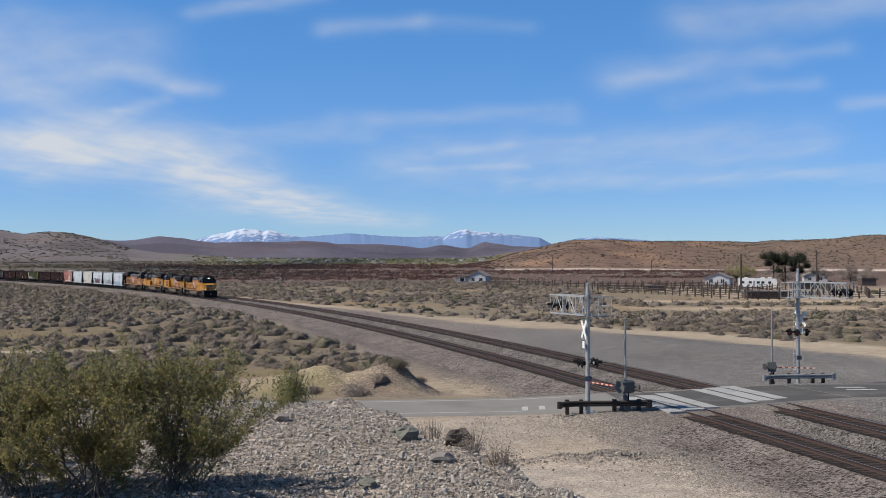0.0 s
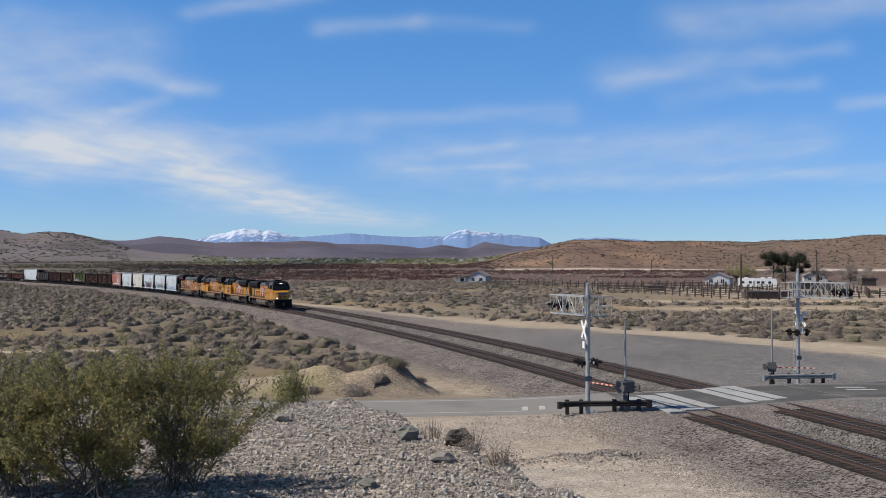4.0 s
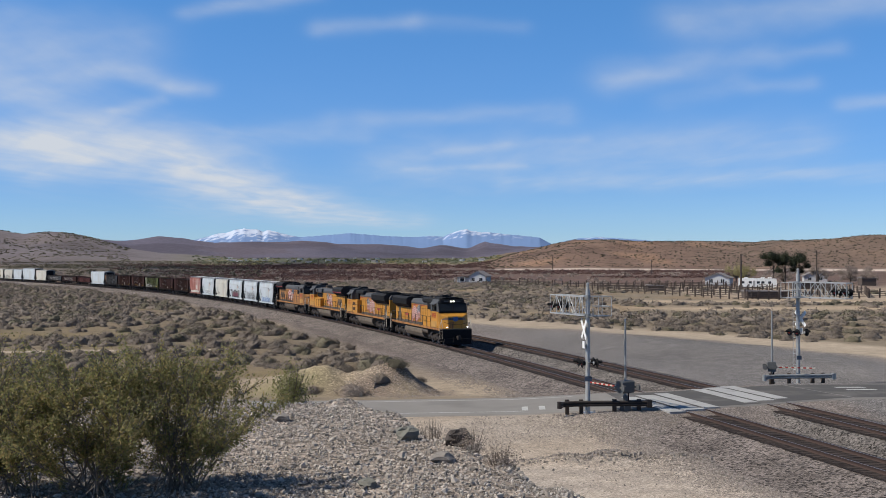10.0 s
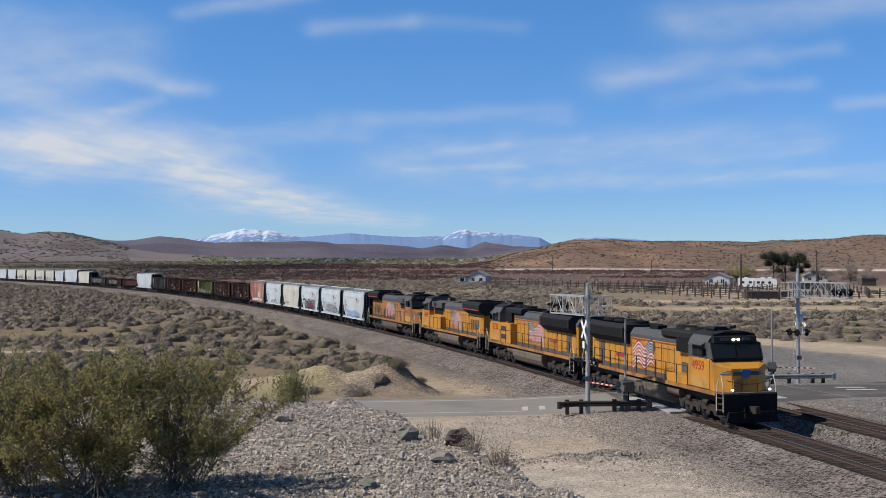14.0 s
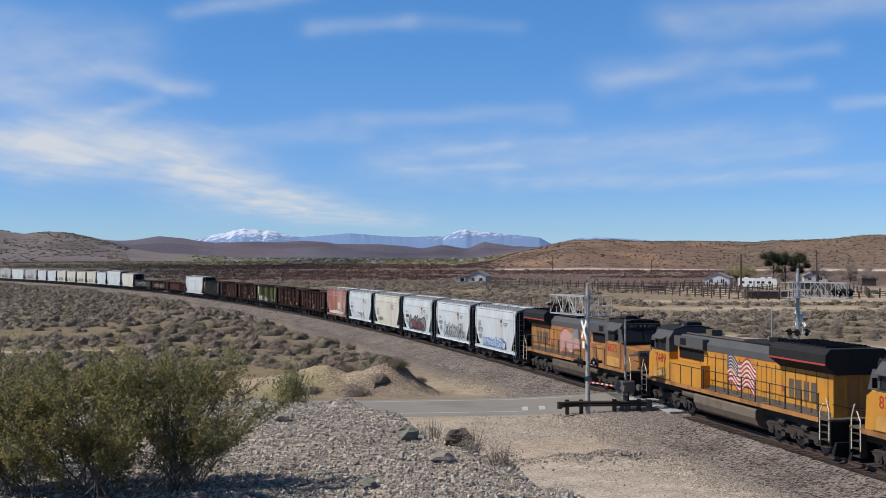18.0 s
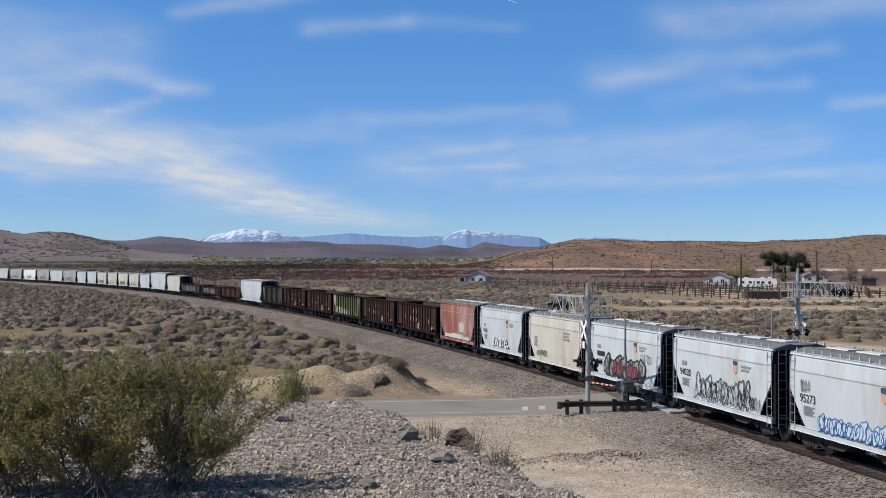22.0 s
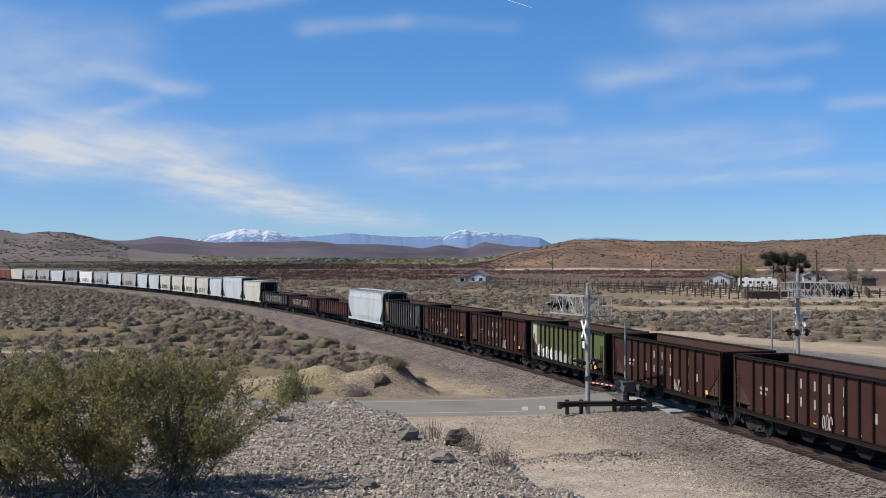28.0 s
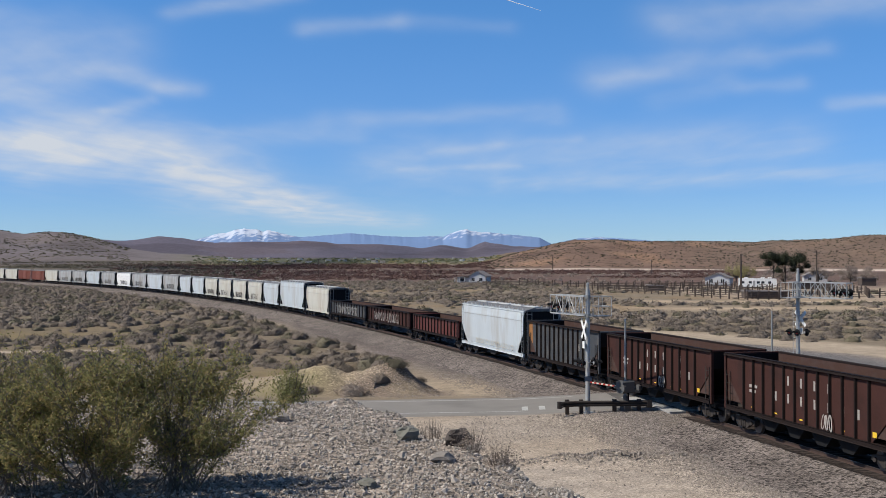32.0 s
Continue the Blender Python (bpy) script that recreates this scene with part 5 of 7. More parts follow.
def boxcar(L, paint, H, label):
    ob = thing("boxcar", label, "boxcar", group="freight train")
    P = M[paint]
    e = L / 2 - 0.45
    part("body", Build().box(-e, -1.48, 1.0, e, 1.48, H - 0.3), P, ob)
    part("roof", Build().prism([(-1.5, H - 0.3), (1.5, H - 0.3), (1.5, H - 0.22), (0, H), (-1.5, H - 0.22)], "x", -e - 0.05, e + 0.05), M["hop_roof"], ob)
    for s in (-1, 1):
        part("door", Build().box(-1.6, s * 1.54, 1.1, 1.6, s * 1.48, H - 0.45), P, ob)
        for i in range(16):
            x = -e + 0.3 + (2 * e - 0.6) * i / 15
            if abs(x) > 1.8:
                part("rib", cached("brib_%g" % H, lambda: Build().box(-0.05, -0.05, 1.05, 0.05, 0.05, H - 0.35), P), P, ob, m=pose(x, s * 1.5, 0))
        bogie(ob, s * (L / 2 - 2.2), 2, 1.78, 0.46, False, None)
        coupler(ob, s * (L / 2 - 0.42), s)
        ladder(ob, s * (e - 0.3), -1.53, 0.6, H - 0.5)
    part("centre_sill", Build().box(-e, -0.3, 0.65, e, 0.3, 0.98), M["truck"], ob)
    return ob


def ribbon(pts, w, y):
    """A flat painted stroke on a car side."""
    b = Build()
    vs = []
    for i, (x, z) in enumerate(pts):
        a, c = pts[max(0, i - 1)], pts[min(len(pts) - 1, i + 1)]
        dx, dz = c[0] - a[0], c[1] - a[1]
        d = math.hypot(dx, dz) or 1
        vs += [(x - dz / d * w / 2, y, z + dx / d * w / 2), (x + dz / d * w / 2, y, z - dx / d * w / 2)]
    return b.add(vs, [[2 * i, 2 * i + 1, 2 * i + 3, 2 * i + 2] for i in range(len(pts) - 1)])


def scrawl(ob, x0, x1, z0, z1, y, n, w, material, seed, name="graffiti"):
    """Looping spray strokes that read as no word."""
    rng = random.Random(seed)
    step = (x1 - x0) / n
    for i in range(n):
        cx = x0 + step * (i + 0.5)
        ax, az = step * rng.uniform(0.3, 0.55), (z1 - z0) / 2 * rng.uniform(0.75, 1.0)
        a0, sp = rng.uniform(0, 6.28), rng.choice((-1, 1)) * rng.uniform(3.8, 6.6)
        pts = [(cx + ax * math.cos(a0 + sp * t / 12) * (1 - 0.02 * t), (z0 + z1) / 2 + az * math.sin(a0 + sp * t / 12 * 1.15)) for t in range(13)]
        part("graffiti_stroke", ribbon(pts, w * rng.uniform(0.7, 1.3), y - 0.0007 * i), material, ob)


def bubble(ob, x0, x1, z0, z1, y, n, line_w, outline, fill, seed, lean=0.15, tall=0.25):
    """A row of swollen graffiti letters: filled shapes with a painted outline and an inner stroke."""
    rng = random.Random(seed)
    step = (x1 - x0) / n
    for i in range(n):
        cx, hw, hh = x0 + step * (i + 0.5), step * rng.uniform(0.46, 0.6), (z1 - z0) / 2 * rng.uniform(1 - tall, 1.0)
        cz = z0 + hh * rng.uniform(0.98, 1.08)
        k, ph, am = rng.choice((3, 4, 5)), rng.uniform(0, 6.28), rng.uniform(0.1, 0.24)
        pts = []
        for j in range(24):
            a = 2 * math.pi * j / 24
            c, sn = math.cos(a), math.sin(a)
            r = (1 + am * math.sin(k * a + ph)) / (abs(c) ** 3 + abs(sn) ** 3) ** (1 / 3)
            pts.append((cx + hw * r * c + lean * hh * r * sn, cz + hh * r * sn))
        yy = y - 0.0012 * i
        if fill:
            part("graffiti_fill", Build().add([(px, yy, pz) for px, pz in pts], [list(range(24))]), fill, ob)
        part("graffiti_stroke", ribbon(pts + pts[:2], line_w * rng.uniform(0.8, 1.3), yy - 0.0006), outline, ob)
        u, w = rng.uniform(-0.3, 0.3), rng.uniform(0.3, 0.6)
        inner = [(cx + hw * (u + w * 0.5 * math.sin(3 * t)) + lean * hh * t * 0.8, cz + hh * 0.62 * t) for t in (-1, -0.6, -0.2, 0.2, 0.6, 0.9)]
        if rng.random() < 0.8:
            part("graffiti_stroke", ribbon(inner[:rng.choice((3, 4, 6))], line_w, yy - 0.0006), outline, ob)


def glyph_blocks(ob, xs, z, w, h, y, material):
    """A faded company name, as a row of plain narrow bars."""
    for j, x in enumerate(xs):
        part("letter_bar", cached("letter_bar_%g" % w, lambda: Build().box(-w * 0.24, 0, 0, w * 0.24, 0.004, h), material), material, ob, m=pose(x, y, z))


def bars(ob, x, z, rows, w, h, y, material):
    b = Build()
    for i in range(rows):
        b.box(x, y, z - i * h * 1.7, x + w * (1 - 0.18 * (i % 2)), y + 0.004, z - i * h * 1.7 + h)
    part("small_print", b, material, ob)


TRAIN = []          # (thing, place along the train at 16 s, half truck spacing, turned round)


def couple(ob, a, c, turned=False, grip=None):
    L = a - c
    TRAIN.append((ob, (a + c) / 2, grip or L / 2 - 1.9, turned))
    return ob


def build_train():
    couple(locomotive("emd", "4959", 21.3, False, "lead", "leading yellow diesel locomotive with grey roof, lit headlights", (8.6, 5.5)), -71.5, -92.8, False, 6.5)
    couple(locomotive("emd", "8733", 21.7, False, "rear", "yellow diesel locomotive running cab backwards, painted flag", (9.0, 5.6)), -92.8, -114.5, True, 6.6)
    couple(locomotive("ge", "7489", 21.4, False, "rear", "yellow diesel locomotive with overhanging dark radiator, cab backwards", (8.8, 5.9)), -114.5, -135.9, True, 6.5)
    couple(locomotive("ge", "6075", 21.7, True, "run", "grimy faded yellow diesel locomotive with worn flag", (9.4, 5.7)), -135.9, -157.6, False, 6.6)
    b = [-157.6, -169.8, -182.05, -194.4, -206.75, -219.1, -231.3]
    cars = []
    for i, paint in enumerate(("hop_white", "hop_white", "hop_white", "hop_cream", "hop_white", "hop_pink")):
        lab = {"hop_white": "pale grey two-bay covered hopper car with spray graffiti", "hop_cream": "cream two-bay covered hopper car with light stains", "hop_pink": "faded oxide-red covered hopper car, patched and peeling"}[paint]
        cars.append(couple(covered_hopper(b[i] - b[i + 1], paint, 2, 4.62, "run", lab), b[i], b[i + 1]))
    y = -1.592
    bubble(cars[0], -2.9, 2.9, 1.12, 1.95, y, 13, 0.055, M["spray_blue"], M["spray_pale"], 11, 0.25, 0.4)
    scrawl(cars[0], -2.9, 3.2, 1.1, 1.8, y - 0.02, 9, 0.05, M["spray_blue"], 25)
    scrawl(cars[0], -4.35, -3.55, 2.6, 3.2, y, 4, 0.05, M["galv_dark"], 18)
    scrawl(cars[1], -2.5, 3.0, 1.2, 2.3, y - 0.012, 9, 0.045, M["ink"], 26)
    bubble(cars[1], -2.5, 3.3, 1.2, 2.55, y, 10, 0.06, M["ink"], None, 12, 0.12, 0.4)
    scrawl(cars[1], 3.2, 4.3, 1.25, 1.9, y, 4, 0.05, M["ink"], 19)
    bubble(cars[2], -2.9, 3.2, 1.15, 2.5, y, 7, 0.13, M["ink"], M["spray_grey"], 13, 0.2, 0.3)
    bubble(cars[2], -1.6, 2.2, 1.25, 2.2, y - 0.014, 5, 0.09, M["ink"], M["spray_pink"], 14, 0.3, 0.35)
    scrawl(cars[2], -2.8, 3.0, 1.2, 2.3, y - 0.022, 12, 0.05, M["ink"], 24)
    scrawl(cars[2], 2.6, 4.2, 2.3, 2.9, y, 4, 0.06, M["galv_dark"], 15)
    scrawl(cars[3], -3.5, -1.3, 1.35, 1.75, y, 6, 0.07, M["truck"], 16)
    me = text_mesh("aware.", 1.62, M["ink"])
    part("graffiti", me, M["ink"], cars[4], "sprayed word in white with black shadow", m=pose(0.3, y + 0.004, 1.22, 90, 0, 0))
    part("graffiti", text_mesh("aware.", 1.55, M["white"]), M["white"], cars[4], "sprayed word in white with black shadow", m=pose(0.16, y - 0.004, 1.27, 90, 0, 0))
    part("paint_patch", ribbon([(1.0, 2.1), (1.7, 2.3), (2.3, 2.0)], 0.9, y), M["hop_cream"], cars[5])
    part("worn_band", Build().box(-3.6, y, 1.12, 3.9, y + 0.01, 1.42).box(-1.5, y, 1.42, 2.2, y + 0.01, 1.55), M["hop_cream"], cars[5], "pale worn band along the sill")
    scrawl(cars[5], 2.0, 4.4, 1.2, 1.7, y, 6, 0.08, M["letter"], 17)
    for i in (0, 1, 2, 4):
        part("small_emblem", Build().round_box(1.62, y, 3.24, 2.04, y + 0.008, 3.46, 0.05, "y"), M["flag_blue"], cars[i], "small dark shield top")
        part("small_emblem", Build().prism([(1.62, 3.2), (2.04, 3.2), (2.01, 2.92), (1.83, 2.82), (1.65, 2.92)], "y", y, y + 0.008), M["emblem_orange"], cars[i], "small faded orange shield")
        bars(cars[i], 2.4, 3.18, 2, 1.0, 0.1, y, M["galv_dark"])
        bars(cars[i], -4.15, 2.75, 1, 0.55, 0.22, y, M["galv_dark"])
    bars(cars[3], -4.1, 2.6, 5, 0.8, 0.09, y, M["galv_dark"])
    bars(cars[3], 1.9, 3.2, 3, 1.3, 0.13, y, M["galv_dark"])
    for i, s in ((0, "95273"), (1, "94020"), (2, "94193"), (4, "94091")):
        if i in (0, 1, 4):
            side_text(s, 0.52, -3.75, 1.588, 2.2, M["ink"], cars[i], "car_number", False)
        else:
            bars(cars[i], -4.15, 2.25, 1, 1.2, 0.3, y, M["ink"])
        bars(cars[i], -4.1, 2.0, 5, 0.9, 0.05, y, M["galv_dark"])
    # open hoppers
    b = [-231.3, -247.3, -262.9, -278.3, -294.0, -309.5, -324.9]
    spec = [("brown", None), ("brown", None), ("green", "hop_cream"), ("brown", None), ("brown", None), ("bluegrey", "yellow_dirty")]
    for i, (paint, tri) in enumerate(spec):
        L = b[i] - b[i + 1]
        lab = {"brown": "dark brown open hopper car, empty, ribbed steel sides", "green": "faded green open hopper car with cream corner and graffiti", "bluegrey": "dark blue-grey open hopper car with dull orange corner panel"}[paint]
        car = couple(open_car(L, paint, 3.78, 12, "run", lab, triangle=tri), b[i], b[i + 1])
        cars.append(car)
        y = -1.487
        st = (L - 1.44 - 2.2) / 11
        xs = [-L / 2 + 0.72 + 1.1 + st * (k + 0.5) for k in range(11)]
        if paint == "brown" and i in (0, 1, 3, 4):
            bars(car, xs[1] - 0.3, 2.3, 2, 0.75, 0.14, y, M["letter"])
            glyph_blocks(car, xs[4:9], 2.75, 0.30, 0.42, y, M["letter"])
            glyph_blocks(car, xs[3:10], 1.95, 0.30, 0.42, y, M["letter"])
            scrawl(car, xs[6 + i % 2] - 0.4, xs[6 + i % 2] + 0.45, 1.2, 1.9, y - 0.115, 3, 0.07, M["letter"], 90 + i)
            for k in (1, 3, 5, 7, 8):
                part("marker_plate", Build().box(xs[k] - 0.12, y, 1.32, xs[k] + 0.12, y + 0.004, 1.38), M["plate_yellow"], car)
            part("marker_plate", Build().box(xs[10] - 0.14, y, 1.4, xs[10] + 0.14, y + 0.004, 1.62), M["plate_yellow"], car, "yellow inspection panel")
        if paint == "green":
            for k in range(3):
                bubble(car, xs[k] - 0.5, xs[k] + 0.5, 1.2, 2.2, y - 0.003, 2, 0.07, M["ink"], M["white"], 40 + k, 0.1, 0.3)
            part("graffiti_fill", Build().prism([(xs[0] - 0.3, 1.75), (xs[0] + 0.1, 1.7), (xs[0] + 0.15, 2.05), (xs[0] - 0.25, 2.1)], "y", y - 0.012, y - 0.008), M["plate_yellow"], car)
            for k in range(3, 8):
                bubble(car, xs[k] - 0.5, xs[k] + 0.5, 1.2, 2.0 - 0.06 * (k - 3), y - 0.003, 1, 0.07, M["spray_grey"] if k % 2 else M["letter"], M["hop_grey"] if k < 6 else None, 60 + k, 0.1, 0.2)
            part("marker_plate", Build().box(xs[10] - 0.16, y, 1.25, xs[10] + 0.16, y + 0.004, 1.5), M["plate_yellow"], car)
            part("stencil_plate", Build().box(xs[9] - 0.2, y, 1.35, xs[9] + 0.15, y + 0.004, 1.68), M["letter"], car)
        if paint == "bluegrey":
            bars(car, xs[8] - 0.3, 2.2, 1, 0.5, 0.5, y, M["letter"])
    h = couple(covered_hopper(18.0, "hop_white", 3, 4.75, "run", "white three-bay covered hopper car, streaked and clean-sided"), -324.9, -342.0)
    scrawl(h, -4.0, 6.0, 1.2, 1.6, -1.592, 14, 0.09, M["hop_cream"], 21)
    couple(open_car(17.0, "gon_red", 2.72, 15, "run", "maroon low gondola car, ribbed steel sides", "gondola"), -342.0, -359.0)
    g1 = couple(open_car(19.3, "brown", 2.78, 14, "run", "dark brown low gondola car with pale scrawls", "gondola"), -359.0, -378.3)
    g2 = couple(open_car(19.2, "bluegrey", 2.78, 14, "run", "dark grey low gondola car with pale scrawls", "gondola"), -378.3, -397.5)
    for k, g in enumerate((g1, g2)):
        scrawl(g, -6, 5, 1.3, 2.3, -1.6, 14, 0.09, M["letter"], 30 + k)
    couple(covered_hopper(15.0, "hop_cream", 2, 4.6, None, "stained cream covered hopper car with dark end"), -397.5, -412.5)
    couple(covered_hopper(17.5, "hop_white", 3, 5.1, None, "tall white covered hopper car with smooth sides"), -412.5, -430.0)
    b = [-430.0, -442.2, -454.6, -467.2, -479.7, -492.2, -504.6, -517.5]
    two = {}
    for i, paint in enumerate(("hop_white", "hop_cream", "hop_cream", "hop_cream", "hop_cream", "hop_white", "hop_white")):
        if paint in two:
            car = copy_thing(two[paint], Matrix())
        else:
            car = two[paint] = covered_hopper(12.5, paint, 2, 4.6, None, "weathered %s two-bay covered hopper car" % ("pale grey" if paint == "hop_white" else "cream"))
        if i in (1, 2, 4):
            scrawl(car, -3, 2.5, 1.2, 2.2, -1.592, 6, 0.12, M["truck"], 70 + i)
        couple(car, b[i], b[i + 1])
    b = [-517.5, -534.8, -551.7, -569.1, -587.2, -606.0, -624.0, -641.0, -659.0, -676.4]
    three = {}
    for i, paint in enumerate(("hop_grey", "hop_white", "hop_grey", "white", "hop_grey", "hop_white", "hop_grey", "hop_grey", "hop_cream")):
        if paint in three:
            car = copy_thing(three[paint], Matrix())
        else:
            car = three[paint] = covered_hopper(17.5, paint, 3, 4.72, None, {"hop_grey": "grey three-bay covered hopper car, dusty", "hop_white": "pale three-bay covered hopper car, dusty", "white": "bright white three-bay covered hopper car", "hop_cream": "cream three-bay covered hopper car, dusty"}[paint])
        if i in (0, 3, 6):
            scrawl(car, -4, 4, 1.2, 2.4, -1.592, 9, 0.14, M["truck"], 80 + i)
        couple(car, b[i], b[i + 1])
    bx = couple(boxcar(17.5, "boxcar", 4.5, "oxide-brown boxcar with ribbed steel sides"), -676.4, -694.2)
    couple(copy_thing(bx, Matrix()), -694.2, -711.5)
    couple(copy_thing(three["hop_cream"], Matrix()), -711.5, -729.7)
    couple(copy_thing(three["hop_cream"], Matrix()), -729.7, -747.0)


def travel(t):
    """How far the train has come since 16 s; it slows down a little."""
    return 13.1577 * (t - 16) - 0.0616625 * (t - 16) ** 2


def pose_on_line(s, half, turned=False):
    x0, y0, _ = line(s - half)
    x1, y1, _ = line(s + half)
    a = math.atan2(y1 - y0, x1 - x0) + (math.pi if turned else 0)
    return Matrix.Translation(((x0 + x1) / 2, (y0 + y1) / 2, 0)) @ Matrix.Rotation(a, 4, "Z")


build_train()


# ---------------------------------------------------------------- crossing signals, gates, guard rails
def signal_head(parent, x, y, z, turn):
    """A round black flasher with hood and lens, facing local +x after the turn."""
    h = part("signal_head", cached("signal_head", lambda: Build().cyl((0, 0, 0), (0.03, 0, 0), 0.26, 16).cyl((-0.16, 0, 0), (0, 0, 0), 0.13, 10), M["black"]), M["black"], parent, "black round flasher", m=pose(x, y, z, 0, 0, turn))
    part("hood", cached("signal_hood", lambda: Build().prism([(0.15 * math.cos(math.radians(a)), 0.15 * math.sin(math.radians(a))) for a in range(0, 181, 20)] + [(0.13 * math.cos(math.radians(a)), 0.13 * math.sin(math.radians(a))) for a in range(180, -1, -20)], "x", 0.03, 0.28), M["black"]), M["black"], h)
    part("lens", cached("signal_lens", lambda: Build().cyl((0.03, 0, 0), (0.05, 0, 0), 0.11, 12), M["num_red"]), M["num_red"], h)
    part("back_cover", cached("signal_back", lambda: Build().cyl((-0.2, 0, 0), (-0.16, 0, 0), 0.09, 10), M["galv"]), M["galv"], h)


def cantilever(base, arm_to, platform, sign_turn, zf, label, rungs=15, H=7.62, zb=5.66):
    """A tall steel mast with a truss arm, flashers and a crossbuck. Local x runs along the arm."""
    bx, by = base
    z0 = float(ground(np.array([bx]), np.array([by]))[0]) - 0.02
    dx, dy = arm_to[0] - bx, arm_to[1] - by
    n = math.hypot(dx, dy)
    a = math.degrees(math.atan2(dy, dx))
    ob = thing("crossing_signal", label, "railway signal", m=pose(bx, by, z0, 0, 0, a), group="crossing signals")
    part("mast", Build().cyl((0, 0, 0), (0, 0, H - 0.3), 0.14, 16, 0.12).cyl((0, 0, H - 0.3), (0, 0, H), 0.08, 10), M["galv"], ob, smooth=False)
    part("base_plate", Build().box(-0.36, -0.36, 0, 0.36, 0.36, 0.07).cyl((0.26, 0.26, 0), (0.26, 0.26, 0.2), 0.03, 6).cyl((-0.26, 0.26, 0), (-0.26, 0.26, 0.2), 0.03, 6).cyl((0.26, -0.26, 0), (0.26, -0.26, 0.2), 0.03, 6).cyl((-0.26, -0.26, 0), (-0.26, -0.26, 0.2), 0.03, 6), M["galv"], ob)
    zt = zb + 1.06
    part("mast_collar", Build().cyl((0, 0, zb - 0.16), (0, 0, zb + 0.09), 0.17, 14).cyl((0, 0, zb + 0.94), (0, 0, zb + 1.14), 0.16, 14), M["galv_dark"], ob)
    for y in (-0.34, 0.34):
        for z in (zb, zt):
            part("truss_chord", Build().box(-0.2, y - 0.035, z - 0.035, n, y + 0.035, z + 0.035), M["galv"], ob)
        for i in range(6):
            x0, x1 = n * i / 5.0, n * min(5, i + 1) / 5.0
            part("truss_post", Build().cyl((x0, y, zb), (x0, y, zt), 0.026, 6), M["galv"], ob)
            if i < 5:
                part("truss_diagonal", Build().cyl((x0, y, zb if i % 2 else zt), (x1, y, zt if i % 2 else zb), 0.024, 6), M["galv"], ob)
    for i in range(6):
        x0 = n * i / 5.0
        part("cross_bar", Build().box(x0 - 0.025, -0.34, zb - 0.02, x0 + 0.025, 0.34, zb + 0.02).box(x0 - 0.025, -0.34, zt - 0.02, x0 + 0.025, 0.34, zt + 0.02), M["galv"], ob)
    # side platform with rails
    s = platform
    part("platform", Build().box(-0.5, 0, zb - 0.06, 0.5, s * 1.25, zb - 0.02), M["galv_dark"], ob)
    for x in (-0.5, 0.5):
        for y in (0.4, 1.25):
            part("rail_post", Build().cyl((x, s * y, zb - 0.05), (x, s * y, zt), 0.022, 6), M["galv"], ob)
        for z in (zb + 0.5, zt):
            part("platform_rail", Build().cyl((x, 0.0, z), (x, s * 1.25, z), 0.02, 6), M["galv"], ob)
    for z in (zb + 0.5, zt):
        part("platform_rail", Build().cyl((-0.5, s * 1.25, z), (0.5, s * 1.25, z), 0.02, 6), M["galv"], ob)
    # ladder up the mast
    if rungs:
        lad = part("mast_ladder", Build().cyl((-0.14, s * 0.36, 0.9), (-0.14, s * 0.36, zt), 0.018, 6).cyl((0.14, s * 0.36, 0.9), (0.14, s * 0.36, zt), 0.018, 6), M["galv"], ob)
        for k in range(rungs):
            part("rung", cached("mast_rung", lambda: Build().cyl((-0.14, 0, 0), (0.14, 0, 0), 0.014, 5), M["galv"]), M["galv"], lad, m=pose(0, s * 0.36, 1.1 + 0.38 * k))
    # flashers at the arm's end and on the mast, each way along the road
    t = sign_turn - a
    for k in range(2):
        for sgn in (0, 180):
            part("signal_bracket", Build().cyl((n - 0.15 - 0.9 * k, 0, zb + 0.1), (n - 0.15 - 0.9 * k, 0, zt - 0.2), 0.03, 6), M["galv_dark"], ob)
            signal_head(ob, n - 0.15 - 0.75 * k + 0.25 * math.cos(math.radians(t + sgn)), 0.25 * math.sin(math.radians(t + sgn)), zb + 0.42, t + sgn)
    c, sn = math.cos(math.radians(t)), math.sin(math.radians(t))
    for sgn in (0, 180):
        for e in (-0.38, 0.38):
            k = 1 if sgn == 0 else -1
            signal_head(ob, k * 0.42 * c - e * sn, k * 0.42 * sn + e * c, zf, t + sgn)
    part("signal_arm", Build().cyl((-0.45 * c, -0.45 * sn, zf), (0.45 * c, 0.45 * sn, zf), 0.035, 6).cyl((0.4 * sn, -0.4 * c, zf), (-0.4 * sn, 0.4 * c, zf), 0.03, 6), M["galv_dark"], ob)
    buck = part("crossbuck", Build().box(-0.012, -0.12, -0.72, 0.012, 0.12, 0.72), M["white"], ob, "white crossbuck board", m=pose(0.24 * c, 0.24 * sn, 4.72, 0, 0, t) @ Matrix.Rotation(radians(45), 4, "X"))
    part("crossbuck", Build().box(-0.026, -0.12, -0.72, -0.014, 0.12, 0.72), M["white"], ob, "white crossbuck board", m=pose(0.24 * c, 0.24 * sn, 4.72, 0, 0, t) @ Matrix.Rotation(radians(-45), 4, "X"))
    part("track_plate", Build().box(-0.012, -0.22, -0.2, 0.012, 0.22, 0.2), M["white"], ob, "white track-count plate", m=pose(0.24 * c, 0.24 * sn, 3.85, 0, 0, t))
    part("notice_plate", Build().box(-0.2, -0.008, -0.14, 0.2, 0.008, 0.14), M["flag_blue"], ob, "small blue notice plate", m=pose(0, 0, 0, 0, 0, -a) @ pose(0, -0.19, 1.95))
    part("bell", Build().cyl((0, 0, H), (0, 0, H + 0.1), 0.12, 12, 0.03), M["galv_dark"], ob)
    return ob


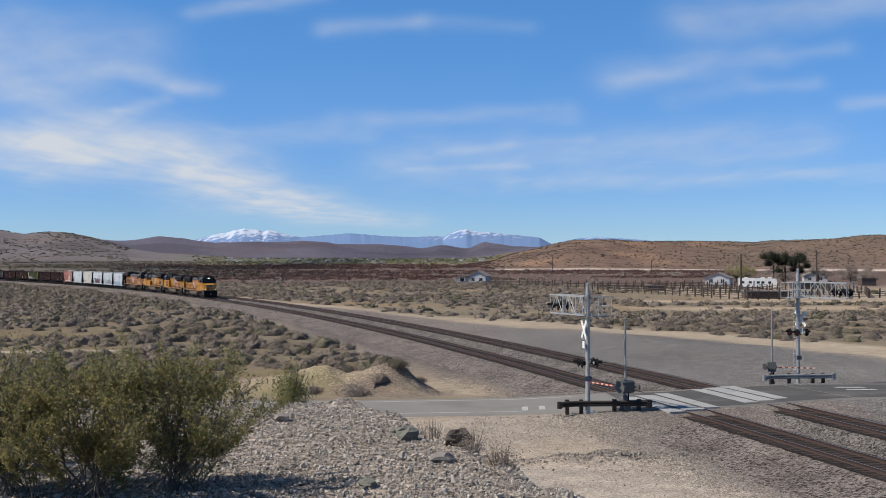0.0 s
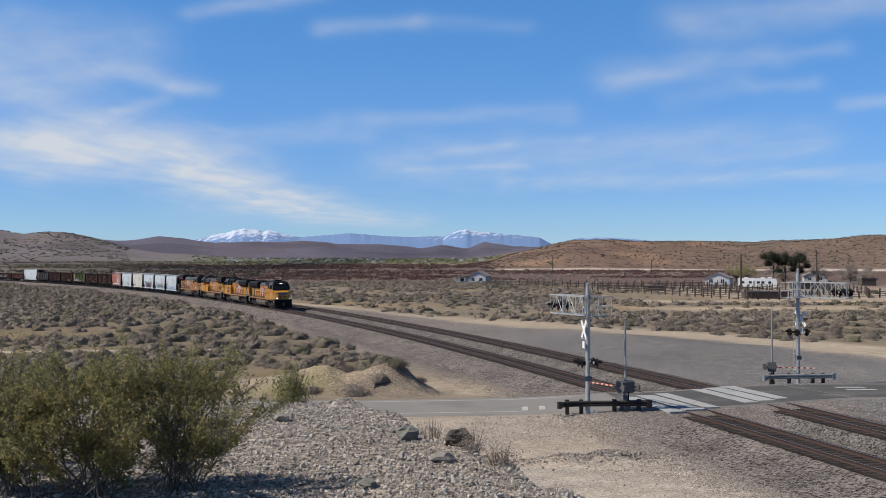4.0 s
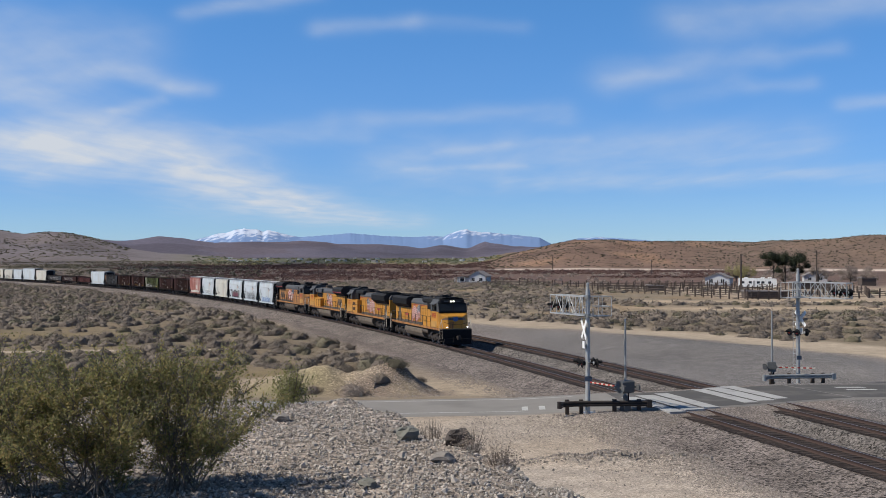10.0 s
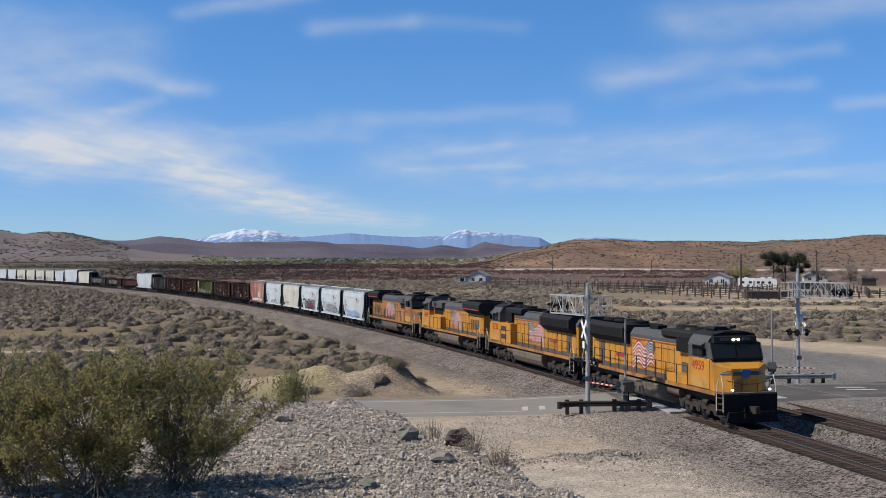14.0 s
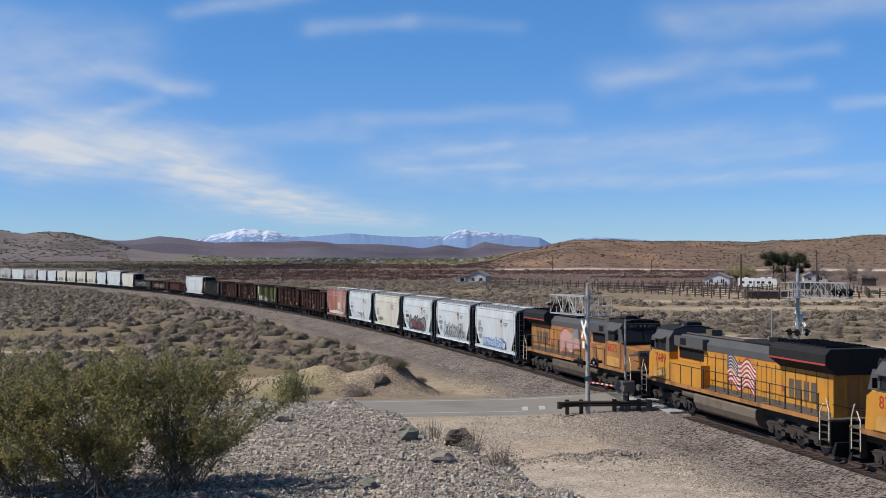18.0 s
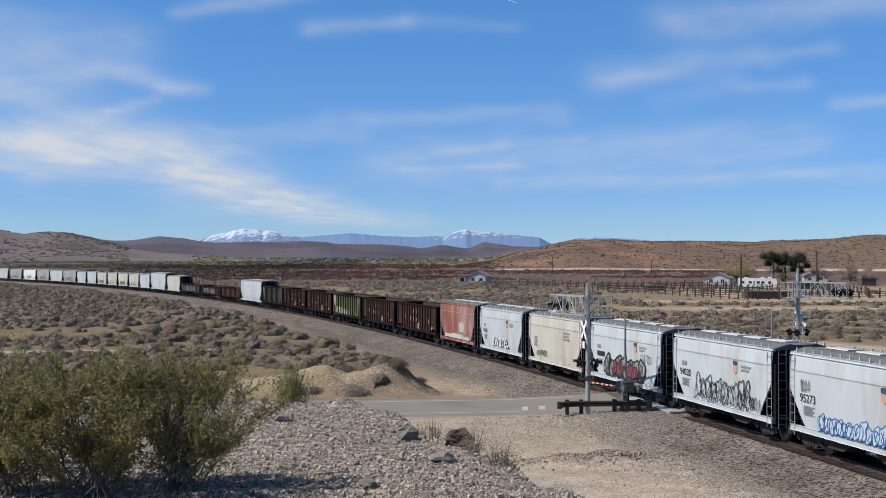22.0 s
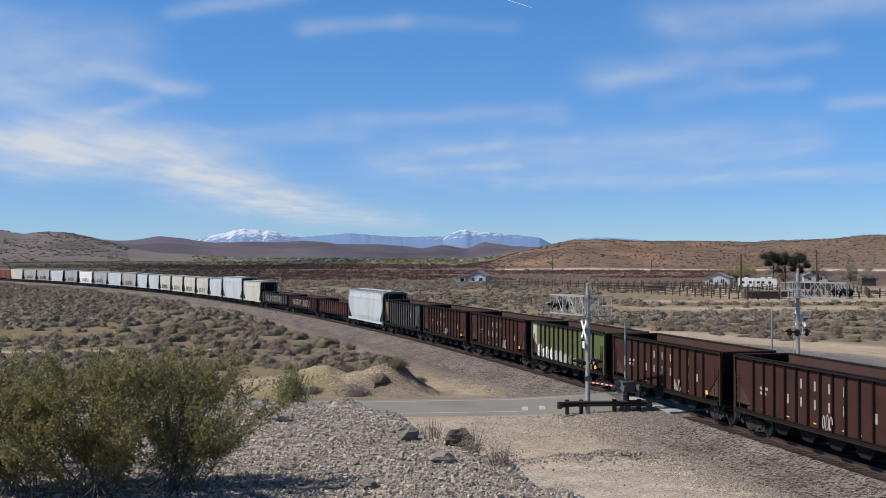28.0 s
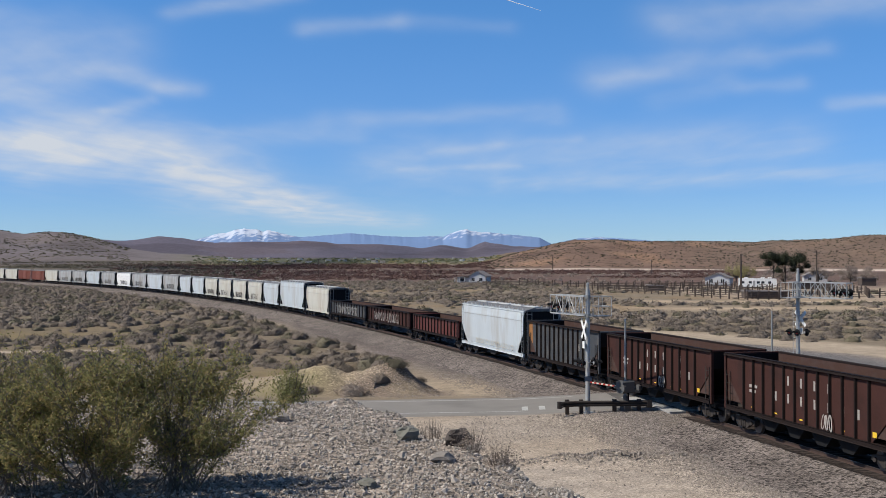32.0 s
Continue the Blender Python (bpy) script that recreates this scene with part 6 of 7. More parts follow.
def crossing_gate(base, arm_to, H, label):
    """Gate mechanism on a tall thin post, with a lowered striped arm."""
    bx, by = base
    z0 = float(ground(np.array([bx]), np.array([by]))[0]) - 0.02
    dx, dy = arm_to[0] - bx, arm_to[1] - by
    n = math.hypot(dx, dy)
    ob = thing("crossing_gate", label, "railway gate", m=pose(bx, by, z0, 0, 0, math.degrees(math.atan2(dy, dx))), group="crossing gates")
    part("post", Build().cyl((0, 0, 0), (0, 0, H), 0.075, 10, 0.05), M["galv_dark"], ob)
    part("base", Build().box(-0.22, -0.22, 0, 0.22, 0.22, 0.3).cyl((0, 0, 0.3), (0, 0, 0.9), 0.14, 10), M["gate_grey"], ob)
    part("mechanism_box", Build().round_box(-0.3, -0.42, 1.05, 0.28, 0.42, 1.72, 0.06, "y"), M["gate_grey"], ob, "dark grey gate motor box")
    part("conduit", Build().tube([(0.1, -0.3, 0.0), (0.12, -0.32, 0.6), (0.1, -0.3, 1.1)], 0.035, 6), M["black"], ob)
    for y in (-0.52, 0.52):
        part("counter_arm", Build().box(-0.5, y - 0.03, 1.3, 0.35, y + 0.03, 1.42).round_box(-0.62, y - 0.06, 1.2, -0.36, y + 0.06, 1.52, 0.04, "y"), M["gate_grey"], ob)
    k = max(6, int(n / 0.22))
    arm = part("gate_arm", Build().box(0.2, -0.03, 1.3, n, 0.03, 1.36), M["white"], ob, "striped gate arm, lowered")
    for i in range(k):
        x0, x1 = 0.3 + (n - 0.3) * i / k, 0.3 + (n - 0.3) * (i + 1) / k
        part("stripe", Build().box(x0, -0.033, 1.29, x1, 0.033, 1.37), M["num_red"] if i % 2 else M["rail_white"], arm)
    return ob


def guard_rail(p0, p1, posts, paint, label):
    """W-beam rail on timber posts."""
    dx, dy = p1[0] - p0[0], p1[1] - p0[1]
    n, a = math.hypot(dx, dy), math.degrees(math.atan2(dy, dx))
    zs = ground(np.array([p0[0], p1[0]]), np.array([p0[1], p1[1]]))
    z0 = float(zs.min()) - 0.03
    ob = thing("guard_rail", label, "guard rail", m=pose(p0[0], p0[1], z0, 0, 0, a), group="guard rails")
    prof = [(-0.10, 0.50), (-0.17, 0.56), (-0.17, 0.62), (-0.10, 0.66), (-0.17, 0.70), (-0.17, 0.76), (-0.10, 0.82), (-0.085, 0.82), (-0.15, 0.755), (-0.15, 0.705), (-0.085, 0.66), (-0.15, 0.615), (-0.15, 0.565), (-0.085, 0.50)]
    way = [(-0.12, -0.62), (0.05, -0.36), (0.4, -0.14), (0.9, -0.03), (1.5, 0.0), (n, 0.0)]
    k, vs, fs = len(prof), [], []
    for i, (x, y) in enumerate(way):
        c, d = way[max(0, i - 1)], way[min(len(way) - 1, i + 1)]
        t = math.atan2(d[1] - c[1], d[0] - c[0])
        vs += [(x - o * math.sin(t), y + o * math.cos(t), z) for o, z in prof]
        if i:
            fs += [[(i - 1) * k + j, (i - 1) * k + (j + 1) % k, i * k + (j + 1) % k, i * k + j] for j in range(k)]
    part("beam", Build().add(vs, fs), M[paint], ob, "weathered steel W-beam, curled at one end")
    part("beam_end", Build().round_box(-0.26, -0.76, 0.46, -0.02, -0.5, 0.84, 0.05, "z"), M[paint], ob)
    part("beam_end", Build().box(n - 0.05, -0.2, 0.42, n + 0.22, 0.12, 0.84), M[paint], ob)
    for x in posts:
        part("post", cached("guard_post", lambda: Build().round_box(-0.11, -0.1, -0.3, 0.11, 0.12, 0.88, 0.02, "z"), M["timber"]), M["timber"], ob, "dark timber post", m=pose(x * n, 0, 0))
    return ob


cantilever((8.13, 63.5), (6.65, 66.9), -1, 188.0, 2.85, "tall grey steel mast with truss arm, flashers and crossbuck", 0, 7.25, 5.5)
crossing_gate((10.25, 63.6), (8.65, 66.4), 5.2, "lowered red and white gate with thin grey post")
# the near rail's beam gets a dark colour that holds its shaded side
guard_rail((6.55, 63.3), (11.5, 63.6), (0.08, 0.24, 0.62, 0.90), "truck", "weathered guard rail on timber posts, beam coloured shade-dark")
cantilever((25.3, 80.6), (27.75, 77.2), -1, 25.0, 3.75, "tall grey steel mast with ladder, truss arm and flashers", 16, 8.2, 6.25)
crossing_gate((23.35, 80.3), (26.2, 79.6), 5.3, "lowered striped gate with counterweights, thin grey post")
guard_rail((22.5, 79.6), (27.6, 80.3), (0.12, 0.38, 0.72, 0.87), "galv_dark", "weathered guard rail on dark posts")


# ---------------------------------------------------------------- houses, yard and poles far off
def gz(x, y):
    return float(ground(np.array([x]), np.array([y]))[0])


def house(x, y, turn, w, d, h, rise, label, porch=False):
    """Small gabled house: walls, roof, windows, door. Local y points away."""
    ob = thing("house", label, "house", m=pose(x, y, gz(x, y) - 0.1, 0, 0, turn))
    part("wall", Build().prism([(-w / 2, 0), (w / 2, 0), (w / 2, h), (0, h + rise), (-w / 2, h)], "y", 0, d), M["house_white"], ob, "pale painted siding")
    for s in (-1, 1):
        part("roof", Build().prism([(s * (w / 2 + 0.5), h - 0.35 * rise / (w / 2) - 0.05), (0, h + rise), (0, h + rise + 0.16), (s * (w / 2 + 0.5), h - 0.35 * rise / (w / 2) + 0.12)], "y", -0.5, d + 0.5), M["house_roof"], ob, "grey shingle roof slope")
    for xx in (-w * 0.25, w * 0.22):
        wi = part("window", Build().box(xx - 0.6, -0.03, 1.0, xx + 0.6, 0.02, 2.2), M["dark_window"], ob)
        part("window_frame", Build().box(xx - 0.7, -0.05, 2.2, xx + 0.7, 0.0, 2.3).box(xx - 0.7, -0.05, 0.9, xx + 0.7, 0.0, 1.0).box(xx - 0.04, -0.05, 1.0, xx + 0.04, 0.0, 2.2), M["white"], wi)
    if porch:
        part("porch_roof", Build().prism([(-w / 2 - 6.0, 2.3), (-w / 2, 2.9), (-w / 2, 3.05), (-w / 2 - 6.0, 2.45)], "y", 0.3, d - 0.5), M["house_roof"], ob)
        part("porch_wall", Build().box(-w / 2 - 5.4, 2.0, 0, -w / 2, d - 1, 2.35), M["house_white"], ob)
        for k in range(4):
            part("porch_post", Build().box(-w / 2 - 5.8 + 1.9 * k, 0.35, 0, -w / 2 - 5.65 + 1.9 * k, 0.5, 2.35), M["white"], ob)
        part("wing_window", Build().box(-w / 2 - 4, 1.97, 0.9, -w / 2 - 2.4, 2.0, 1.9), M["dark_window"], ob)
    return ob


def trailer(x, y, turn, L):
    ob = thing("travel_trailer", "long white travel trailer parked on the yard", "trailer", m=pose(x, y, gz(x, y), 0, 0, turn))
    part("body", Build().prism([(-L / 2, 0.9), (-L / 2 + 0.3, 0.65), (L / 2 - 0.4, 0.65), (L / 2, 1.3), (L / 2 - 0.2, 3.3), (-L / 2, 3.45)], "y", -1.25, 1.25), M["white"], ob, "white ribbed body")
    for k, xx in enumerate((-4.4, -2.2, 0.2, 1.6, 3.6)):
        part("window", Build().box(xx - 0.45, -1.27, 1.8, xx + 0.45, -1.25, 2.5), M["dark_window"], ob)
    part("door", Build().box(-1.4, -1.27, 0.8, -0.7, -1.25, 2.7), M["hop_grey"], ob)
    for xx in (0.6, 1.6):
        part("wheel", Build().cyl((xx, -1.25, 0.36), (xx, -1.0, 0.36), 0.36, 12).cyl((xx, 1.0, 0.36), (xx, 1.25, 0.36), 0.36, 12), M["black"], ob)
    for xx in (-3.5, 1.5, 3.6):
        part("roof_vent", Build().round_box(xx - 0.6, -0.5, 3.4, xx + 0.6, 0.5, 3.75, 0.08), M["white"], ob)
    return ob


def utility_pole(x, y, H, thick=0.19, cross=True):
    ob = thing("utility_pole", "dark wooden utility pole with crossarm", "pole", m=pose(x, y, gz(x, y)), group="utility poles")
    part("pole", Build().cyl((0, 0, -0.3), (0, 0, H), thick, 8, thick * 0.7), M["fence"], ob)
    if cross:
        part("crossarm", Build().box(-1.2, -0.06, H - 0.7, 1.2, 0.06, H - 0.55), M["fence"], ob)
        for k in (-1.1, -0.5, 0.5, 1.1):
            part("insulator", Build().cyl((k, 0, H - 0.55), (k, 0, H - 0.38), 0.05, 6), M["galv"], ob)
    return ob


house(13.2, 436, -16, 6.6, 9, 2.9, 1.9, "small pale blue-grey gabled house with porch", True)
house(97.5, 402, -22, 8.6, 9, 2.7, 1.7, "white gabled outbuilding with grey roof")
house(150, 455, -14, 9.0, 10, 2.8, 2.0, "pale house half hidden behind bare trees")
trailer(98.0, 352, -17, 11.6)
for x, y, h, w in ((87, 330, 10.9, 0.34), (139.5, 422, 12.5, 0.36), (98.5, 1020, 12, 0.3), (-9, 640, 10.5, 0.2), (-66, 600, 9.5, 0.2), (88, 905, 13, 0.3), (118, 640, 9, 0.2)):
    utility_pole(x, y, h, w)


def corral():
    """Timber stock pens: posts and rails in several runs."""
    runs = [((44, 345), (62, 278), 17), ((62, 278), (69, 256), 6), ((69, 256), (101, 268), 12), ((38, 385), (96, 372), 22), ((30, 400), (38, 385), 5), ((62, 278), (96, 330), 14), ((48, 350), (88, 352), 14), ((101, 268), (112, 300), 8), ((96, 372), (100, 330), 7), ((10, 405), (38, 392), 10), ((40, 362), (92, 360), 20), ((70, 262), (104, 300), 14), ((50, 322), (86, 318), 14), ((112, 300), (118, 350), 12), ((101, 268), (150, 290), 16)]
    post = Build().box(-0.15, -0.15, -0.3, 0.15, 0.15, 2.1).mesh("post", M["fence"])
    for a, c, n in runs:
        ob = thing("timber_fence", "dark weathered timber stock fence with posts and rails", "fence", m=pose(a[0], a[1], 0), group="stock pens")
        d = (c[0] - a[0], c[1] - a[1])
        zs = [gz(a[0] + d[0] * i / n, a[1] + d[1] * i / n) for i in range(n + 1)]
        rng = random.Random(int(a[0]))
        for i in range(n + 1):
            part("post", post, M["fence"], ob, m=pose(d[0] * i / n, d[1] * i / n, zs[i] + rng.uniform(-0.25, 0.2), rng.uniform(-3, 3), rng.uniform(-3, 3), 0))
        for k, z in enumerate((0.5, 1.0, 1.5)):
            part("rail", Build().tube([(d[0] * i / n, d[1] * i / n, zs[i] + z) for i in range(n + 1)], 0.1, 4), M["fence"], ob)
    # loading chute and sheds in the pens
    for x, y, w, d_, h, lab in ((76, 268, 9.4, 4, 1.6, "low dark timber shed in the stock pens"), (118, 360, 14, 4, 2.0, "long dark hay stack by the trailer"), (150, 400, 5, 4, 2.6, "small grey shed on the yard"), (62, 330, 5, 3, 1.6, "dark timber loading chute")):
        sh = thing("shed", lab, "shed", m=pose(x, y, gz(x, y)))
        part("wall", Build().box(-w / 2, -d_ / 2, -0.2, w / 2, d_ / 2, h), M["fence"], sh)
        part("roof", Build().prism([(-w / 2 - 0.2, h), (w / 2 + 0.2, h), (w / 2 + 0.2, h + 0.12), (-w / 2 - 0.2, h + 0.4)], "y", -d_ / 2 - 0.2, d_ / 2 + 0.2), M["house_roof"], sh)


corral()


def far_houses():
    rng = random.Random(9)
    for k in range(26):
        th, r = rng.uniform(-11, 2.0), rng.uniform(1900, 2900)
        x, y = r * math.sin(radians(th)), r * math.cos(radians(th))
        w, h = rng.uniform(6, 12), rng.uniform(2.4, 3.2)
        ob = thing("far_house", "small pale house in the distant settlement", "house", m=pose(x, y, gz(x, y), 0, 0, rng.uniform(-30, 30)), group="settlement")
        part("wall", Build().box(-w / 2, -4, -0.5, w / 2, 4, h), M["white"] if k % 3 else M["hop_cream"], ob)
        part("roof", Build().prism([(-5, h), (5, h), (0, h + 1.4)], "x", -w / 2 - 0.5, w / 2 + 0.5), M["house_roof"], ob)


far_houses()


# ---------------------------------------------------------------- vegetation and stones
def leaf_material(name, color, vary=0.35, rough=0.85, trans=0.0):
    m = mat(name, color, rough, vary=0.1, scale=2.0, rnd=vary, spec=0.2)
    if trans:
        n, l = m.node_tree.nodes, m.node_tree.links
        t, mx = n.new("ShaderNodeBsdfTranslucent"), n.new("ShaderNodeMixShader")
        t.inputs["Color"].default_value = (*[min(1, c * 1.6) for c in color], 1)
        mx.inputs[0].default_value = trans
        l.new(n["Principled BSDF"].outputs[0], mx.inputs[1])
        l.new(t.outputs[0], mx.inputs[2])
        l.new(mx.outputs[0], n["Material Output"].inputs["Surface"])
    return m


M["sage"] = leaf_material("grey_sagebrush", (0.172, 0.142, 0.115), 0.3)
M["sage_olive"] = leaf_material("olive_sagebrush", (0.132, 0.116, 0.08), 0.3)
M["red_twig"] = leaf_material("red_brown_winter_twigs", (0.118, 0.07, 0.06), 0.12)
M["olive"] = leaf_material("olive_spring_twigs", (0.27, 0.24, 0.115), 0.35)
M["grey_twig"] = leaf_material("grey_winter_twigs", (0.28, 0.23, 0.19), 0.35)
M["green_tree"] = leaf_material("dull_green_foliage", (0.15, 0.165, 0.095), 0.35)
M["dark_green"] = leaf_material("dark_pine_foliage", (0.03, 0.036, 0.02), 0.5)
M["creosote"] = leaf_material("creosote_leaves", (0.175, 0.172, 0.07), 0.7, 0.6, 0.5)
M["creosote_yellow"] = leaf_material("yellowing_creosote_leaves", (0.26, 0.21, 0.092), 0.5, 0.6, 0.4)


def clumps(cx, cy, cz, rad, hgt, n, size, seed, shell=0.55):
    """Triangles for many bushes at once: n small leaves spread over each dome."""
    rng = np.random.default_rng(seed)
    k = len(cx)
    u = rng.random((k, n)) * 2 * np.pi
    w = rng.random((k, n)) ** 0.8
    q = (shell + (1 - shell) * rng.random((k, n))) * (0.75 + 0.5 * rng.random((k, n)) * rng.random((k, n)))
    lob = 1 + 0.22 * np.sin(u * 3 + cx[:, None] * 7) + 0.15 * np.sin(u * 5 + cy[:, None] * 5)
    hor = np.sqrt(1 - w ** 2) * q * rad[:, None] * lob
    px = cx[:, None] + hor * np.cos(u)
    py = cy[:, None] + hor * np.sin(u)
    pz = cz[:, None] + w * q * hgt[:, None]
    c = np.stack([px, py, pz], -1).reshape(-1, 3)
    s = np.repeat(size, n) * (0.6 + 0.8 * rng.random(k * n))
    out = np.stack([np.sqrt(1 - w ** 2) * np.cos(u), np.sqrt(1 - w ** 2) * np.sin(u), w + 0.15], -1).reshape(-1, 3) + rng.normal(0, 0.6, (k * n, 3))
    out /= np.linalg.norm(out, axis=1)[:, None]
    a = rng.normal(size=(k * n, 3))
    a -= (a * out).sum(1)[:, None] * out
    a /= np.linalg.norm(a, axis=1)[:, None]
    b = np.cross(out, a)
    v = np.stack([c + a * s[:, None], c - 0.5 * a * s[:, None] + 0.6 * b * s[:, None], c - 0.5 * a * s[:, None] - 0.6 * b * s[:, None]], 1)
    return v.reshape(-1, 3), np.arange(3 * k * n).reshape(-1, 3)


def domes(cx, cy, cz, rad, hgt, seed, rings=6, seg=13):
    """Lumpy rounded masses of twigs, one for each bush, inside the leaves."""
    rng = np.random.default_rng(seed)
    k = len(cx)
    ph = np.linspace(-0.12, 1, rings)[None, :, None] * np.pi / 2
    u = (np.arange(seg)[None, None, :] + 0.5 * (np.arange(rings) % 2)[None, :, None]) * 2 * np.pi / seg
    lob = 1 + 0.22 * np.sin(u * 3 + cx[:, None, None] * 7) + 0.15 * np.sin(u * 5 + cy[:, None, None] * 5)
    j = 1 + 0.17 * rng.normal(size=(k, rings, seg))
    h = np.cos(ph) * lob * j
    v = np.stack([cx[:, None, None] + rad[:, None, None] * h * np.cos(u), cy[:, None, None] + rad[:, None, None] * h * np.sin(u), cz[:, None, None] + hgt[:, None, None] * np.sin(ph) * j], -1)
    a = np.arange(rings * seg).reshape(rings, seg)
    b = np.roll(a, -1, axis=1)
    f = np.concatenate([np.stack([a[:-1], b[:-1], b[1:]], -1).reshape(-1, 3), np.stack([a[:-1], b[1:], a[1:]], -1).reshape(-1, 3)])
    return v.reshape(-1, 3), (f[None] + rings * seg * np.arange(k)[:, None, None]).reshape(-1, 3)


def scatter(name, label, category, material, x, y, rad, hgt, n, size, seed, lift=-0.05, shell=0.55, core=0.0):
    z = ground(x, y) + lift
    v, f = clumps(x, y, z, rad, hgt, n, size, seed, shell)
    if core:
        v2, f2 = domes(x, y, z, rad * core, hgt * core, seed, *((6, 13) if n > 300 else (4, 9)))
        v, f = np.concatenate([v, v2]), np.concatenate([f, f2 + len(v)])
    return tagged(new(name, mesh_np(name, v, f, material, bool(core))), label, category, kind="stuff")


def build_scrub():
    rng = np.random.default_rng(3)
    # candidate places over the fan that is in view
    N = 19000
    r = np.sqrt(rng.uniform(74 ** 2, 470 ** 2, N))
    th = np.radians(rng.uniform(-25, 25, N))
    x, y = r * np.sin(th), r * np.cos(th)
    n = dist_to_line(x, y)
    clear = np.abs(y - road_y(x)) > 6.5
    patch = fbm(x, y, 0.055, 3, 3.3)
    left = (n > 8.2 + 1.5 * fbm(x, y, 0.08, 3, 1.0)) & clear & (y > 76) & (rng.random(N) < 0.97 - 0.5 * smooth(0.3, 0.6, patch)) & (meadow(x, y) < 0.1 + 0.5 * rng.random(N) ** 3) & ~((np.abs(y - 117 - 0.05 * (x + 40)) < 1.8) & (x < -22))
    left &= ~((x > -15) & (y < 88) & (rng.random(N) < 0.8)) & ~((x > -4) & (y < 98))
    right = (n < scrub_edge(x) + 1.5 * fbm(x, y, 0.09, 2, 4.0)) & clear & (rng.random(N) < 0.8 - 0.65 * smooth(0.05, 0.4, fbm(x, y, 0.035, 3, 5.1))) & ~((x > 36) & (y < 128) & (rng.random(N) < 0.8))
    track = (np.abs(y - 240 - 0.08 * x) < 9) & (x > 40)          # sandy lane on the far side
    yard = (x > 42) & (y > 250)
    right &= ~((x > 40) & (rng.random(N) < 0.35)) & ~track & ~(yard & (rng.random(N) < 0.93)) & ~((y > 330) & (rng.random(N) < 0.5)) & ~((x > 30) & (y > 196) & (y < 226) & (rng.random(N) < 0.8))
    for sel, m1, m2 in ((left, "sage", "sage_olive"), (right, "sage", "sage_olive")):
        for near in (True, False):
            s0 = sel & ((r < 170) == near)
            for mm, fr in ((m1, rng.random(N) < 0.8), (m2, None)):
                s = s0 & (fr if fr is not None else ~last)
                last = fr if fr is not None else None
                k = int(s.sum())
                rad = (0.5 + 0.85 * rng.random(k) ** 1.3) * (0.8 + 0.2 * smooth(80, 120, r[s])) * (1.15 if near else 1.25) * (1.25 if sel is right else 1.1)
                scatter("sagebrush", "low grey-brown desert sagebrush scrub" if mm == "sage" else "low olive-grey desert scrub", "scrub", M[mm], x[s], y[s], rad, rad * (rng.uniform(0.6, 0.95, k) if sel is left else rng.uniform(0.45, 0.75, k)), 620 if near else 105, rad * (0.045 if near else 0.105), 11 + near, -0.08, 0.55, 0.58)
    # red winter thickets over the flat, town trees, hill scrub
    def band(name, label, mm, count, r0, r1, t0, t1, ra, rb, hk, nl, ls, seed, keep=None):
        g = np.random.default_rng(seed)
        rr = np.sqrt(g.uniform(r0 ** 2, r1 ** 2, count))
        tt = np.radians(g.uniform(t0, t1, count))
        bx, by = rr * np.sin(tt), rr * np.cos(tt)
        ok = (fbm(bx, by, 0.012, 3, seed) > -0.35) & (dist_to_line(bx, by) < -20)
        if keep is not None:
            ok &= keep(bx, by, rr, np.degrees(tt))
        bx, by = bx[ok], by[ok]
        rad = g.uniform(ra, rb, len(bx))
        scatter(name, label, "thicket", M[mm], bx, by, rad, rad * hk, nl, rad * ls, seed, -0.2)
    band("winter_thicket", "red-brown leafless winter thicket on the flat", "red_twig", 2400, 500, 930, -17, 15, 2.2, 4.6, 0.38, 90, 0.11, 21, lambda a, b, q, t: ~((a > 70) & (q < 560)) & (np.random.default_rng(5).random(len(a)) < smooth(-17, -8, t)))
    band("winter_thicket", "red-brown leafless winter thicket on the flat", "red_twig", 1500, 1020, 1800, -19, 2.5, 4, 8, 0.35, 60, 0.11, 22, lambda a, b, q, t: np.random.default_rng(6).random(len(a)) < smooth(-19, -9, t))
    band("grey_thicket", "grey-brown scrub on the distant flat", "grey_twig", 1300, 430, 1000, -20, 20, 1.2, 2.6, 0.8, 60, 0.17, 23)
    band("settlement_trees", "green and grey trees about the distant settlement", "green_tree", 420, 1700, 3000, -12.5, 3, 3, 6.5, 0.7, 40, 0.2, 24)
    band("settlement_trees", "olive spring trees about the distant settlement", "olive", 330, 1500, 2800, -12, 3, 3, 7, 0.4, 40, 0.2, 25)
    band("plain_scrub", "dark low scrub over the distant plain", "sage_olive", 4500, 560, 2300, -25, -9, 1.4, 3.4, 0.5, 14, 0.35, 27)
    band("hill_scrub", "sparse dark scrub on the western hills", "sage_olive", 1400, 2300, 3050, -25, -15.5, 2.5, 6, 0.3, 12, 0.4, 28)
    band("hill_scrub", "sparse dark scrub dotted over the hill", "sage_olive", 7000, 1120, 1600, 2.2, 26, 0.7, 1.9, 0.7, 12, 0.4, 26)


build_scrub()


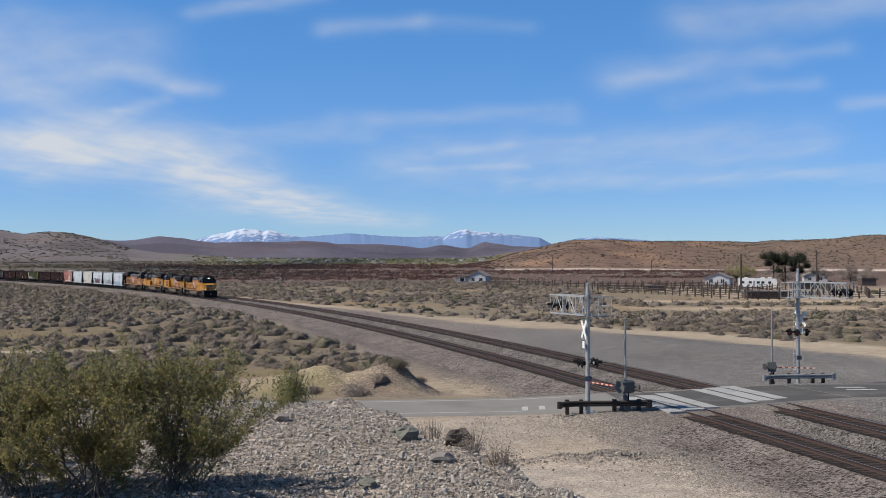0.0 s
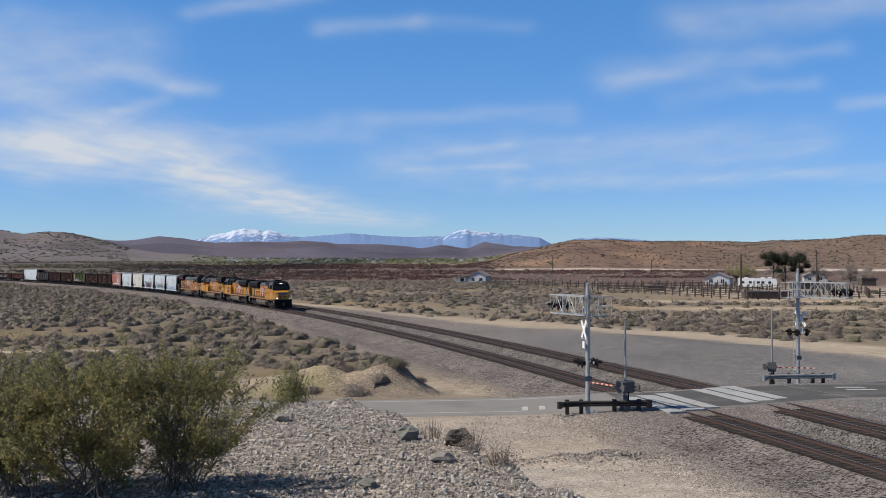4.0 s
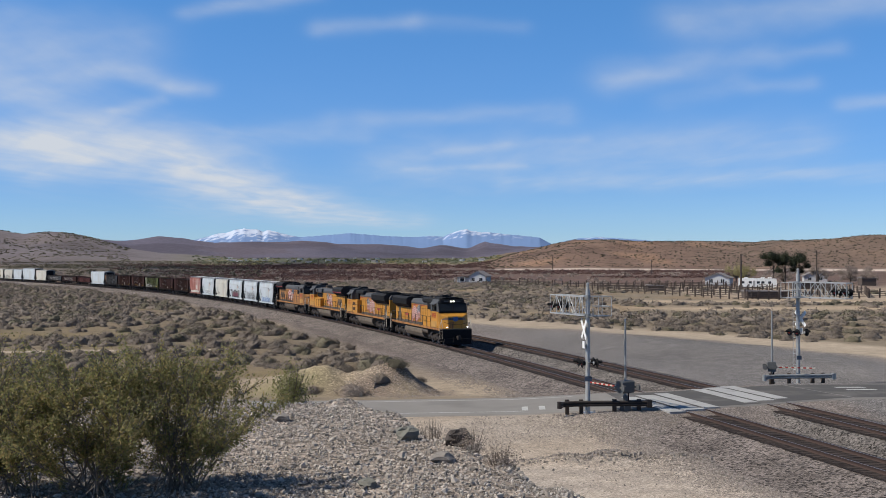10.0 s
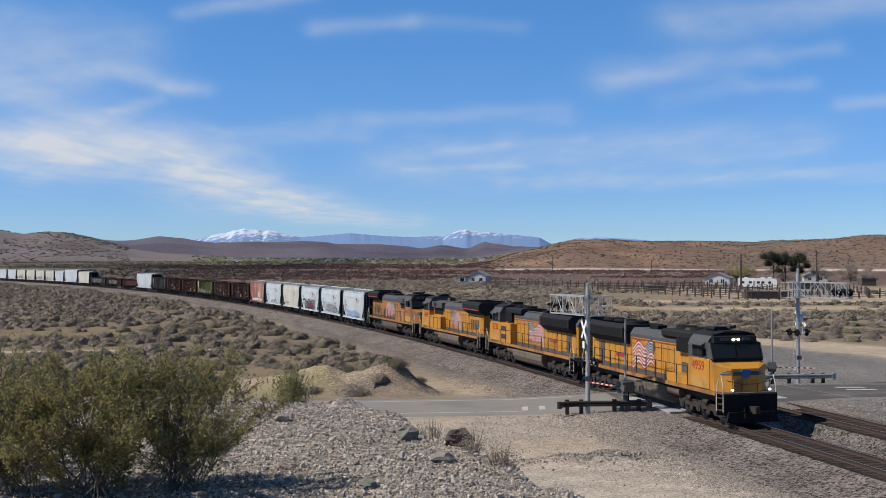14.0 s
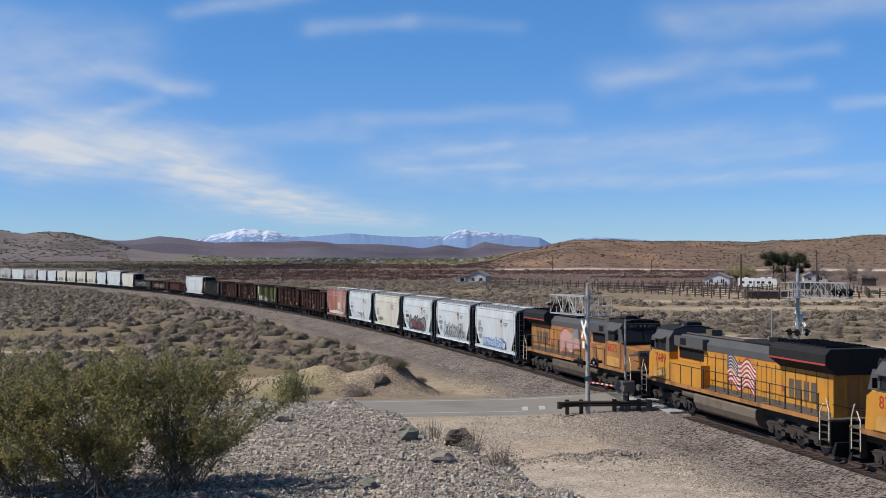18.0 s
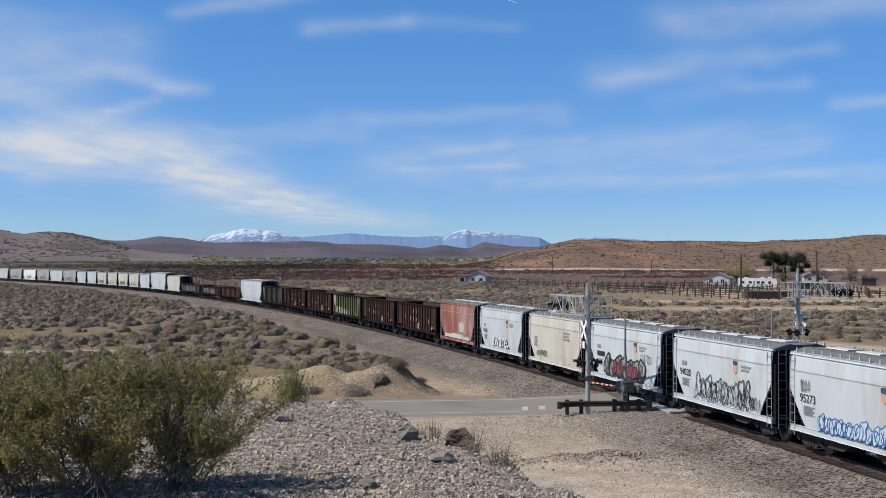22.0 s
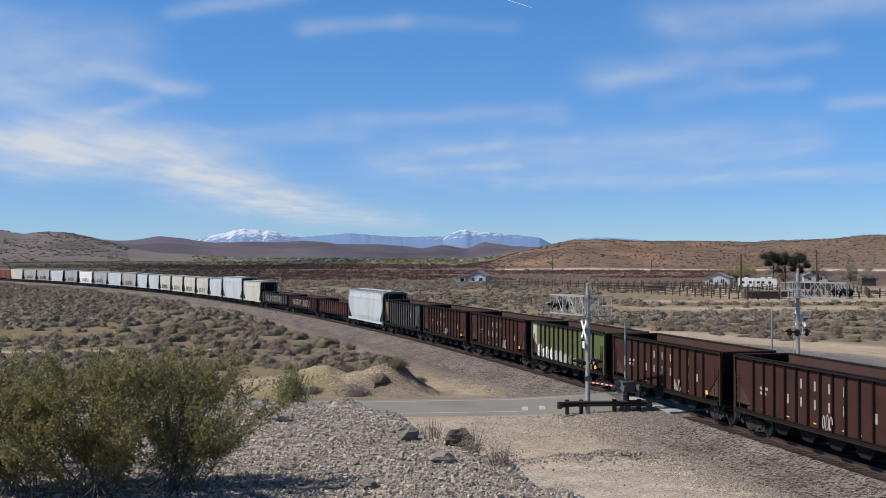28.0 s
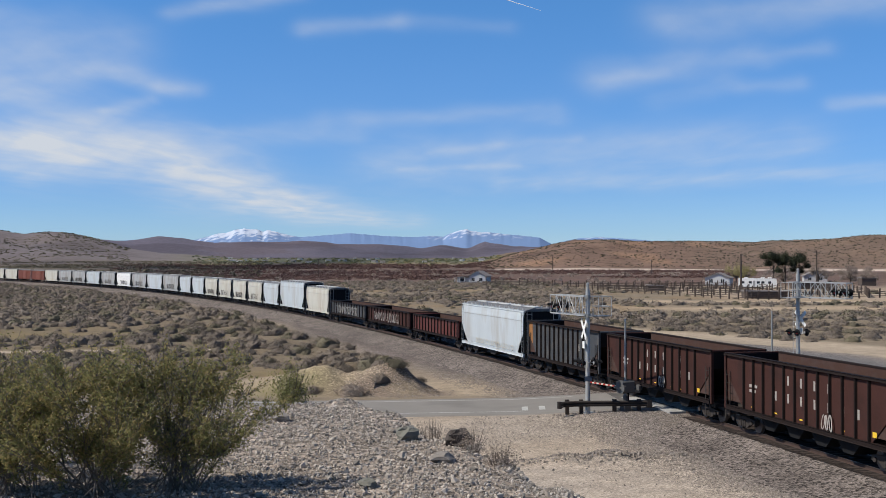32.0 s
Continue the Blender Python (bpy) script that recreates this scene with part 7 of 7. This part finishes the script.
def bush(x, y, rad, hgt, mm, label, seed, n=420, ls=0.11, name="desert_bush"):
    """A single bush near by: stems and a crown of small leaves."""
    z = gz(x, y)
    ob = thing(name, label, "bush", m=pose(x, y, z))
    rng = random.Random(seed)
    st = Build()
    for k in range(22):
        a, t = rng.uniform(0, 6.28), rng.uniform(0.1, 0.9)
        st.cyl((0.06 * math.cos(a), 0.06 * math.sin(a), -0.05), (rad * t * math.cos(a), rad * t * math.sin(a), hgt * rng.uniform(0.45, 0.8)), 0.011 * rad + 0.002, 4, 0.004 * rad + 0.001)
    part("branchwork", st, M["twig"], ob)
    one = np.zeros(1)
    v, f = clumps(one, one, one - 0.02, one + rad, one + hgt, n, one + rad * ls, seed, 0.4)
    part("crown", mesh_np("crown", v, f, M[mm]), M[mm], ob)
    return ob


for k, (x, y, rad, hgt, mm) in enumerate(((-6.0, 75.6, 1.35, 1.0, "grey_twig"), (-8.8, 76.5, 0.8, 0.6, "grey_twig"), (-3.7, 79.5, 0.95, 0.75, "sage_olive"), (-7.0, 81, 1.1, 0.9, "sage"), (-3.1, 78.0, 0.95, 0.7, "sage_olive"), (-1.6, 79.5, 0.6, 0.5, "sage"), (-10.5, 83, 1.2, 0.9, "sage"), (-5.2, 82.5, 1.3, 1.0, "grey_twig"))):
    bush(x, y, rad, hgt, mm, "rounded grey-brown bush on the spoil heap", 101 + k, 3000, 0.045)
bush(-2.15, 16.0, 0.36, 0.68, "creosote", "olive desert bush behind the knoll's crest", 140, 2600, 0.05)
bush(0.53, 10.5, 0.25, 0.26, "grey_twig", "small dry grey bush on the knoll's edge", 141, 1600, 0.035)
bush(-0.12, 12.4, 0.22, 0.3, "grey_twig", "small leafless twiggy bush on the knoll's edge", 142, 1500, 0.03)
bush(0.28, 11.4, 0.25, 0.3, "grey_twig", "small leafless twiggy bush on the knoll's edge", 143, 1500, 0.03)


def creosote(x, y, rad, hgt, seed, leaves):
    """A creosote bush: many thin stems fanning out, twigs with tiny leaves towards the ends."""
    z = gz(x, y)
    ob = thing("creosote_bush", "large olive-green creosote bush with thin dark stems", "bush", m=pose(x, y, z), group="creosote bushes")
    rng = np.random.default_rng(seed)
    st = Build()
    tips = []
    for k in range(38):
        a = rng.uniform(0, 2 * np.pi)
        lean = rng.uniform(0.12, 1.0)
        top = hgt * (1.05 - 0.42 * lean ** 2) * rng.uniform(0.72, 1.05)
        p = Vector((*rng.normal(0, 0.13, 2), -0.02))
        pts = [p]
        for t in (0.33, 0.66, 1.0):
            q = Vector((rad * lean * t ** 1.15 * math.cos(a), rad * lean * t ** 1.15 * math.sin(a), top * t)) + Vector(rng.normal(0, 0.055, 3))
            pts.append(q)
        for i in range(3):
            st.cyl(pts[i], pts[i + 1], 0.0062 - 0.0016 * i, 5, 0.0046 - 0.0016 * i)
        tips.append((pts[2], pts[3]))
        for b in range(12):
            t = rng.uniform(0.3, 1.0) if b else rng.uniform(0.15, 0.5)
            i = 0 if t < 0.33 else 1 if t < 0.66 else 2
            f = (t - 0.33 * i) / 0.34
            q = pts[i].lerp(pts[i + 1], min(1, max(0, f)))
            d = Vector((math.cos(a) + rng.normal(0, 0.6), math.sin(a) + rng.normal(0, 0.6), 1.1 + rng.normal(0, 0.4))).normalized()
            e = q + d * rng.uniform(0.14, 0.34)
            st.cyl(q, e, 0.0035, 4, 0.0018)
            tips.append((q, e))
    part("branchwork", st, M["twig"], ob, "thin grey stems")
    m = len(tips)
    A = np.array([list(a) for a, _ in tips])
    B = np.array([list(b) for _, b in tips])
    wgt = rng.random(m) ** 1.9
    wgt = wgt / wgt.sum()
    for share, mm, nm in ((0.62, "creosote", "foliage"), (0.38, "creosote_yellow", "yellowing_foliage")):
        n = int(leaves * share)
        j = rng.choice(m, n, p=wgt)
        t = rng.random(n)[:, None]
        c = A[j] * (1 - t) + B[j] * t + rng.normal(0, 0.024, (n, 3))
        s = rng.uniform(0.008, 0.0155, n)[:, None]
        a = rng.normal(size=(n, 3))
        a /= np.linalg.norm(a, axis=1)[:, None]
        b = rng.normal(size=(n, 3))
        b -= (b * a).sum(1)[:, None] * a
        b /= np.linalg.norm(b, axis=1)[:, None]
        v = np.stack([c + a * s * 1.3, c + b * s * 0.55, c - a * s * 1.1, c - b * s * 0.55], 1).reshape(-1, 3)
        part(nm, mesh_np(nm, v, np.arange(4 * n).reshape(-1, 4), M[mm]), M[mm], ob)
    return ob


CREOSOTE = []
for x, y, rad, hgt, sd, nl in ((-3.5, 9.0, 1.0, 1.08, 1, 24000), (-2.75, 8.9, 1.0, 1.08, 2, 25000), (-2.12, 9.1, 0.86, 1.06, 3, 19000), (-3.9, 9.9, 0.95, 1.02, 4, 8000)):
    CREOSOTE.append((creosote(x, y, rad, hgt, sd, nl), x, y))


def tree(x, y, H, crown_r, crown_z, mm, label, seed, bare=False, lobes=7):
    """A tapered trunk with limbs and a ragged crown of many small clumps."""
    ob = thing("tree", label, "tree", m=pose(x, y, gz(x, y)), group="yard trees")
    rng = random.Random(seed)
    part("trunk", Build().cyl((0, 0, -0.3), (0.1, 0, crown_z), 0.32, 10, 0.22).cyl((0.1, 0, crown_z), (0.3, 0.1, H * 0.85), 0.22, 8, 0.06), M["bark"], ob)
    limbs, cs = Build(), []
    for k in range(lobes):
        a = 6.28 * k / lobes + rng.uniform(-0.4, 0.4)
        d = crown_r * rng.uniform(0.35, 0.8)
        e = (d * math.cos(a), d * math.sin(a), rng.uniform(crown_z + 0.3, H * 0.88))
        limbs.cyl((0.05, 0, crown_z * rng.uniform(0.7, 1.0)), e, 0.12, 6, 0.04)
        cs.append(e)
    cs.append((0.2, 0.1, H * 0.8))
    part("limb_work", limbs, M["bark"], ob)
    c = np.array(cs)
    one = np.ones(len(c))
    v, f = clumps(c[:, 0], c[:, 1], c[:, 2] - 1.6, one * crown_r * 0.46, one * (H - crown_z) * (0.48 if not bare else 0.62), 1300 if not bare else 800, one * (0.19 if not bare else 0.12), seed, 0.2)
    part("crown", mesh_np("crown", v, f, M[mm]), M[mm], ob)
    return ob


tree(124.0, 424, 13.0, 5.0, 5.4, "dark_green", "dark broad pine behind the trailer", 1)
tree(129.5, 428, 13.6, 5.6, 5.6, "dark_green", "dark broad pine with bare lower trunk", 2)
tree(134, 425, 12.6, 4.6, 5.4, "dark_green", "dark broad pine behind the trailer", 3)
tree(112, 432, 8.0, 4.5, 2.2, "olive", "olive budding tree behind the trailer", 4, True, 9)
tree(117, 436, 7.2, 4.2, 2.0, "olive", "olive budding tree behind the trailer", 5, True, 9)
tree(146, 440, 7.5, 4.6, 2.0, "grey_twig", "bare grey winter tree in the yard", 6, True, 9)
tree(155, 430, 8.0, 4.6, 2.0, "grey_twig", "bare grey winter tree in the yard", 7, True, 9)
tree(163, 436, 7.0, 4.6, 1.8, "grey_twig", "bare grey winter tree in the yard", 8, True, 9)
tree(134, 445, 7.0, 4.4, 1.8, "grey_twig", "bare grey winter tree in the yard", 9, True, 9)


def stones():
    """Loose stones over the knoll, and the few large rocks on its edge."""
    rng = np.random.default_rng(8)
    n = 60000
    r = 6.8 + 11.5 * rng.random(n) ** 1.0
    th = rng.uniform(-25, 14, n)
    x, y = r * np.sin(np.radians(th)), r * np.cos(np.radians(th))
    ok = r < knoll_edge(th) + 2.2
    x, y = x[ok], y[ok]
    z = ground(x, y)
    k = len(x)
    t = np.array([(1, 0, 0.1), (0.3, 0.95, -0.1), (-0.8, 0.6, 0.1), (-0.8, -0.6, -0.1), (0.3, -0.95, 0.1), (0.1, 0.1, 0.9), (0, 0, -0.8)])
    f = np.array([(0, 1, 5), (1, 2, 5), (2, 3, 5), (3, 4, 5), (4, 0, 5), (1, 0, 6), (2, 1, 6), (3, 2, 6), (4, 3, 6), (0, 4, 6)])
    s = 0.006 + 0.0125 * rng.random(k) ** 2.2 + 0.018 * (rng.random(k) > 0.985)
    v = t[None] * (1 + rng.uniform(-0.3, 0.3, (k, 7, 3))) * (s[:, None] * rng.uniform(0.7, 1.4, (k, 3)))[:, None, :]
    ax = rng.normal(size=(k, 3, 3))
    q, _ = np.linalg.qr(ax)
    v = np.einsum("kij,knj->kni", q, v) + np.stack([x, y, z + s * 0.35], 1)[:, None, :]
    faces = (f[None] + 7 * np.arange(k)[:, None, None]).reshape(-1, 3)
    tagged(new("loose_stones", mesh_np("loose_stones", v.reshape(-1, 3), faces, M["rock"])), "loose angular grey-brown stones over the knoll", "stones", kind="stuff")
    for x, y, rx, ry, rz, mm, lab, sd in ((0.16, 11.6, 0.17, 0.12, 0.10, "rock_dark", "dark brown block of stone on the knoll's edge", 1), (-0.37, 11.9, 0.15, 0.12, 0.08, "rock_green", "green-grey rock on the knoll's edge", 2), (-0.62, 9.25, 0.1, 0.07, 0.045, "rock_green", "green-grey rock among the gravel", 4), (-1.9, 13.3, 0.12, 0.1, 0.06, "rock_grey", "grey rock among the gravel", 5), (0.0, 10.6, 0.14, 0.1, 0.06, "rock_grey", "grey rock among the gravel", 7)):
        ob = new("rock", Build().blob((0, 0, rz * 0.6), rx, ry, rz, sd, 0.2, 6, 10).mesh("rock", M[mm]))
        ob.matrix_world = pose(x, y, gz(x, y), 0, 0, 30 * sd)
        tagged(ob, lab, "rock")


stones()


def lot_stones():
    """Scattered stones and a low row of rubble on the dirt lot."""
    rng = np.random.default_rng(18)
    n = 170000
    x, y = rng.uniform(-6, 30, n), rng.uniform(34, 92, n)
    d = dist_to_line(x, y)
    keep = (d > 1.7) & (np.abs(y - road_y(x)) > 4.2) & ((y < 64) | (d < 8)) & (rng.random(n) < 0.06 + 0.3 * smooth(0.0, 0.5, fbm(x, y, 0.3, 3, 2.7)) + (d < 6.5 + 2 * fbm(x, y, 0.4, 2, 1.1)))
    x, y = x[keep], y[keep]
    bx = rng.normal(8.2, 3.0, 1500)
    by = 52.2 + 0.12 * (bx - 8) + rng.normal(0, 0.5, 1500)
    hx, hy = rng.normal(-2.4, 1.5, 3500), rng.normal(77.2, 1.7, 3500)
    x, y = np.concatenate([x, hx, bx]), np.concatenate([y, hy, by])
    z = ground(x, y)
    k = len(x)
    t = np.array([(1, 0, 0.1), (-0.4, 0.9, -0.1), (-0.5, -0.85, 0.1), (0.05, 0.1, 0.85)])
    f = np.array([(0, 1, 3), (1, 2, 3), (2, 0, 3)])
    s = 0.022 + 0.05 * rng.random(k) ** 2.6
    s[-5000:-1500] = 0.012 + 0.07 * rng.random(3500) ** 6
    s[-1500:] = 0.03 + 0.09 * rng.random(1500) ** 2
    v = t[None] * (1 + rng.uniform(-0.3, 0.3, (k, 4, 3))) * s[:, None, None]
    a = rng.uniform(0, 6.28, k)
    c, sn = np.cos(a)[:, None], np.sin(a)[:, None]
    v = np.stack([v[..., 0] * c - v[..., 1] * sn, v[..., 0] * sn + v[..., 1] * c, v[..., 2]], -1) + np.stack([x, y, z], 1)[:, None, :]
    tagged(new("scattered_stones", mesh_np("scattered_stones", v.reshape(-1, 3), (f[None] + 4 * np.arange(k)[:, None, None]).reshape(-1, 3), M["rock_lot"])), "scattered stones and rubble on the dirt lot", "stones", kind="stuff")


lot_stones()


# ---------------------------------------------------------------- distance and sky
def snow_range():
    """The far snowy range, as relief that rises from the plain at the edge of sight."""
    m = bpy.data.materials.new("hazy_blue_range")
    m.use_nodes = True
    n, l = m.node_tree.nodes, m.node_tree.links
    b = n["Principled BSDF"]
    b.inputs["Roughness"].default_value = 1.0
    b.inputs["Specular IOR Level"].default_value = 0.0
    at = n.new("ShaderNodeAttribute")
    at.attribute_name = "snow"
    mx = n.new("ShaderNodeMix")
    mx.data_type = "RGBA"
    # blue of the distance haze is put into the rock's base colour
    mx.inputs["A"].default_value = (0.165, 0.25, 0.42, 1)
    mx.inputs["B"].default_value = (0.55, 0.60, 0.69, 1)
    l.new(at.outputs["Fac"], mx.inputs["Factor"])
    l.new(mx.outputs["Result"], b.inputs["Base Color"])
    px = np.linspace(-500, 1500, 900)
    prof = np.interp(px, [-500, 100, 240, 300, 345, 370, 385, 400, 411, 432, 445, 456, 465, 475, 490, 505, 530, 560, 600, 620, 680, 730, 760, 784, 796, 808, 825, 836, 870, 905, 940, 955, 966, 978, 1000, 1025, 1062, 1140, 1200, 1500],
                     [434, 431, 425, 425, 425, 418, 414, 413, 408, 405, 407, 406, 411, 407, 411, 415, 420, 418, 415, 413, 418, 420, 418, 419, 414, 410, 406, 410, 412, 416, 419, 421, 427, 433, 427, 422, 420, 425, 434, 440])
    jag = 2.2 * np.abs(fbm(px, px * 0, 0.16, 4, 2.0)) - 0.6
    prof = prof + jag * np.clip((430 - prof) / 20, 0.1, 1)
    # how far down the slopes the snow reaches, peak by peak
    reach = np.interp(px, [-500, 330, 350, 375, 400, 470, 500, 530, 560, 740, 760, 785, 800, 830, 850, 900, 950, 1000, 1030, 1100, 1160, 1500],
                      [0, 0, 4, 11, 17, 16, 8, 1, 0, 0, 2, 3, 8, 10, 7, 3, 0, 0, 4, 3, 0, 0])
    rows = []
    snow = []
    for k in range(29):
        t = k / 28
        d = 4450 + 300 * t
        tan = (458.5 - prof) / 2000
        z = 8.49 + tan * 4750 * t + (0 if k in (0, 28) else 1) * 1.0 * fbm(px + 2.2 * k, px * 0 + k * 5, 0.12, 2, 4.0)
        rows.append(np.stack([(px - 784) / 2000 * d, np.full_like(px, d), z if k else np.full_like(px, -60.0)], 1))
        down = (458.5 - prof) * (1 - t)
        snow.append(np.clip((reach - down - 2 + 17 * fbm(px + 1.4 * down, down * 4.0, 0.22, 4, 6.0)) / 7, 0, 1) * np.clip(reach / 6, 0, 0.85))
    v = np.stack(rows, 1)
    nn, kk_ = v.shape[:2]
    idx = np.arange(nn * kk_).reshape(nn, kk_)
    q = np.stack([idx[:-1, :-1], idx[1:, :-1], idx[1:, 1:], idx[:-1, 1:]], -1).reshape(-1, 4)
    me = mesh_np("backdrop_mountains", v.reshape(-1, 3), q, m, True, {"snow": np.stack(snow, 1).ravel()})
    tagged(new("backdrop_mountains", me), "far mountain range coloured haze-blue, with snow-covered peaks", "mountains", kind="structure")


CLOUD_Z = 120.0


def cloud_sheet():
    """High thin cirrus: one sheet of cloud, wisps by density, drifting slowly."""
    m = bpy.data.materials.new("thin_cirrus")
    m.use_nodes = True
    n, l = m.node_tree.nodes, m.node_tree.links
    n.remove(n["Principled BSDF"])
    at = n.new("ShaderNodeAttribute")
    at.attribute_name = "wisp"
    tc = n.new("ShaderNodeTexCoord")
    mp = n.new("ShaderNodeMapping")
    mp.inputs["Rotation"].default_value = (0, 0, 0.04)
    mp.inputs["Scale"].default_value = (0.0066, 0.0018, 1.0)
    l.new(tc.outputs["Object"], mp.inputs[0])
    ns = n.new("ShaderNodeTexNoise")
    ns.inputs["Scale"].default_value, ns.inputs["Detail"].default_value, ns.inputs["Distortion"].default_value = 2.2, 9, 0.45
    l.new(mp.outputs[0], ns.inputs["Vector"])
    mr = n.new("ShaderNodeMapRange")
    mr.inputs["From Min"].default_value, mr.inputs["From Max"].default_value = 0.32, 0.68
    mr.inputs["To Min"].default_value, mr.inputs["To Max"].default_value = 0.62, 1.2
    l.new(ns.outputs["Fac"], mr.inputs["Value"])
    mu = n.new("ShaderNodeMath")
    mu.operation = "MULTIPLY"
    mu.use_clamp = True
    l.new(at.outputs["Fac"], mu.inputs[0])
    l.new(mr.outputs[0], mu.inputs[1])
    tr, em, mix = n.new("ShaderNodeBsdfTransparent"), n.new("ShaderNodeEmission"), n.new("ShaderNodeMixShader")
    em.inputs["Color"].default_value = (0.77, 0.83, 0.92, 1)
    em.inputs["Strength"].default_value = 0.80
    l.new(mu.outputs[0], mix.inputs[0])
    l.new(tr.outputs[0], mix.inputs[1])
    l.new(em.outputs[0], mix.inputs[2])
    l.new(mix.outputs[0], n["Material Output"].inputs["Surface"])
    # wisps: from, to, half width, strength, laid out over the fan of sky
    broad = [(-80, 258, 120, 258, 40, .7), (100, 258, 270, 268, 46, .7), (230, 258, 400, 316, 50, .62), (350, 304, 540, 368, 34, .56), (470, 350, 720, 404, 24, .5),
             (-80, 100, 70, 130, 70, .42), (-40, 40, 240, 70, 40, .2), (30, 150, 250, 120, 30, .16), (280, 245, 640, 232, 18, .2), (600, 212, 1000, 200, 16, .2),
             (700, 290, 1420, 250, 40, .26), (900, 326, 1600, 304, 14, .26), (1230, 40, 1620, -10, 34, .3), (1090, 138, 1350, 96, 24, .24)]
    wisps = [(190, 122, 330, 152, 17, .3), (310, 150, 372, 156, 12, .3), (205, 196, 290, 176, 9, .26), (340, 22, 560, -12, 14, .3), (575, 48, 740, 38, 14, .26),
             (740, 40, 930, 46, 12, .13), (780, 272, 900, 258, 7, .26), (880, 258, 1040, 244, 8, .18), (720, 300, 930, 292, 5, .22), (1100, 142, 1200, 124, 10, .1),
             (1190, 178, 1310, 148, 18, .17), (1340, 158, 1440, 146, 12, .18), (1390, 106, 1490, 86, 14, .18), (1500, 182, 1640, 174, 12, .3)]
    px = np.linspace(-300, 1900, 320)
    py = 458.5 - 2000 * CLOUD_Z / np.geomspace(420, 4850, 200)
    U, V = np.meshgrid(px, py)
    clear = np.ones_like(U)
    wob = 14 * np.sin(U / 61 + V / 33) + 9 * np.sin(U / 29 - V / 19 + 1.0) + 22 * fbm(U, V * 2.2, 0.022, 4, 1.4)
    for x0, y0, x1, y1, w, st in broad + wisps:
        dx, dy = x1 - x0, y1 - y0
        t = np.clip(((U - x0) * dx + (V - y0) * dy) / (dx * dx + dy * dy), 0, 1)
        d = np.hypot((U - x0 - t * dx) * 0.6, (V - y0 - t * dy) + 0.3 * wob * min(1.0, w / 24))
        clear *= 1 - st * np.exp(-(d / w) ** 2)
    grain = 1 + 0.25 * fbm(U * 0.35, V + 0.12 * U, 0.10, 4, 2.6)
    D = np.clip((1 - clear) * grain + 0.03 * smooth(0, 300, V), 0, 1) * (1 - smooth(388, 414, V))
    dist = 2000 * CLOUD_Z / (458.5 - V)
    v = np.stack([(U - 784) / 2000 * dist, dist, np.zeros_like(U)], -1).reshape(-1, 3)
    nr, nc = U.shape
    idx = np.arange(nr * nc).reshape(nr, nc)
    q = np.stack([idx[:-1, :-1], idx[:-1, 1:], idx[1:, 1:], idx[1:, :-1]], -1).reshape(-1, 4)
    ob = tagged(new("backdrop_clouds", mesh_np("backdrop_clouds", v, q, m, True, {"wisp": D.ravel()})), "thin white cirrus wisps high over the desert", "clouds", kind="structure")
    ob.matrix_world = pose(0, 0, 8.49 + CLOUD_Z)
    return ob


def contrail():
    ob = thing("backdrop_contrail", "short thin white aircraft trail high in the sky", "contrail", m=pose(0, 0, 0), kind="structure")
    m = bpy.data.materials.new("white_vapour")
    m.use_nodes = True
    m.node_tree.nodes["Principled BSDF"].inputs["Emission Color"].default_value = (0.85, 0.88, 0.93, 1)
    m.node_tree.nodes["Principled BSDF"].inputs["Emission Strength"].default_value = 0.3
    part("trail", Build().cyl((0, 0, 0), (-38, 0, 12), 0.12, 8, 0.4), m, ob)
    return ob


snow_range()
TRAIL = contrail()
CLOUDS = cloud_sheet()


# ---------------------------------------------------------------- what moves
def motions():
    for ob, s, half, turned in TRAIN:
        walk(ob, [(0.5 * k, pose_on_line(s + travel(0.5 * k), half, turned)) for k in range(65)])
    for w, x, r, way in WHEELSETS:
        sign = -1 if way == "rear" else 1
        walk(w, [(k / FPS, pose(x, 0, r, 0, sign * math.degrees(travel(k / FPS) / r) % 360, 0)) for k in range(961)])
    walk(CLOUDS, [(0.0, pose(1.0, 0, 8.49 + CLOUD_Z)), (32.0, pose(-9.8, 0, 8.49 + CLOUD_Z))])
    # an aircraft trail slides into the top of the sky
    walk(TRAIL, [(t, pose(70.5 + 2.0 * (t - 24), 1000, 233.9 - 0.65 * (t - 24))) for t in (0.0, 8.0, 16.0, 24.0, 32.0)])
    # the bushes by the camera stir in the wind
    for k, (ob, x, y) in enumerate(CREOSOTE):
        z = ob.location.z
        walk(ob, [(0.4 * i, pose(x, y, z, 0.7 * math.sin(1.9 * i + k), 0.9 * math.sin(1.3 * i + 2 * k), 0.4 * math.sin(0.9 * i + k))) for i in range(81)])


motions()
